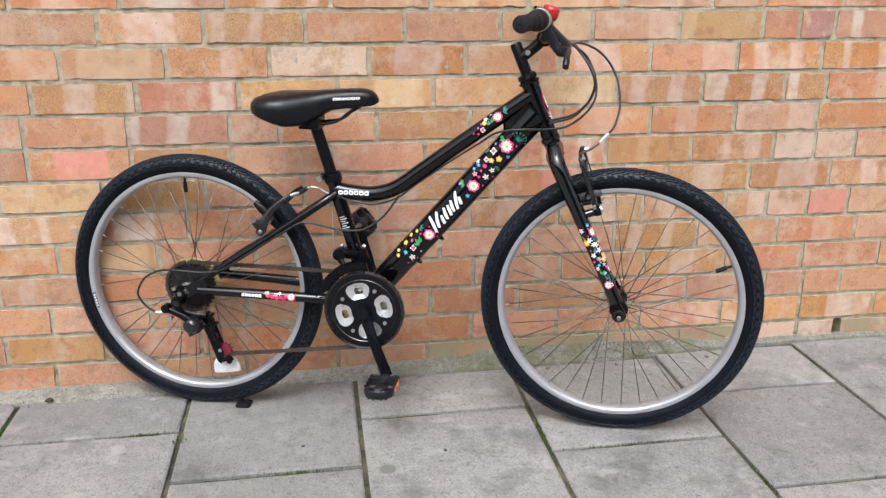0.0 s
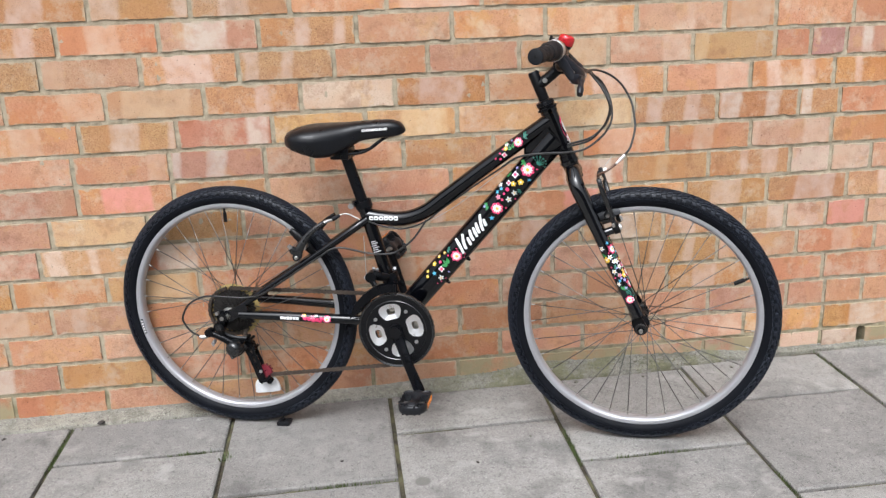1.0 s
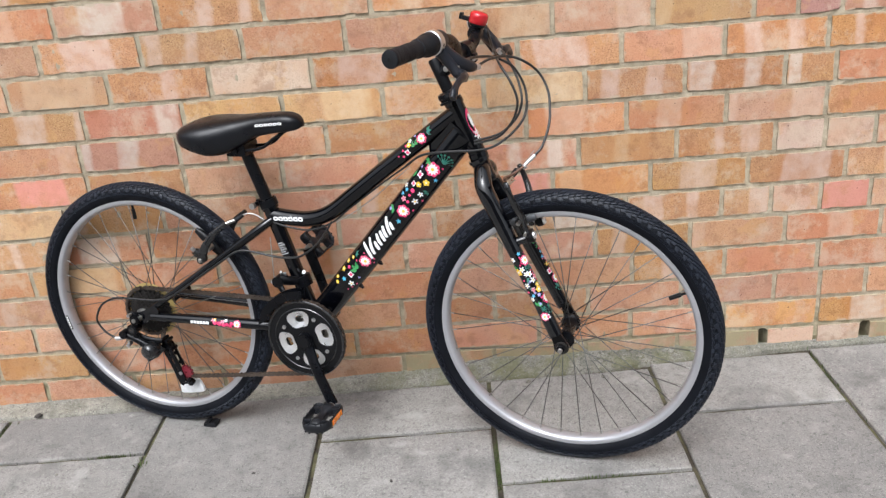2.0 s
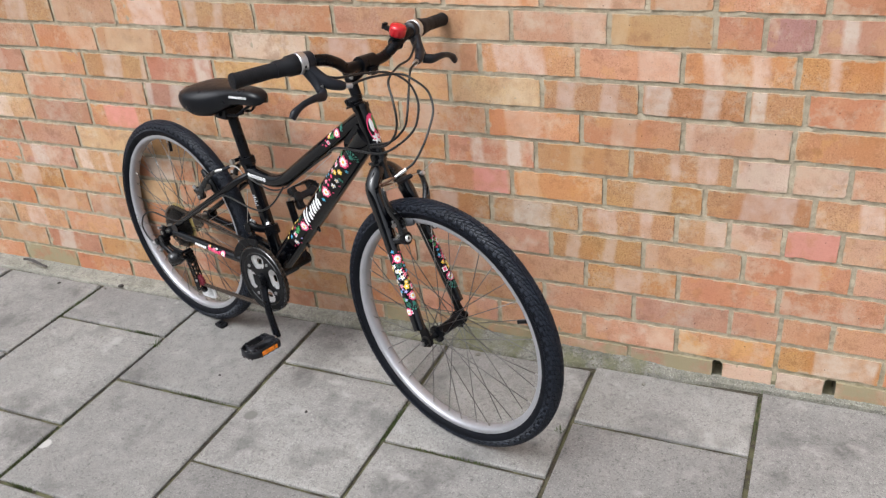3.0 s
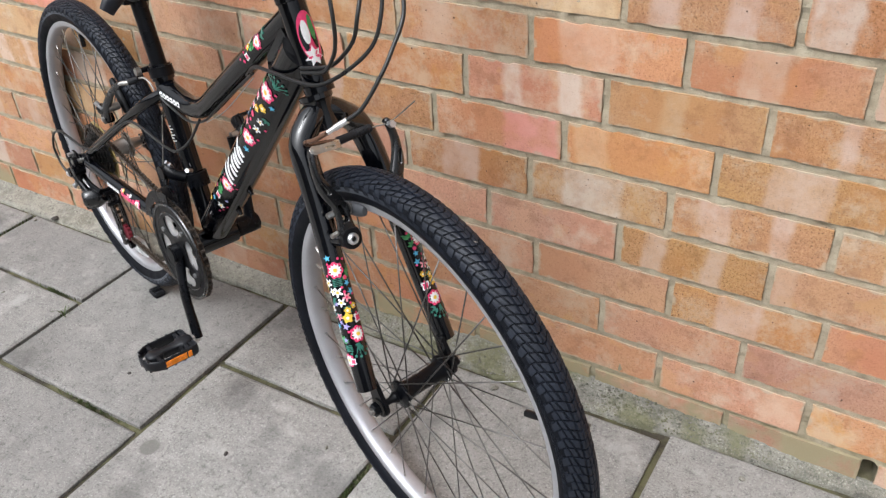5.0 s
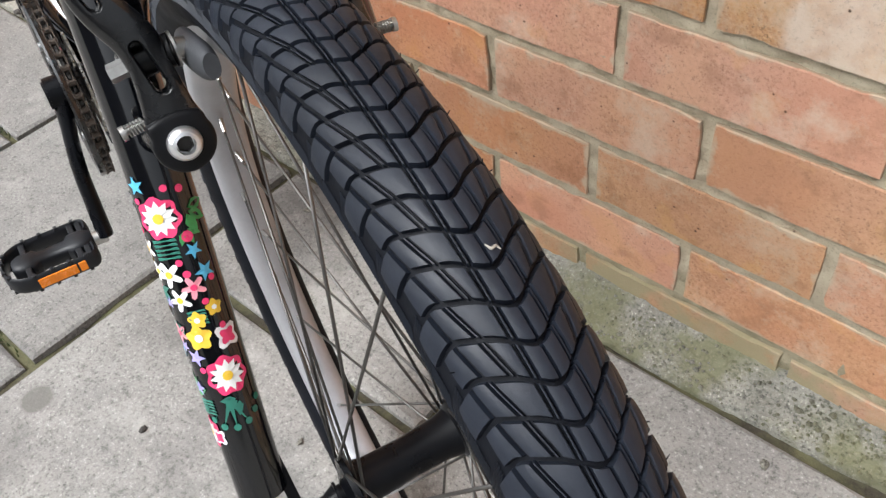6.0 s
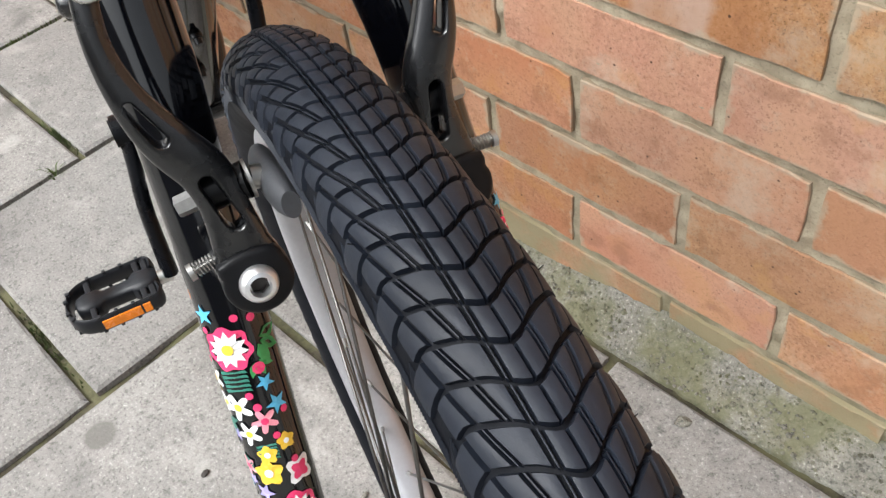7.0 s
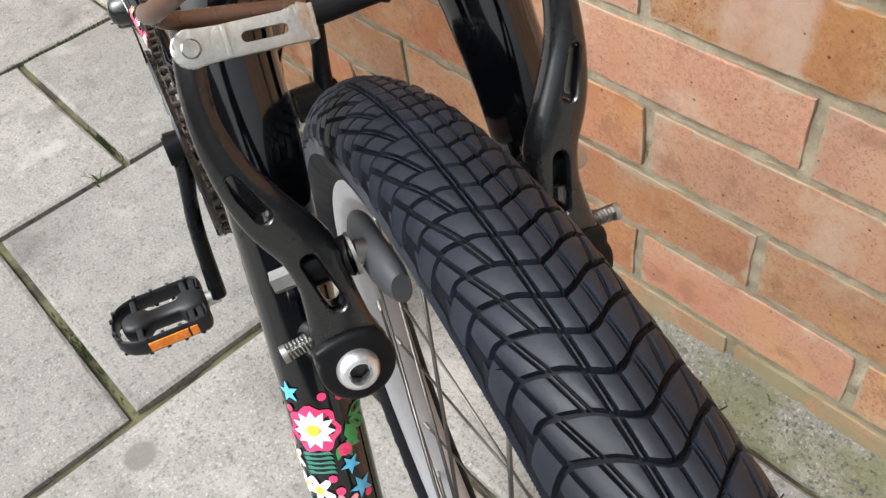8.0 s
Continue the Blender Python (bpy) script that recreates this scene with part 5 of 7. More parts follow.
    for v in (-0.0440, -0.0275):
        part("derailleur_cage", plate(bmesh.new(), outline, 0.0018, Matrix.Translation((0, v, 0)), slots), SATIN, mech)
    for c, r, mt, lb in (((0.046, -0.076), 0.0150, SPROCKET, "dark jockey wheel"), ((0.0830, -0.1405), 0.0168, REDPLASTIC, "red plastic jockey wheel")):
        bm = plate(bmesh.new(), toothed(r, 11, 0.004), 0.007, Matrix.Translation((c[0], -0.0362, c[1])), [disc_outline(0.0022, 8)])
        part("jockey_wheel", bm, mt, mech, lb)
    bm = plate(bmesh.new(), disc_outline(0.0085, 6, 0.0905, -0.166), 0.010, Matrix.Translation((0, -0.0362, 0)))
    tube(bm, [(0.072, -0.045, -0.168), (0.084, -0.045, -0.164), (0.094, -0.044, -0.152)], 0.0032, 8)
    part("chain_guide", bm, SATIN, mech, "", 40)
    bm = rod(bmesh.new(), (0.0735, -0.0475, -0.1400), (0.0735, -0.0440, -0.1400), 0.0042, 12)
    part("jockey_bolt", bm, ALLOY, mech, "", 40)
    bm = tube(bmesh.new(), spline([(0.085, -0.0665, 0.0550), (0.053, -0.0700, 0.0524), (0.010, -0.0730, 0.0545), (-0.0367, -0.0750, 0.0542), (-0.074, -0.0785, 0.0365), (-0.0937, -0.0800, 0.0040), (-0.0890, -0.0800, -0.0155), (-0.0750, -0.0800, -0.0319), (-0.0533, -0.0780, -0.0450)], 6), 0.0024, 10)
    part("derailleur_cable", bm, CABLE, mech, "", 50)
    bm = tube(bmesh.new(), [(-0.0580, -0.0785, -0.0435), (-0.0545, -0.0780, -0.0450), (-0.0540, -0.0780, -0.0452), (-0.0400, -0.0770, -0.0440)], [0.0034, 0.0034, 0.0050, 0.0044], 12)
    part("barrel_adjuster", bm, ALLOY, mech, "", 40)
    bm = rod(bmesh.new(), (-0.0230, -0.0840, -0.0590), (-0.0230, -0.0700, -0.0560), 0.0046, 10)
    rod(bm, (-0.0250, -0.0800, -0.0660), (-0.0215, -0.0780, -0.0500), 0.0024, 8)
    part("cable_anchor", bm, ALLOY, mech, "bright cable anchor bolt", 40)


build_rear_mech()


def build_front_mech():
    bm = tube(bmesh.new(), [(0.396, 0, 0.078), (0.389, 0, 0.100)], 0.0185, 18)
    tube(bm, spline([(0.386, -0.016, 0.094), (0.372, -0.030, 0.100), (0.358, -0.035, 0.106)], 4), [0.010, 0.011, 0.012], 14, squash=0.8)
    rod(bm, (0.356, -0.046, 0.101), (0.356, -0.024, 0.101), 0.0125, 16)
    tube(bm, [(0.357, -0.040, 0.094), (0.366, -0.045, 0.082)], [0.008, 0.006], 10, squash=0.7)
    mech = part("front_derailleur", bm, SATIN, bike, "black front derailleur on the seat tube", 40)
    for v, g in ((-0.0690, 0.0), (-0.0510, 0.004)):
        o = []
        for i in range(9):
            a = radians(150 - 62 * i / 8)
            o.append((BB[0] + 0.110 * math.cos(a), BB[2] + 0.110 * math.sin(a)))
        for i in range(9):
            a = radians(88 + 66 * i / 8)
            o.append((BB[0] + (0.0915 - g) * math.cos(a), BB[2] + (0.0915 - g) * math.sin(a)))
        o = o + [(0.309, 0.010)]
        part("derailleur_cage", plate(bmesh.new(), o, 0.0016, Matrix.Translation((0, v, 0))), SATIN, mech)
    for q0, q1, r in (((0.3440, -0.044, 0.1000), (0.3440, -0.030, 0.1000), 0.0044), ((0.3620, -0.036, 0.1215), (0.3620, -0.028, 0.1100), 0.0034),
                      ((0.3700, -0.034, 0.1190), (0.3690, -0.028, 0.1080), 0.0030), ((0.4080, -0.022, 0.1180), (0.4020, -0.012, 0.1120), 0.0038)):
        part("adjuster_screw", rod(bmesh.new(), q0, q1, r, 10), ALLOY, mech, "", 40)
    bm = rod(bmesh.new(), (0.3440, -0.036, 0.100), (0.3365, -0.014, 0.190), 0.0011, 6)
    part("inner_wire", bm, NICKEL, mech)


build_front_mech()

# fork, headset, bars


def steered(name, bm, mat, parent, label="", smooth=40):
    bm.transform(STEER)
    return part(name, bm, mat, parent, label, smooth)


LEG_TOP, LEG_END = Vector((0.840, -0.0535, 0.318)), Vector((0.9405, -0.0540, 0.030))
# each leg's line, from under the crown to its foot
LEGS = {-1: (Vector((0.8124, -0.0438, 0.318)), Vector((0.9513, -0.0748, 0.030))), 1: (Vector((0.8030, 0.0490, 0.318)), Vector((0.9420, 0.0640, 0.030)))}
LEGS = {k: tuple(STEER.inverted() @ q for q in ab) for k, ab in LEGS.items()}


def build_fork():
    a = HEAD - AXIS * 0.062
    crown = HEAD - AXIS * 0.105
    bm = tube(bmesh.new(), [a, a - AXIS * 0.006, a - AXIS * 0.007, a - AXIS * 0.016, crown], [0.0205, 0.0205, 0.0185, 0.0172, 0.0165], 24)
    fork = steered("fork", bm, FORKPAINT, bike, "gloss black rigid fork with floral decals")
    for sd in (-1, 1):
        t, e = LEGS[sd]
        pts = spline([HEAD - AXIS * 0.080 + Vector((0, sd * 0.004, 0)), HEAD - AXIS * 0.091 + Vector((0.001, sd * 0.021, 0)), t.lerp(e, 0.015) - Vector((0, 0.007 if sd > 0 else 0.0, 0)), t.lerp(e, 0.16), t.lerp(e, 0.35), t.lerp(e, 0.7), t.lerp(e, 0.968)], 7)
        bm = tube(bmesh.new(), pts, [0.0155, 0.0162, 0.0165, 0.0158, 0.0142, 0.0134, 0.0130], 24)
        steered("fork_leg", bm, FORKPAINT, fork)
        round_end = [(0.956 + 0.0145 * math.cos(w), 0.010 + 0.0145 * math.sin(w)) for w in (radians(-190 + 230 * k / 16) for k in range(17))]
        bm = plate(bmesh.new(), round_end + [(0.957, 0.036), (0.948, 0.050), (0.934, 0.046), (0.938, 0.028)], 0.006, Matrix.Translation((0, e.y - sd * 0.0135, 0)))
        steered("fork_end", bm, SATIN, fork, "", None)
        for name, prof, seg, mat in (("axle_washer", [(0.004, 0.0535), (0.0125, 0.0535), (0.0130, 0.0550), (0.0105, 0.0560), (0.004, 0.0560)], 20, SPROCKET),
                                     ("axle_nut", [(0.004, 0.0555), (0.0094, 0.0555), (0.0094, 0.0620), (0.0078, 0.0640), (0.0046, 0.0642)], 6, SATIN),
                                     ("axle_end", [(0.0002, 0.0690), (0.0040, 0.0690), (0.0046, 0.0684), (0.0046, 0.0600)], 16, STEEL)):
            bm = lathe(bmesh.new(), prof, seg, "y", (0.956, 0, 0.010))
            shift = abs(e.y) - 0.0640
            for v in bm.verts:
                v.co.y = sd * (v.co.y + shift)
            steered(name, bm, mat, fork, "", 20)
        bm = rod(bmesh.new(), (0.862, sd * 0.0530, 0.214), (0.893, sd * 0.0445, 0.2237), 0.0085, 14)
        steered("brake_boss", bm, FORKPAINT, fork)
    return fork


fork = build_fork()


def leg_wrap(sd):
    a, b = LEGS[sd]
    d = (b - a).normalized()
    fwd = Vector((-d.z, 0, d.x)).normalized()
    out = d.cross(fwd)
    out = out if out.y * sd > 0 else -out

    def f(s, t, h=0.0):
        w = t / 0.0140 + radians(75)
        return STEER @ (a + d * s + (out * math.cos(w) + fwd * math.sin(w)) * (float(np.interp(s, (0.0, 0.05, 0.107, 0.213, 0.32), (0.0166, 0.0160, 0.0143, 0.0135, 0.0131))) + h))

    return f


LEG_UPPER = [("s", 139, -9.3, 5.5), ("r", 142, 2.9, 2), ("r", 144, 9.3, 2.2), ("r", 146, -11.0, 1.8), ("d", 146, -25.7, 7), ("g", 154, 8.3, 11), ("F", 155, -3.2, 10.5),
             ("r", 160, -15.9, 2), ("g", 160, -23.2, 8), ("g", 162, 6.1, 7), ("r", 166, 6.4, 3.2), ("d", 169, -16.6, 7), ("e", 170, -4.4, 6), ("y", 172, -25.7, 9),
             ("s", 173, 7.1, 5), ("r", 177, -0.7, 2), ("d", 180, -13.4, 6), ("d", 182, -7.3, 8), ("r", 183, 1.0, 2.2), ("s", 184, 9.3, 6), ("r", 188, 11.5, 2),
             ("r", 190, -23.2, 2), ("p", 190, 2.2, 7), ("t", 190, -18.3, 7), ("d", 195, -6.1, 7), ("l", 196, -13.2, 4)]
LEG_LOWER = [("r", 198, 5.1, 2), ("d", 201, -21.7, 7), ("y", 202, 8.1, 5), ("e", 205, -0.5, 4.5), ("y", 206, -1.2, 5.5), ("t", 206, -13.4, 7), ("r", 212, 9.5, 2),
             ("p", 212, -13.4, 6), ("r", 214, -25.7, 2.5), ("y", 215, -3.2, 8), ("h", 218, 10.3, 8.5), ("l", 219, -13.4, 4), ("s", 223, -18.8, 5), ("l", 225, -8.1, 6),
             ("d", 229, -24.4, 6), ("r", 232, -6.6, 2), ("F", 237, 4.2, 10.8), ("l", 242, -13.4, 5), ("g", 246, -20.5, 10), ("f", 250, 1.2, 15), ("t", 250, 6.1, 8),
             ("e", 253, -12.0, 5), ("F", 268, -17.3, 9), ("h", 270, -11.0, 6)]
for sd in (-1, 1):
    for plan in (LEG_UPPER, LEG_LOWER):
        garland(leg_wrap(sd), "flower_decal", fork, [(k, s_ + (12 if sd > 0 else 0), t_, r_) for k, s_, t_, r_ in plan], "printed flowers, stars and leaves on the fork leg")



LEG_DIR = (LEG_END - LEG_TOP).normalized()
LEG_UP = Vector((-LEG_DIR.x, 0, -LEG_DIR.z)).normalized()
LEG_FWD = Vector((LEG_UP.z, 0, -LEG_UP.x))
PIVOT = Vector((0.9065, 0, 0.2285))


def closed_curve(pts, n=5):
    """A smooth closed outline through pts."""
    out, m = [], len(pts)
    for i in range(m):
        p0, p1, p2, p3 = [Vector(pts[(i + k) % m]) for k in (-1, 0, 1, 2)]
        for k in range(n):
            t = k / n
            q = 0.5 * (2 * p1 + (p2 - p0) * t + (2 * p0 - 5 * p1 + 4 * p2 - p3) * t * t + (3 * p1 - p0 - 3 * p2 + p3) * t ** 3)
            out.append((q.x, q.y))
    return out


def inset(loop, d):
    """A loop moved d inwards (loop runs anticlockwise)."""
    out, m = [], len(loop)
    for i in range(m):
        a, b = Vector(loop[i - 1]), Vector(loop[(i + 1) % m])
        t = (b - a).normalized()
        out.append((loop[i][0] - t.y * d, loop[i][1] + t.x * d))
    return out


def anticlockwise(loop):
    area = sum(loop[i - 1][0] * loop[i][1] - loop[i][0] * loop[i - 1][1] for i in range(len(loop)))
    return loop if area > 0 else loop[::-1]


def cast_plate(bm, outline, thick, m, holes=(), edge=0.0030):
    """A casting with rounded edges: outline and holes in (x, z), thick along y."""
    outline = anticlockwise(outline)
    holes = [anticlockwise(h) for h in holes]
    half = thick / 2
    steps = [(edge, half), (edge * 0.45, half - edge * 0.18), (edge * 0.12, half - edge * 0.5), (0.0, half - edge)]
    for sgn in (-1, 1):
        loops = []
        for d, y in steps:
            loops.append([[bm.verts.new(m @ Vector((x, sgn * y, z))) for x, z in inset(outline, d)]]
                         + [[bm.verts.new(m @ Vector((x, sgn * y, z))) for x, z in inset(h, -d * 0.3)] for h in holes])
        edges = [bm.edges.new((lp[i - 1], lp[i])) for lp in loops[0] for i in range(len(lp))]
        bmesh.ops.triangle_fill(bm, edges=edges, use_beauty=True)
        for a, b in zip(loops, loops[1:]):
            for la, lb in zip(a, b):
                for i in range(len(la)):
                    bm.faces.new((la[i - 1], la[i], lb[i], lb[i - 1]))
        if sgn < 0:
            back = loops[-1]
        else:
            for la, lb in zip(back, loops[-1]):
                for i in range(len(la)):
                    bm.faces.new((la[i - 1], la[i], lb[i], lb[i - 1]))
    return bm


# brake arm: (up, outer, inner) in millimetres from the bolt and from the wheel's plane
ARM = [(2, 53.0, 31.0), (14, 52.0, 31.5), (24, 50.5, 32.5), (33, 50.0, 33.0), (42, 51.7, 33.4), (50, 55.5, 36.0), (58, 58.5, 40.3), (66, 60.2, 44.5), (75, 61.2, 48.6), (85, 61.4, 51.3), (95, 60.6, 51.8), (105, 58.8, 50.0), (112, 56.6, 48.2)]


def v_brake(sd):
    """One arm of the rim brake, its pad, bolts and spring screw. It swings on a bolt that points forward from the fork leg."""
    base = PIVOT + LEG_UP * 0.0015

    def P(v, up, fwd=0.0):
        return base + LEG_UP * up + LEG_FWD * (fwd - 0.008) + Vector((0, sd * v, 0))

    def plane(fwd):
        pm = Matrix((Vector((0, sd, 0)), LEG_FWD, LEG_UP)).transposed().to_4x4()
        pm.translation = base + LEG_FWD * fwd
        return pm

    out = [(o / 1000, u / 1000) for u, o, _ in ARM]
    inn = [(n / 1000, u / 1000) for u, _, n in ARM]
    shape = closed_curve(inn[::-1] + out + [(0.0525, 0.1155)], 4)

    def slot(a, b, r0, r1):
        a, b = Vector(a), Vector(b)
        w0 = math.atan2(b.y - a.y, b.x - a.x)
        ring = [(a.x + r0 * math.cos(w0 + math.pi / 2 + math.pi * k / 7), a.y + r0 * math.sin(w0 + math.pi / 2 + math.pi * k / 7)) for k in range(8)]
        return ring + [(b.x + r1 * math.cos(w0 - math.pi / 2 + math.pi * k / 7), b.y + r1 * math.sin(w0 - math.pi / 2 + math.pi * k / 7)) for k in range(8)]

    bm = cast_plate(bmesh.new(), shape, 0.0105, plane(-0.0085), [slot((0.0438, 0.0405), (0.0405, 0.0235), 0.0021, 0.0026), slot((0.0560, 0.0735), (0.0512, 0.0600), 0.0014, 0.0019)], 0.0036)
    arm = steered("brake_arm", bm, CASTBLACK, fork, "black cast brake arm", 35)
    cup = [(0.0415 + 0.0130 * math.cos(w), 0.0130 * math.sin(w)) for w in (radians(-205 + 230 * k / 20) for k in range(21))] + [(0.0530, 0.0110), (0.0420, 0.0128), (0.0315, 0.0105)]
    bm = cast_plate(bmesh.new(), closed_curve(cup, 2), 0.0135, plane(-0.0072), (), 0.0022)
    steered("pivot_housing", bm, PLASTIC, arm, "", 35)
    turn = Matrix((Vector((0, 1, 0)).cross(LEG_FWD), Vector((0, 1, 0)), LEG_FWD)).transposed().to_4x4()
    turn.translation = base + Vector((0, sd * (0.0420 if sd < 0 else 0.0385), 0)) + LEG_FWD * 0.0010 - LEG_UP * (0.0 if sd < 0 else 0.003)
    bm = lathe(bmesh.new(), [(0.0072, -0.0022), (0.0073, -0.0008), (0.0067, 0.0014), (0.0055, 0.0026), (0.0040, 0.0030), (0.0038, -0.0012), (0.0004, -0.0014)], 28, "z")
    bm.transform(turn)
    bolt = steered("pivot_bolt", bm, BRIGHT, arm, "polished hex socket bolt", 30)
    bm = lathe(bmesh.new(), [(0.0036, -0.0011), (0.0036, 0.0004), (0.0030, 0.0004), (0.0030, -0.0008), (0.0004, -0.0009)], 6, "z")
    bm.transform(turn)
    steered("hex_socket", bm, SPROCKET, bolt, "dark hex socket", 20)
    # pad fixing: bright nut outside, post through the lower slot, washers, pad on the rim
    bm = tube(bmesh.new(), [P(0.0480, 0.0335, -0.006), P(0.0563, 0.0325, -0.008), P(0.0568, 0.0325, -0.008)], [0.0040, 0.0040, 0.0036], 6, (1, 0, 0))
    steered("pad_nut", bm, STEEL, arm, "bright pad fixing nut", 35)
    bm = tube(bmesh.new(), [P(0.0480, 0.0335, -0.006), P(0.0300, 0.0340, -0.005)], 0.0030, 12, (1, 0, 0))
    steered("pad_post", bm, STEEL, arm, "", 40)
    steered("pad_collar", tube(bmesh.new(), [P(0.0470, 0.0335, -0.008), P(0.0350, 0.0340, -0.007)], 0.0075, 16, (1, 0, 0)), SATIN, arm, "", 40)
    bm = tube(bmesh.new(), [P(0.0345, 0.0340, -0.004), P(0.0305, 0.0340, -0.003)], [0.0066, 0.0070], 18, (1, 0, 0))
    steered("pad_spacer", bm, PLASTIC, arm, "", 40)
    bm = tube(bmesh.new(), [P(0.0304, 0.0340, -0.003), P(0.0292, 0.0340, -0.003)], 0.0074, 18, (1, 0, 0))
    tube(bm, [P(0.0292, 0.0340, -0.003), P(0.0255, 0.0330, -0.003)], 0.0044, 14, (1, 0, 0))
    steered("pad_washer", bm, STEEL, arm, "", 40)
    pts = []
    for k in range(13):
        a = radians(-11.4 - 11.6 * k / 12)
        pts.append(Vector((0.956 + 0.2530 * math.sin(a), sd * (0.0212 + 0.0012 * math.sin(math.pi * k / 12)), 0.010 + 0.2530 * math.cos(a))))
    bm = tube(bmesh.new(), pts, [0.0055, 0.0080, 0.0086, 0.0087, 0.0087, 0.0087, 0.0086, 0.0082, 0.0058], 20, squash=0.62)
    steered("brake_pad", bm, PADRUBBER, arm, "grey-black rubber brake pad", 60)
    a, b = P(0.0490, 0.0115, -0.002), P(0.0608, 0.0105, -0.0015)
    bm = rod(bmesh.new(), a, b, 0.0013, 8)
    d = (b - a).normalized()
    rod(bm, b, b + d * 0.0020, 0.0032, 14)
    screw = steered("spring_screw", bm, STEEL, arm, "small steel adjusting screw")
    coil = []
    e1 = d.orthogonal().normalized()
    e2 = d.cross(e1)
    for k in range(73):
        w = 2 * math.pi * k / 12
        coil.append(a.lerp(b, 0.30 + 0.66 * k / 72) + (e1 * math.cos(w) + e2 * math.sin(w)) * 0.0025)
    steered("coil_spring", tube(bmesh.new(), coil, 0.00055, 5, (0, 0, 1)), STEEL, screw)
    return arm


near_arm, far_arm = v_brake(-1), v_brake(1)


def build_noodle():
    """The slotted link on the near arm, its pipe, the wire and the rubber boot across to the far arm."""
    def P(v, up, fwd=-0.008):
        return PIVOT + LEG_UP * up + LEG_FWD * fwd + Vector((0, v, 0))

    a, b = P(-0.0518, 0.1135, -0.0035), P(-0.0185, 0.1095, -0.0035)
    d = (b - a).normalized()
    nrm = (LEG_FWD + LEG_UP * 0.30).normalized()
    nrm = (nrm - d * nrm.dot(d)).normalized()
    up = nrm.cross(d) if nrm.cross(d).dot(LEG_UP) > 0 else d.cross(nrm)
    m = Matrix((d, nrm, up)).transposed().to_4x4()
    m.translation = a
    ln = (b - a).length
    o = [(0.0054 * math.cos(w), 0.0054 * math.sin(w)) for w in (math.radians(70 + 220 * k / 14) for k in range(15))] + [(0.008, -0.0047), (ln, -0.0047), (ln, 0.0050), (ln - 0.003, 0.0062), (ln - 0.008, 0.0048), (0.008, 0.0047)]
    slot = [(0.0150 + 0.0014 * math.cos(w), 0.0014 * math.sin(w)) for w in (radians(90 + 30 * k) for k in range(7))] + [(0.0250 + 0.0014 * math.cos(w), 0.0014 * math.sin(w)) for w in (radians(-90 + 30 * k) for k in range(7))]
    bm = cast_plate(bmesh.new(), o, 0.0016, m, [slot], 0.0005)
    link_ = steered("brake_link", bm, NICKEL, fork, "slotted nickel brake link", 30)
    bm = lathe(bmesh.new(), [(0.0001, 0.0016), (0.0022, 0.0016), (0.0027, 0.0011), (0.0028, 0.0), (0.0028, -0.006)], 20, "y")
    bm.transform(m)
    steered("link_pin", bm, NICKEL, link_)
    bm = box(bmesh.new(), (0.0095, 0.0009, 0), (0.0016, 0.0010, 0.0088), 0.0004)
    bm.transform(m)
    steered("link_crease", bm, NICKEL, link_)
    bm = cast_plate(bmesh.new(), [(-0.006, -0.0047), (0.006, -0.0047), (0.006, 0.0052), (-0.006, 0.0052)], 0.0016, m @ Matrix.Translation((ln, -0.0052, 0)) @ Matrix.Rotation(radians(90), 4, "Z"), [disc_outline(0.0030, 12)], 0.0005)
    steered("link_lug", bm, NICKEL, link_, "", 30)
    low = Vector((0.8946, -0.0494, 0.3656))
    pipe = spline([low, (0.879, -0.0570, 0.3545), P(-0.0585, 0.1255, -0.004), P(-0.0540, 0.1215, -0.008), P(-0.0450, 0.1190, -0.0095), P(-0.0330, 0.1165, -0.0095), P(-0.0185, 0.1130, -0.009)], 7)
    steered("noodle_pipe", tube(bmesh.new(), pipe, 0.0026, 14), BROWNPIPE, link_, "bent brown brake pipe", 50)
    top = Vector((0.9112, -0.0315, 0.3805))
    steered("noodle_sleeve", tube(bmesh.new(), [low.lerp(top, 0.05), low.lerp(top, 0.4), low.lerp(top, 0.42), top], [0.0027, 0.0029, 0.0036, 0.0036], 14), BRIGHT, link_, "bright metal cable sleeve", 40)
    pts, rr = [], []
    for k in range(25):
        t = k / 24
        pts.append(P(-0.0175, 0.1120, -0.009).lerp(P(0.030, 0.1120, -0.010), t))
        rr.append(0.0052 - 0.0010 * t + (0.0010 if k % 2 and k > 10 else 0))
    steered("rubber_boot", tube(bmesh.new(), pts, rr, 14, (1, 0, 0)), GRIPMAT, link_, "black rubber cable boot")
    tip = P(0.053, 0.1095, -0.006)
    bm = rod(bmesh.new(), P(0.029, 0.112, -0.010), tip, 0.0009, 8)
    tube(bm, spline([tip, tip + Vector((0.008, 0.012, 0.010)), tip + Vector((0.020, 0.026, 0.026))], 5), 0.0008, 6)
    steered("brake_wire", bm, STEEL, link_, "")
    steered("wire_clamp_bolt", rod(bmesh.new(), P(0.0525, 0.1085, -0.004), P(0.0525, 0.1085, 0.004), 0.0046, 6), BRIGHT, link_, "", 20)


build_noodle()


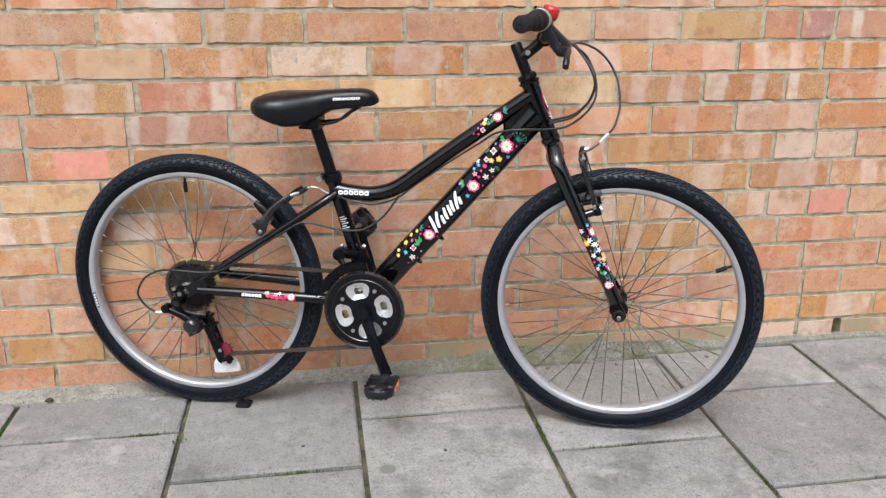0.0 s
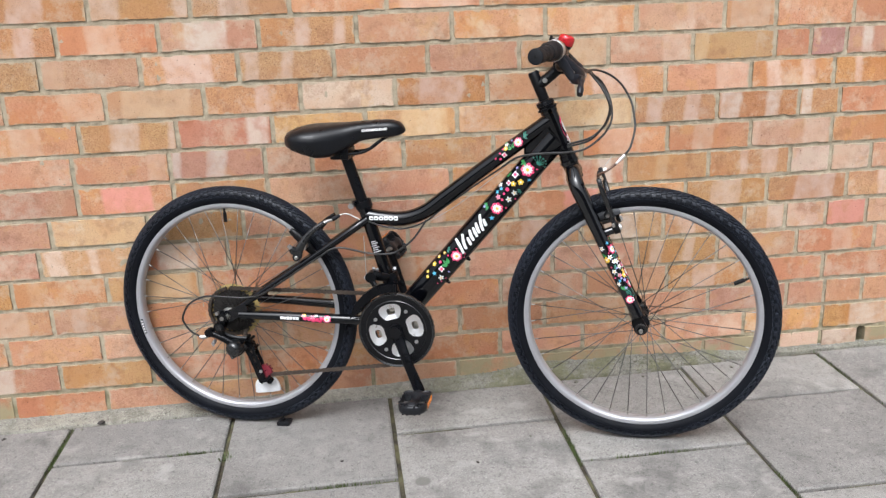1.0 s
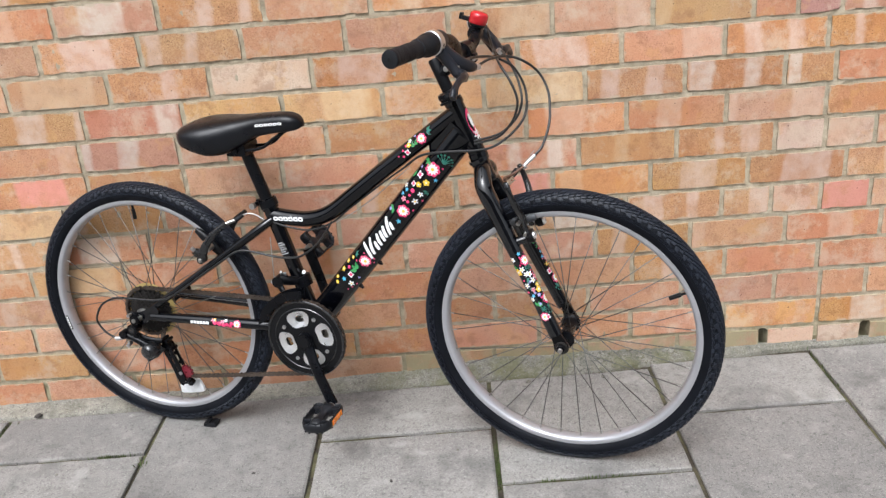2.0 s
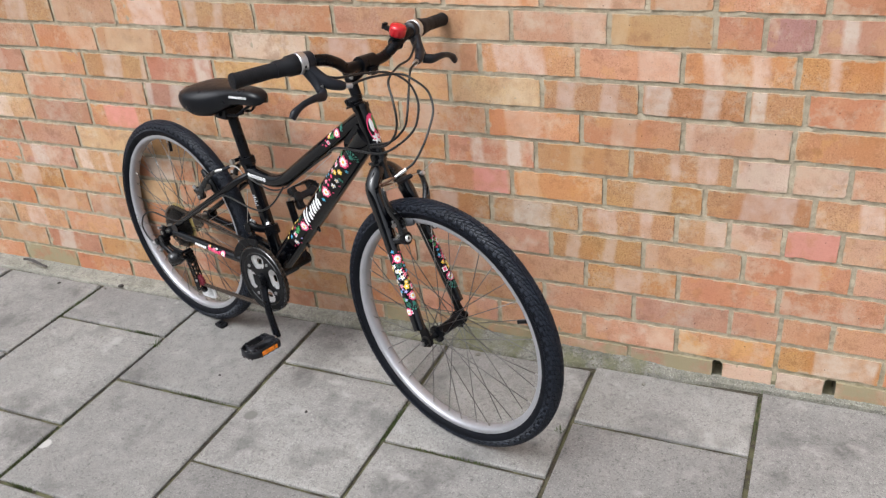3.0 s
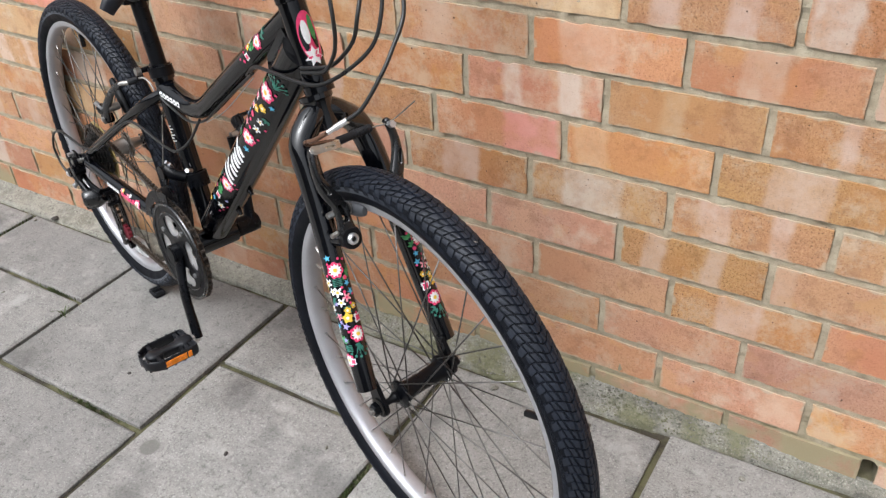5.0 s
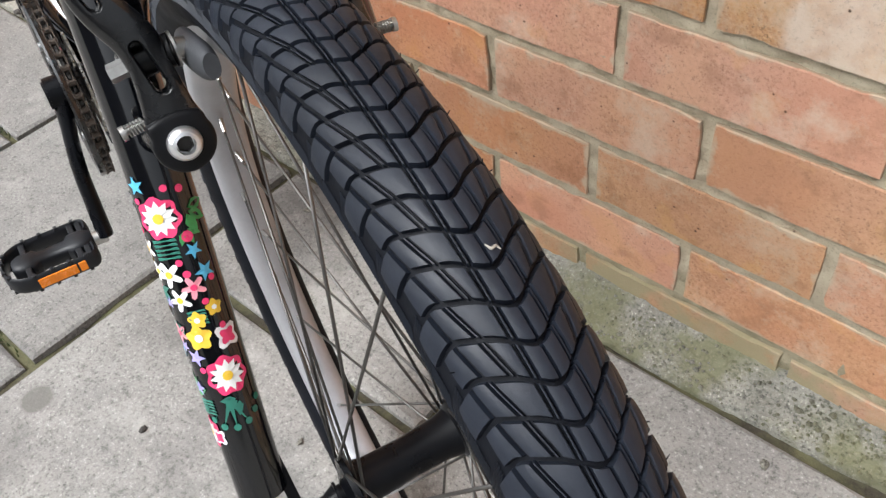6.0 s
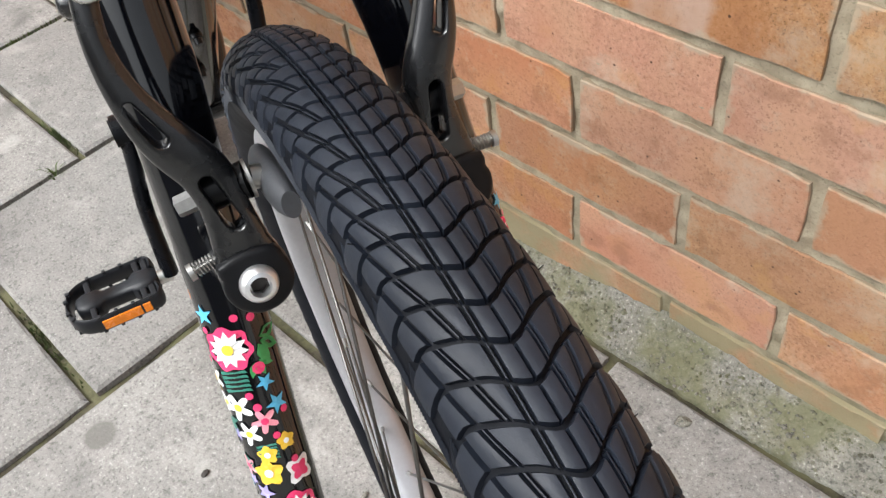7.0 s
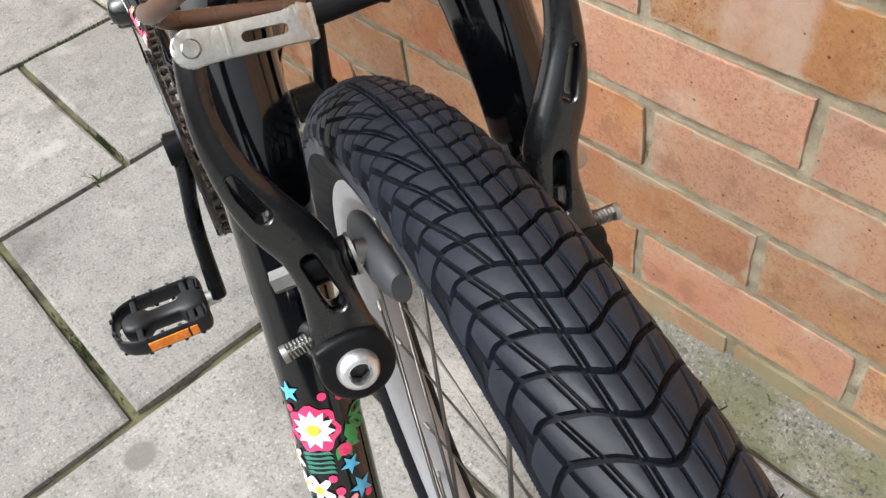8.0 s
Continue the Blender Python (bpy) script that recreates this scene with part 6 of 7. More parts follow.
def rear_brake():
    for sd in (-1, 1):
        path = spline([(0.189, sd * 0.053, 0.1485), (0.196, sd * 0.053, 0.168), (0.212, sd * 0.049, 0.193), (0.232, sd * 0.046, 0.212), (0.254, sd * 0.041, 0.227)], 6)
        bm = tube(bmesh.new(), path, [0.0110, 0.0100, 0.0078, 0.0062, 0.0052], 14, squash=0.65)
        rod(bm, (0.189, sd * 0.044, 0.1485), (0.189, sd * 0.060, 0.1485), 0.0090, 18)
        arm = part("rear_brake_arm", bm, CASTBLACK, frame_ob, "black rear brake arm", 40)
        part("brake_bolt", tube(bmesh.new(), [(0.189, sd * 0.060, 0.1485), (0.189, sd * 0.0625, 0.1485), (0.189, sd * 0.0635, 0.1485)], [0.0045, 0.0045, 0.0030], 14, (1, 0, 0)), STEEL, arm, "", 40)
        nut = part("pad_clamp", tube(bmesh.new(), [(0.190, sd * 0.046, 0.158), (0.181, sd * 0.056, 0.1643), (0.177, sd * 0.059, 0.170)], [0.0105, 0.0098, 0.0070], 14), CASTBLACK, arm, "", 40)
        part("pad_nut", rod(bmesh.new(), (0.1775, sd * 0.058, 0.170), (0.1735, sd * 0.062, 0.177), 0.0044, 12), ALLOY, nut, "bright pad nut", 40)
        part("pad_washer", rod(bmesh.new(), (0.205, sd * 0.034, 0.172), (0.204, sd * 0.0525, 0.171), 0.0070, 14), STEEL, arm, "", 40)
        pts = []
        for k in range(9):
            a = radians(38 + 18 * k / 8)
            pts.append((0.0105 + 0.2525 * math.sin(a), sd * 0.0225, 0.005 + 0.2525 * math.cos(a)))
        part("brake_pad", tube(bmesh.new(), pts, [0.006, 0.0105, 0.0110, 0.0105, 0.006], 14, squash=0.75), PLASTIC, arm, "", 40)
    lk = part("rear_brake_link", tube(bmesh.new(), [(0.2530, -0.0410, 0.2265), (0.2600, -0.0370, 0.2290), (0.2695, -0.0300, 0.2310)], [0.0038, 0.0042, 0.0034], 12), STEEL, frame_ob, "bright rear brake cable guide", 40)
    part("rubber_boot", tube(bmesh.new(), [(0.2690, -0.0305, 0.2310), (0.2760, -0.0250, 0.2345), (0.2840, -0.0190, 0.2390)], [0.0045, 0.0052, 0.0040], 12), GRIPMAT, lk, "", 50)
    part("noodle_pipe", tube(bmesh.new(), spline([(0.2835, -0.0190, 0.2388), (0.2930, -0.0150, 0.2415), (0.3060, -0.0130, 0.2395), (0.3190, -0.0130, 0.2330), (0.3330, -0.0160, 0.2270)], 6), 0.0017, 12), STEEL, lk, "", 50)


rear_brake()


# stem, bars, grips, levers, bell
CLAMP = Vector((0.778, 0, 0.560))
BAR = [Vector(p) for p in spline([(0.738, -0.292, 0.588), (0.760, -0.200, 0.594), (0.779, -0.125, 0.594), (0.782, -0.085, 0.580), (0.778, -0.052, 0.562), (0.778, 0.0, 0.560),
                                  (0.778, 0.052, 0.562), (0.782, 0.085, 0.580), (0.779, 0.125, 0.594), (0.760, 0.200, 0.594), (0.738, 0.292, 0.588)], 7)]


def barred(name, bm, mat, parent, label="", smooth=40):
    bm.transform(BARTURN)
    return part(name, bm, mat, parent, label, smooth)


def build_cockpit():
    a = HEAD + AXIS * 0.055
    bm = tube(bmesh.new(), [a, a + AXIS * 0.004, a + AXIS * 0.0045, a + AXIS * 0.010, a + AXIS * 0.0105, a + AXIS * 0.018, a + AXIS * 0.020], [0.021, 0.0215, 0.0175, 0.0180, 0.0200, 0.0185, 0.0130], 24)
    steered("headset", bm, SATIN, bike, "black headset cups and locknut")
    top = HEAD + AXIS * 0.138
    bm = tube(bmesh.new(), [a + AXIS * 0.015, top - AXIS * 0.004, top], [0.0112, 0.0118, 0.0100], 18)
    arm = spline([a + AXIS * 0.052, CLAMP.lerp(a + AXIS * 0.052, 0.5) + Vector((0, 0, -0.002)), CLAMP], 5)
    tube(bm, arm, [0.0120, 0.0112, 0.0120], 16)
    tube(bm, [CLAMP + Vector((0, -0.021, 0)), CLAMP + Vector((0, 0.021, 0))], 0.0170, 20, (1, 0, 0))
    box(bm, CLAMP + Vector((0.016, 0, -0.012)), (0.014, 0.020, 0.016), 0.003)
    stem = barred("stem", bm, SATIN, bike, "black quill stem")
    q = Vector(arm[3])
    barred("stem_badge", rod(bmesh.new(), q + Vector((0, -0.0130, 0)), q + Vector((0, -0.0112, 0)), 0.0052, 12), STEEL, stem)
    barred("stem_bolt", rod(bmesh.new(), CLAMP + Vector((0.020, -0.012, -0.014)), CLAMP + Vector((0.020, 0.012, -0.014)), 0.0034, 10), STEEL, stem)
    bm = tube(bmesh.new(), BAR, 0.0111, 18, (0, 0, 1))
    hb = barred("handlebar", bm, SATIN, bike, "black riser handlebar")
    for sd in (-1, 1):
        end, inner = Vector((0.737, sd * 0.300, 0.5880)), Vector((0.7640, sd * 0.176, 0.594))
        ax = (inner - end).normalized()

        def at(t):
            return end + ax * t

        prof = [(0.0, 0.0110), (0.001, 0.0140), (0.005, 0.0150), (0.008, 0.0140), (0.084, 0.0138), (0.086, 0.0142), (0.0865, 0.0156), (0.107, 0.0160), (0.114, 0.0190), (0.131, 0.0198), (0.134, 0.0180)]
        bm = tube(bmesh.new(), [at(t) for t, _ in prof], [r for _, r in prof], 26, (0, 0, 1))
        grip = barred("grip", bm, GRIPMAT, hb, "ribbed black rubber grip with twist shifter")
        bm = bmesh.new()
        for k in range(11):
            t = 0.012 + 0.005 * k
            tube(bm, [at(t), at(t + 0.0012), at(t + 0.0024)], [0.0139, 0.0143, 0.0139], 24, (0, 0, 1), caps=False)
        barred("grip_rib", bm, GRIPMAT, grip)
        # solid black disc for the end hole, the shade inside given by its colour
        barred("grip_hole", rod(bmesh.new(), at(-0.0004), at(0.0008), 0.0026, 12), PLASTIC, grip)
        bm = tube(bmesh.new(), [at(0.1330), at(0.1345), at(0.1470), at(0.1485)], [0.0190, 0.0205, 0.0205, 0.0190], 28, (0, 0, 1))
        barred("shifter_ring", bm, ALLOY, grip, "silver shifter ring with small marks")
        bm = bmesh.new()
        for k in range(6):
            w = radians(100 + 22 * k) if sd < 0 else radians(60 + 22 * k)
            e1 = Vector((0, 0, 1)) - ax * ax.z
            e1.normalize()
            e2 = ax.cross(e1)
            q = at(0.1405) + (e1 * math.cos(w) + e2 * math.sin(w)) * 0.0207
            t1 = (-e1 * math.sin(w) + e2 * math.cos(w)) * 0.0024
            bm.faces.new([bm.verts.new(q + x) for x in (t1 + ax * 0.0018, t1 - ax * 0.0018, -t1 - ax * 0.0018, -t1 + ax * 0.0018)])
        barred("gear_marks", bm, PLASTIC, grip, "dark marks of small print")
        # shifter body, cable outlet, brake lever
        bm = tube(bmesh.new(), [at(0.1485), at(0.1500), at(0.1640), at(0.1670)], [0.0175, 0.0190, 0.0180, 0.0140], 22, (0, 0, 1))
        q = at(0.147)
        tube(bm, spline([q + Vector((0.002, 0, -0.006)), q + Vector((0.018, sd * -0.010, -0.022)), q + Vector((0.036, sd * -0.022, -0.038)), q + Vector((0.048, sd * -0.040, -0.046)), q + Vector((0.052, sd * -0.050, -0.049))], 4), [0.0130, 0.0108, 0.0102, 0.0088, 0.0066], 16, (0, 0, 1), 1.15)
        tube(bm, spline([q + Vector((0.006, 0, -0.012)), q + Vector((0.024, sd * -0.006, -0.038)), q + Vector((0.034, sd * -0.006, -0.054))], 4), [0.0112, 0.0090, 0.0080], 14)
        lev = barred("lever_clamp", bm, LEVERMAT, hb, "dark grey plastic shifter body and lever clamp")
        barred("pivot_bolt", rod(bmesh.new(), q + Vector((0.032, sd * -0.008, -0.062)), q + Vector((0.034, sd * -0.008, -0.040)), 0.0042, 10), STEEL, lev)
        pts = spline([q + Vector((0.034, sd * -0.010, -0.054)), q + Vector((0.048, sd * 0.004, -0.056)), q + Vector((0.052, sd * 0.030, -0.054)), q + Vector((0.050, sd * 0.054, -0.058)), q + Vector((0.048, sd * 0.074, -0.068)), q + Vector((0.047, sd * 0.083, -0.078))], 6)
        bm = tube(bmesh.new(), pts, [0.0080, 0.0078, 0.0058, 0.0048, 0.0048, 0.0066, 0.0054], 14, (0, 0, 1), 1.3)
        barred("brake_lever", bm, LEVERMAT, lev, "dark grey brake lever", 50)
        bm = rod(bmesh.new(), q + Vector((0.050, sd * -0.047, -0.048)), q + Vector((0.057, sd * -0.064, -0.051)), 0.0052, 12)
        barred("barrel_adjuster", bm, ALLOY, lev, "bright barrel adjuster")
    # bell
    base = Vector((0.779, 0.090, 0.584))
    tilt = Matrix.Translation(base) @ Matrix.Rotation(radians(18), 4, "Y")
    bm = lathe(bmesh.new(), [(0.0165, 0.016), (0.0178, 0.018), (0.0180, 0.030), (0.0172, 0.0345), (0.0140, 0.0375), (0.0060, 0.0390), (0.001, 0.0392)], 32, "z")
    bm.transform(tilt)
    bell = barred("bell_dome", bm, REDBELL, hb, "red metal bell dome")
    bm = lathe(bmesh.new(), [(0.010, 0.008), (0.015, 0.011), (0.0165, 0.016), (0.004, 0.017)], 24, "z")
    box(bm, (-0.022, -0.003, 0.020), (0.020, 0.010, 0.008), 0.002)
    box(bm, (-0.033, -0.003, 0.022), (0.006, 0.013, 0.012), 0.002)
    bm.transform(tilt)
    tube(bm, [base + Vector((0, -0.008, -0.003)), base + Vector((0, 0.008, -0.003))], 0.0140, 18, (1, 0, 0))
    barred("bell_base", bm, PLASTIC, bell, "black bell base with thumb lever")


build_cockpit()


def cable(name, pts, r=0.0024, mat=None, label="black cable housing"):
    bm = tube(bmesh.new(), spline(pts, 9), r, 10)
    return part(name, bm, mat or CABLE, bike, label, 50)


cable("front_brake_cable", [(0.823, -0.100, 0.545), (0.838, -0.045, 0.552), (0.858, 0.012, 0.547), (0.883, 0.026, 0.535), (0.906, 0.038, 0.513), (0.924, 0.030, 0.481), (0.931, 0.006, 0.448), (0.931, -0.011, 0.424), (0.922, -0.0305, 0.3925), (0.9085, -0.0445, 0.3770)])
cable("shift_cable", [(0.786, -0.148, 0.582), (0.806, -0.110, 0.562), (0.812, -0.050, 0.556), (0.829, 0.008, 0.547), (0.858, 0.032, 0.527), (0.876, 0.038, 0.496), (0.884, 0.030, 0.467), (0.882, 0.018, 0.438), (0.864, -0.002, 0.412), (0.831, -0.018, 0.389), (0.796, -0.024, 0.382), (0.740, -0.028, 0.380), (0.690, -0.024, 0.372), (0.655, -0.018, 0.350)])
cable("rear_brake_cable", [(0.824, 0.100, 0.545), (0.832, 0.080, 0.544), (0.843, 0.058, 0.538), (0.869, 0.022, 0.508), (0.881, 0.002, 0.475), (0.877, -0.002, 0.450), (0.865, -0.008, 0.431), (0.840, -0.014, 0.411), (0.793, -0.020, 0.398)])
cable("shift_cable", [(0.786, 0.146, 0.580), (0.806, 0.100, 0.552), (0.824, 0.045, 0.550), (0.844, -0.006, 0.537), (0.866, -0.022, 0.509), (0.879, -0.028, 0.478), (0.875, -0.025, 0.452), (0.863, -0.022, 0.430), (0.838, -0.020, 0.406), (0.793, -0.020, 0.393)])
cable("brake_cable", [(0.4845, -0.018, 0.2307), (0.4529, -0.027, 0.1874), (0.4140, -0.034, 0.1593), (0.3800, -0.036, 0.1545), (0.3485, -0.037, 0.1567), (0.2832, -0.046, 0.1700), (0.2396, -0.054, 0.1490), (0.1600, -0.0610, 0.0980), (0.1100, -0.0650, 0.0660), (0.0850, -0.0665, 0.0550)], 0.0023)
cable("top_cable", [(0.66, -0.012, 0.352), (0.60, -0.008, 0.312), (0.52, -0.006, 0.255), (0.48, -0.008, 0.225), (0.43, -0.010, 0.208), (0.38, -0.012, 0.214), (0.35, -0.016, 0.225)], 0.0020)
cable("inner_wire", [(0.66, -0.012, 0.346), (0.56, -0.010, 0.268), (0.49, -0.010, 0.226)], 0.0008, STEEL, "bare steel inner wire")


def spoke_reflector():
    shape = closed_curve([(-0.027, -0.018), (0.026, -0.018), (0.0315, -0.009), (0.029, 0.006), (0.018, 0.0175), (-0.018, 0.0175), (-0.029, 0.006), (-0.0315, -0.009)], 3)
    at = Matrix.Translation((0.063, -0.014, -0.193)) @ Matrix.Rotation(radians(-8), 4, "Y")
    part("spoke_reflector", cast_plate(bmesh.new(), shape, 0.008, at, (), 0.0016), CLEARWHITE, rear_wheel, "clear white spoke reflector", 40)


spoke_reflector()


# ---- small things on the ground ----
def wedge():
    bm = plate(bmesh.new(), [(-0.020, 0.0), (0.012, 0.0), (0.014, 0.011), (0.007, 0.016), (-0.003, 0.012), (-0.008, 0.015), (-0.019, 0.011)], 0.022)
    bmesh.ops.bevel(bm, geom=bm.edges[:], offset=0.002, segments=2, affect="EDGES")
    ob = part("wedge", bm, GRIPMAT, None, "", 40, pose(-0.236, -0.160, level(-0.23) + 0.0005, 0, 0, -16))
    tagged(ob, "small black rubber wedge beside the rear tyre", "wedge")


wedge()


def twig():
    bm = bmesh.new()
    n = 10
    rows = []
    for i in range(n + 1):
        t = i / n
        w = 0.0065 * math.sin(math.pi * (0.12 + 0.8 * t)) ** 0.6
        rows.append([bm.verts.new((0.11 * t - 0.055, y * w, z + 0.006 * math.sin(t * 5))) for y, z in ((-1, 0.0), (0, 0.006), (1, 0.001), (0, -0.003))])
    for a, b in zip(rows, rows[1:]):
        for k in range(4):
            bm.faces.new((a[k], a[(k + 1) % 4], b[(k + 1) % 4], b[k]))
    bm.faces.new(rows[0])
    bm.faces.new(rows[-1][::-1])
    ob = part("curled_leaf", bm, LEAF, None, "", 60, pose(-1.08, -0.040, level(-1.1) + 0.020, 0, 0, -4))
    tagged(ob, "dark curled dry leaf at the foot of the wall", "leaf")


twig()


def gate_post():
    bm = box(bmesh.new(), (0, 0, 0.9), (0.20, 0.09, 1.8), 0.006)
    ob = part("timber_post", bm, TIMBER, None, "", 40, pose(-1.74, 0.10, level(-1.7) - 0.03))
    tagged(ob, "dark weathered timber post beyond the wall's end", "post")


gate_post()


def weeds():
    """Moss and short grass along some stretches of the paving joints."""
    rnd = random.Random(5)
    bm = bmesh.new()
    runs = []
    for i in range(9):
        x = -1.5595 + 0.3965 * i
        for _ in range(2):
            runs.append((x, rnd.uniform(-1.5, -0.08), True, rnd.uniform(0.05, 0.16)))
    for i in range(-4, 6):
        first = -0.452 if i % 2 == 0 else -0.252
        for k in range(3):
            if rnd.random() < 0.6:
                runs.append((-0.370 + 0.3965 * i + rnd.uniform(0.08, 0.32), first - 0.398 * k, False, rnd.uniform(0.04, 0.14)))
    for k in range(4200):
        x, y, along, ln = runs[rnd.randrange(len(runs))]
        d = rnd.gauss(0, 0.55) * ln
        x, y = (x + rnd.uniform(-0.0045, 0.0045), y + d) if along else (x + d, y + rnd.uniform(-0.0045, 0.0045))
        z = level(x) - 0.008
        h = rnd.uniform(0.005, 0.0115) * (1.7 if rnd.random() < 0.02 else 1)
        w = rnd.uniform(0, 6.28)
        dx, dy = 0.0013 * math.cos(w), 0.0013 * math.sin(w)
        lean = rnd.uniform(-1.2, 1.2)
        bm.faces.new([bm.verts.new(q) for q in ((x - dx, y - dy, z), (x + dx, y + dy, z), (x + dy * lean * 2.5, y - dx * lean * 2.5, z + h))])
    ob = part("joint_moss", bm, WEED)
    tagged(ob, "tufts of green moss in the paving joints", "moss", kind="stuff")


weeds()


def weed_tuft(x, y, n, seed):
    rnd = random.Random(seed)
    bm = bmesh.new()
    for k in range(n):
        w, ln = rnd.uniform(0, 6.28), rnd.uniform(0.010, 0.026)
        o = Vector((rnd.uniform(-0.012, 0.012), rnd.uniform(-0.004, 0.004), 0))
        d = Vector((math.cos(w), math.sin(w), 0)) * ln * 0.7
        side = Vector((-math.sin(w), math.cos(w), 0)) * 0.0014
        a, b = o + d * 0.5 + Vector((0, 0, ln * 0.6)), o + d + Vector((0, 0, ln * 0.75))
        q = [bm.verts.new(v) for v in (o - side, o + side, a + side, a - side)]
        bm.faces.new(q)
        bm.faces.new((q[3], q[2], bm.verts.new(b)))
    tagged(part("weed", bm, WEED, None, "", None, pose(x, y, level(x) - 0.004)), "small green weed growing from a paving joint", "weed", group="weeds in the joints")


for spot in ((-1.165, -0.262, 16, 1), (0.80, -0.30, 10, 4), (-0.366, -0.30, 12, 5)):
    weed_tuft(*spot)


def crumb(x, y, r, seed, mat, name, label):
    """A flattened, broken bit lying on the paving."""
    rnd = random.Random(seed)
    bm = bmesh.new()
    bmesh.ops.create_icosphere(bm, subdivisions=1, radius=r)
    for v in bm.verts:
        v.co = Vector((v.co.x * rnd.uniform(0.7, 1.4), v.co.y * rnd.uniform(0.6, 1.1), v.co.z * rnd.uniform(0.35, 0.6)))
    tagged(part(name, bm, mat, None, "", None, pose(x, y, level(x) + r * 0.25, 0, 0, seed * 47)), label, name.replace("_", " "), group=label)


for k, (x, y, r) in enumerate(((-0.78, -0.075, 0.007), (-0.74, -0.085, 0.005), (-0.30, -0.090, 0.006), (0.10, -0.10, 0.005), (0.52, -0.075, 0.008), (0.70, -0.080, 0.006), (0.95, -0.072, 0.007), (-1.20, -0.09, 0.005), (-0.55, -0.31, 0.004), (0.34, -0.33, 0.004))):
    crumb(x, y, r, k + 1, FILLET, "cement_crumb", "small crumb of grey cement on the paving")
for k, (x, y, r) in enumerate(((-0.70, -0.060, 0.010), (-0.92, -0.10, 0.006), (0.20, -0.42, 0.005), (-0.10, -0.36, 0.005))):
    crumb(x, y, r, k + 31, LEAF, "leaf_scrap", "scrap of dark dry leaf on the paving")


# ---- bricks and slabs ----
# a course, from the ground up: (joint, bricks up to the next joint). A brick is its kind, an oblique stroke before a half brick,
# and the shares of its length, in hundredths, between which its smooth bands lie
COURSES = [
    [(-0.921, "r o r r20-50 r m m m"), (0.898, "m"), (1.117, "/w /w"), (1.362, "m")],
    [(-0.797, "y r r r o r o"), (0.782, "o72-100 r"), (1.239, "S36-97")],
    [(-0.912, "r o r r r r r"), (0.679, "r r"), (1.129, "/o /o"), (1.348, "r")],
    [(-0.794, "r20-36 o r r r r r"), (0.785, "s32-62 r"), (1.226, "o")],
    [(-0.876, "o15-28,50-58 y40-92 r r r20-40 o r"), (0.698, "s17-32,58-72 r0-14 r45-72"), (1.367, "r")],
    [(-0.800, "s5-26,52-62 R22-68 o r r s30-60"), (0.547, "S25-68 s18-38,64-77"), (0.992, "/s55-98 /w /k0-100"), (1.335, "r")],
    [(-0.762, "y s0-18 o o s5-18"), (0.379, "k55-96 o6-30"), (0.826, "s30-68 s35-86"), (1.271, "s40-62 r")],
    [(-0.688, "k25-78 o30-50 r r o R28-42,70-86"), (0.663, "y35-50 s38-48,66-86"), (1.106, "/w /w"), (1.331, "o")],
    [(-0.688, "r77-98 R0-10,38-60 /r o84-97 o r20-40 r20-58"), (0.771, "r30-56 r0-9,66-98"), (1.214, "o")],
    [(-0.661, "s30-62,92-100 R73-97 y y40-92 y0-6 y55-96"), (0.680, "s14-33,61-80 S2-28,60-77"), (1.118, "/S3-30"), (1.229, "r")],
    [(-0.817, "o55-98 y15-88 s52-68 w s25-74 r60-80 s14-68"), (0.760, "r60-98 s18-36,62-78"), (1.206, "s24-34,70-92")],
    [(-0.726, "o0-22 s22-74 s5-20,45-58 o o y50-98"), (0.612, "r64-97 y0-18"), (1.042, "/r /d"), (1.230, "R18-32")],
    [(-0.679, "r28-62 R25-68 s37-52,78-90 r r72-96 r25-80"), (0.680, "r57-67"), (0.905, "/r10-90"), (1.039, "o"), (1.244, "r")],
    [(-0.600, "s0-30,86-100 s28-60 o0-14 r10-92 o s40-66 o r30-60"), (1.200, "o")],
    [(-0.720, "o r o r20-60 s30-60 o r"), (0.860, "o r40-80"), (1.305, "r")],
    [(-0.610, "r o s20-50 o y o r30-70 r"), (1.195, "s30-50")],
    [(-0.700, "r o r s20-60 o o r"), (0.880, "s35-70 o"), (1.330, "o")],
]
# what lies at either end of the courses named above
ENDS = "o o r r r30-62 s22-58 s5-20,50-64 y s60-80 R20-50 r42-75 o60-95".split()


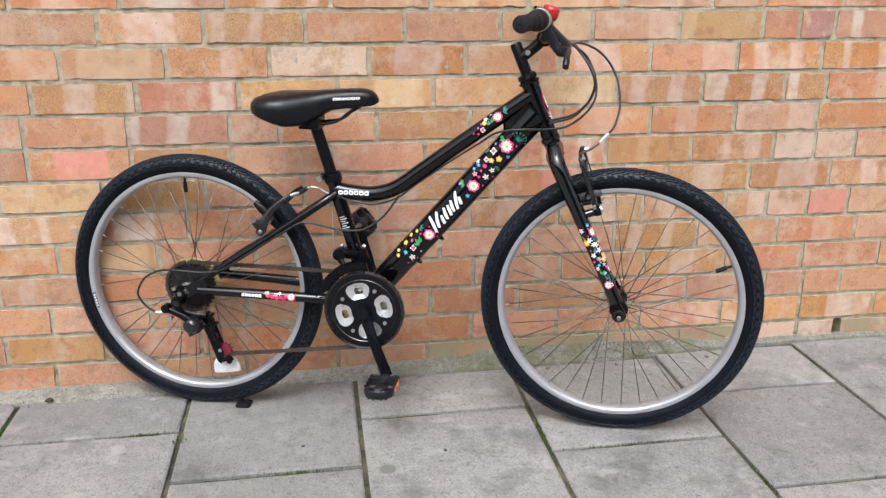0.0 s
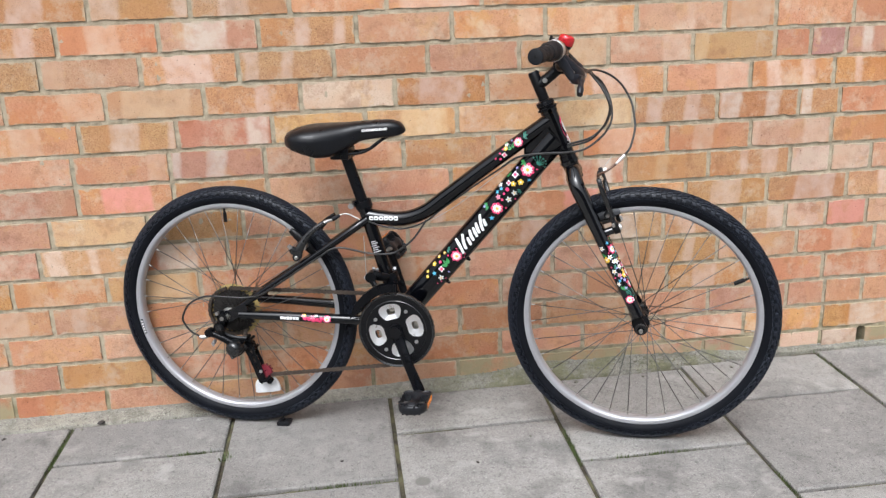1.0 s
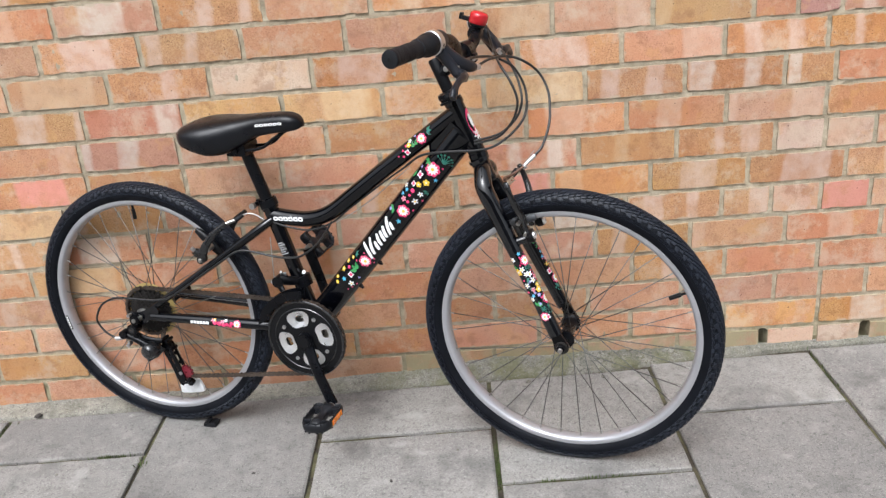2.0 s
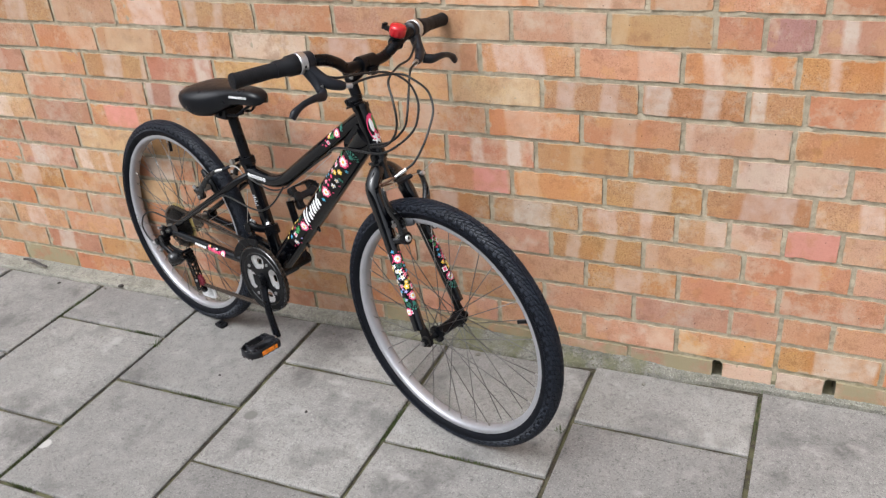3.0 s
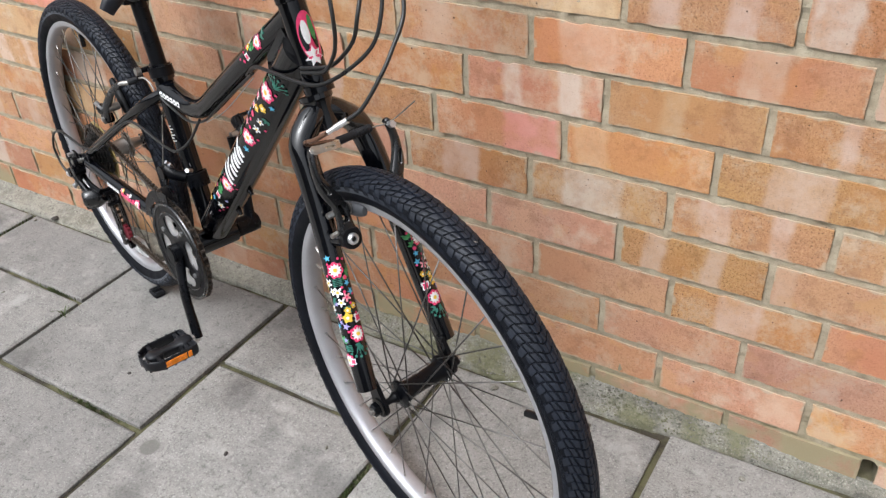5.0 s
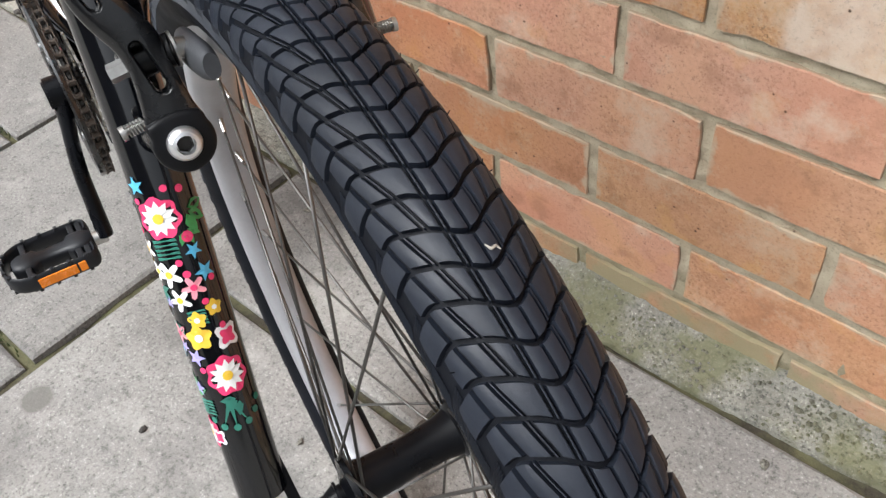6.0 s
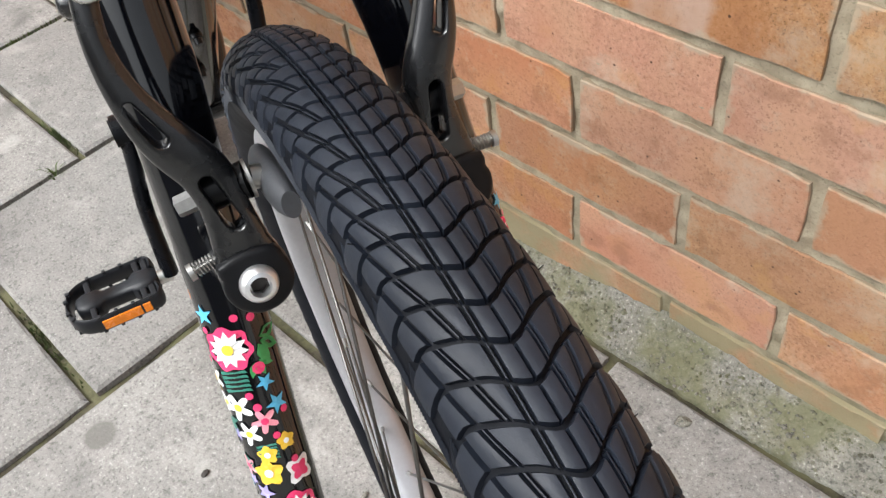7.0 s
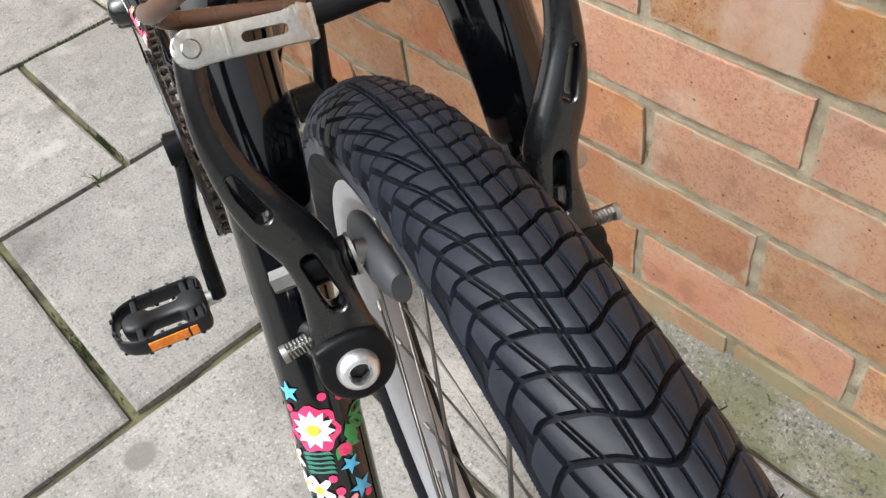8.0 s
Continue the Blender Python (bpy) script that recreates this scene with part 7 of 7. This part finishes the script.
def brick_mesh(name, w, seed, mat):
    """A worn brick's face, its edges uneven and rounded back into the joint."""
    rnd = random.Random(seed)
    bm = bmesh.new()
    h, nx, nz = COURSE - 0.0098, (28 if w > 0.16 else 14), 6
    off = Vector((seed * 3.7, 0, seed * 1.3))
    chips = [(rnd.choice((-1, 1)) * w * rnd.uniform(0.2, 0.5), rnd.choice((-1, 1)) * h / 2, rnd.uniform(0.0010, 0.0024)) for _ in range(2)]

    def edge(x, z, ex, ez):
        """A point of the worn outline."""
        for cx, cz, d in chips:
            if abs(x - cx) < 0.012 and abs(z - cz) < 0.01:
                z -= math.copysign(d, z) if ez else 0
                x -= math.copysign(d, x) if ex else 0
        if ex:
            x -= math.copysign(0.0007 + 0.0014 * noise.noise(off + Vector((0, x * 9, z * 110))), x)
        if ez:
            z -= math.copysign(0.0006 + 0.0009 * noise.noise(off + Vector((x * 110, z * 9, 0))), z)
        return x, z

    face = []
    for j in range(nz + 1):
        row = []
        for i in range(nx + 1):
            x, z = -w / 2 + w * i / nx, -h / 2 + h * j / nz
            x, z = edge(x, z, i in (0, nx), j in (0, nz))
            y = -0.0012 + 0.0008 * noise.noise(off + Vector((x * 20, 3, z * 20)))
            row.append(bm.verts.new((x, y, z)))
        face.append(row)
    for a, b in zip(face, face[1:]):
        for i in range(nx):
            bm.faces.new((a[i], a[i + 1], b[i + 1], b[i]))
    ring = face[0] + [r[-1] for r in face[1:]] + face[-1][-2::-1] + [r[0] for r in face[-2:0:-1]]
    mid, back = [], []
    for v in ring:
        sx, sz = v.co.x / (w / 2), v.co.z / (h / 2)
        x = v.co.x + math.copysign(0.0007, v.co.x) if abs(sx) > 0.88 else v.co.x
        z = v.co.z + math.copysign(0.0007, v.co.z) if abs(sz) > 0.70 else v.co.z
        mid.append(bm.verts.new((x, 0.0024, z)))
        back.append(bm.verts.new((x, 0.0125, z)))
    n = len(ring)
    for i in range(n):
        j = (i + 1) % n
        bm.faces.new((ring[i], ring[j], mid[j], mid[i]))
        bm.faces.new((mid[i], mid[j], back[j], back[i]))
    bmesh.ops.recalc_face_normals(bm, faces=bm.faces)
    me = bpy.data.meshes.new(name)
    bm.to_mesh(me)
    bm.free()
    me.materials.append(mat)
    return me


PIECES = {}
brick_rng = random.Random(11)


def lay_brick(x0, x1, k, word):
    kind, bands = word[0], [[int(v) / 100 for v in span.split("-")] for span in word[1:].split(",") if span]
    w = x1 - x0 - 0.0098
    std = 0.2150 if w > 0.16 else 0.1020
    v = brick_rng.randrange(6)
    key = (kind, std, v)
    if key not in PIECES:
        PIECES[key] = brick_mesh("brick", std, 17 * v + (3 if std > 0.16 else 8), BRICKS[kind])
    ob = new("brick", PIECES[key])
    ob.parent = wall
    marks = [f for lo, hi in bands for f in ((lo + hi) / 2, hi - lo)]
    ob.color = (marks + [0.0, 0.0, 0.0, 0.0])[:4]
    ob.matrix_basis = Matrix.LocRotScale(((x0 + x1) / 2, brick_rng.uniform(-0.0008, 0.0012), (k + 0.5) * COURSE + brick_rng.uniform(-0.0008, 0.0008)),
                                         Euler((brick_rng.uniform(-0.006, 0.006), brick_rng.uniform(-0.004, 0.004), brick_rng.uniform(-0.004, 0.004))), (w / std, 1, 1))


def course_bricks(k, segs):
    """Joints and bricks of a course from one end of the wall to the other."""
    out, x = [], segs[0][0]
    while x - LEFT > 0.06:
        nx = max(LEFT, x - STRETCH)
        if nx - LEFT < 0.06:
            nx = LEFT
        out.append((nx, x, brick_rng.choice(ENDS) if k else brick_rng.choice("mmo")))
        x = nx
    out.reverse()
    for (a, line), nxt in zip(segs, segs[1:] + [(None, "")]):
        words = line.split()
        unit = sum(0.5 if c[0] == "/" else 1.0 for c in words)
        step = (nxt[0] - a) / unit if nxt[0] is not None else 0.222
        x = a
        for c in words:
            y = x + step * (0.5 if c[0] == "/" else 1.0)
            out.append((x, y, c.strip("/")))
            x = y
    while RIGHT - x > 0.05:
        y = min(RIGHT, x + 0.222)
        if RIGHT - y < 0.05:
            y = RIGHT
        out.append((x, y, brick_rng.choice(ENDS)))
        x = y
    return out


STRETCH = 0.2256
for k, segs in enumerate(COURSES):
    for x0, x1, c in course_bricks(k, segs):
        if k == 0:
            x1 -= 0.013 if abs(x1 - 1.117) < 0.003 else 0.010 if abs(x1 - 1.362) < 0.003 else 0.0
            x0 += 0.006 if abs(x0 - 1.362) < 0.003 else 0.0
        lay_brick(x0, x1, k, c)


def upper_courses():
    """The courses above, joined."""
    bm = bmesh.new()
    rnd = random.Random(4)
    for k in range(len(COURSES), 34):
        x = LEFT - rnd.uniform(0.0, 0.12)
        while x < RIGHT - 0.03:
            a, b = max(LEFT, x), min(RIGHT, x + STRETCH)
            x += STRETCH
            if b - a < 0.04:
                continue
            z0, z1 = k * COURSE + 0.005, (k + 1) * COURSE - 0.005
            v = [bm.verts.new(p) for p in ((a + 0.008, -0.001, z0 + 0.003), (b - 0.008, -0.001, z0 + 0.003), (b - 0.008, -0.001, z1 - 0.003), (a + 0.008, -0.001, z1 - 0.003),
                                           (a + 0.005, 0.012, z0), (b - 0.005, 0.012, z0), (b - 0.005, 0.012, z1), (a + 0.005, 0.012, z1))]
            m = rnd.randrange(4)
            for q in ((0, 1, 2, 3), (4, 5, 1, 0), (5, 6, 2, 1), (6, 7, 3, 2), (7, 4, 0, 3)):
                bm.faces.new([v[i] for i in q]).material_index = m
    ob = part("brick_courses", bm, [BRICKS[c] for c in "orys"], wall)
    ob.color = (0, 0, 0, 0)
    tagged(ob, kind="stuff")


upper_courses()

SLABS = {}
slab_rng = random.Random(3)


def slab_mesh(depth, seed):
    rnd = random.Random(seed)
    bm = bmesh.new()
    w = 0.3855
    c = 0.0045
    n, m = 14, max(3, round(14 * depth / 0.39))
    rows = []
    for j in range(m + 1):
        row = []
        for i in range(n + 1):
            x, y = -w / 2 + w * i / n, -depth / 2 + depth * j / m
            if i in (0, n):
                x -= math.copysign(c + rnd.uniform(-0.0012, 0.0016), x)
            if j in (0, m):
                y -= math.copysign(c + rnd.uniform(-0.0015, 0.0015), y)
            row.append(bm.verts.new((x, y, 0.0012 * noise.noise(Vector((x * 8, y * 8, seed))) - (rnd.uniform(0, 0.0016) if i in (0, n) or j in (0, m) else 0))))
        rows.append(row)
    for a, b in zip(rows, rows[1:]):
        for i in range(n):
            bm.faces.new((a[i], a[i + 1], b[i + 1], b[i]))
    ring = rows[0] + [r[-1] for r in rows[1:]] + rows[-1][-2::-1] + [r[0] for r in rows[-2:0:-1]]
    mid, low = [], []
    for v in ring:
        x = math.copysign(w / 2, v.co.x) if abs(v.co.x) > w / 2 - 0.008 else v.co.x
        y = math.copysign(depth / 2, v.co.y) if abs(v.co.y) > depth / 2 - 0.008 else v.co.y
        mid.append(bm.verts.new((x, y, -0.0035)))
        low.append(bm.verts.new((x, y, -0.03)))
    for i in range(len(ring)):
        j = (i + 1) % len(ring)
        bm.faces.new((ring[i], ring[j], mid[j], mid[i]))
        bm.faces.new((mid[i], mid[j], low[j], low[i]))
    bmesh.ops.recalc_face_normals(bm, faces=bm.faces)
    me = bpy.data.meshes.new("paving_slab")
    bm.to_mesh(me)
    bm.free()
    me.materials.append(SLAB)
    return me


def lay_slab(xc, y0, y1):
    d = round(y1 - y0 - 0.0115, 3)
    key = (d, slab_rng.randrange(3))
    if key not in SLABS:
        SLABS[key] = slab_mesh(d, len(SLABS))
    ob = new("paving_slab", SLABS[key])
    ob.parent = pavement
    ob.matrix_basis = pose(xc, (y0 + y1) / 2, level(xc) + slab_rng.uniform(-0.0015, 0.0015), slab_rng.uniform(-0.15, 0.15), -0.458 + slab_rng.uniform(-0.15, 0.15), slab_rng.uniform(-0.25, 0.25))


for i in range(-7, 8):
    x0 = -0.370 + 0.3965 * i
    first = -0.452 if i % 2 == 0 else -0.252
    edges = [slab_edge(x0 + 0.198), first] + [first - 0.398 * k for k in range(1, 7)] + ([-2.84] if i % 2 else [])
    for a, b in zip(edges, edges[1:]):
        lay_slab(x0 + 0.198, b, a)
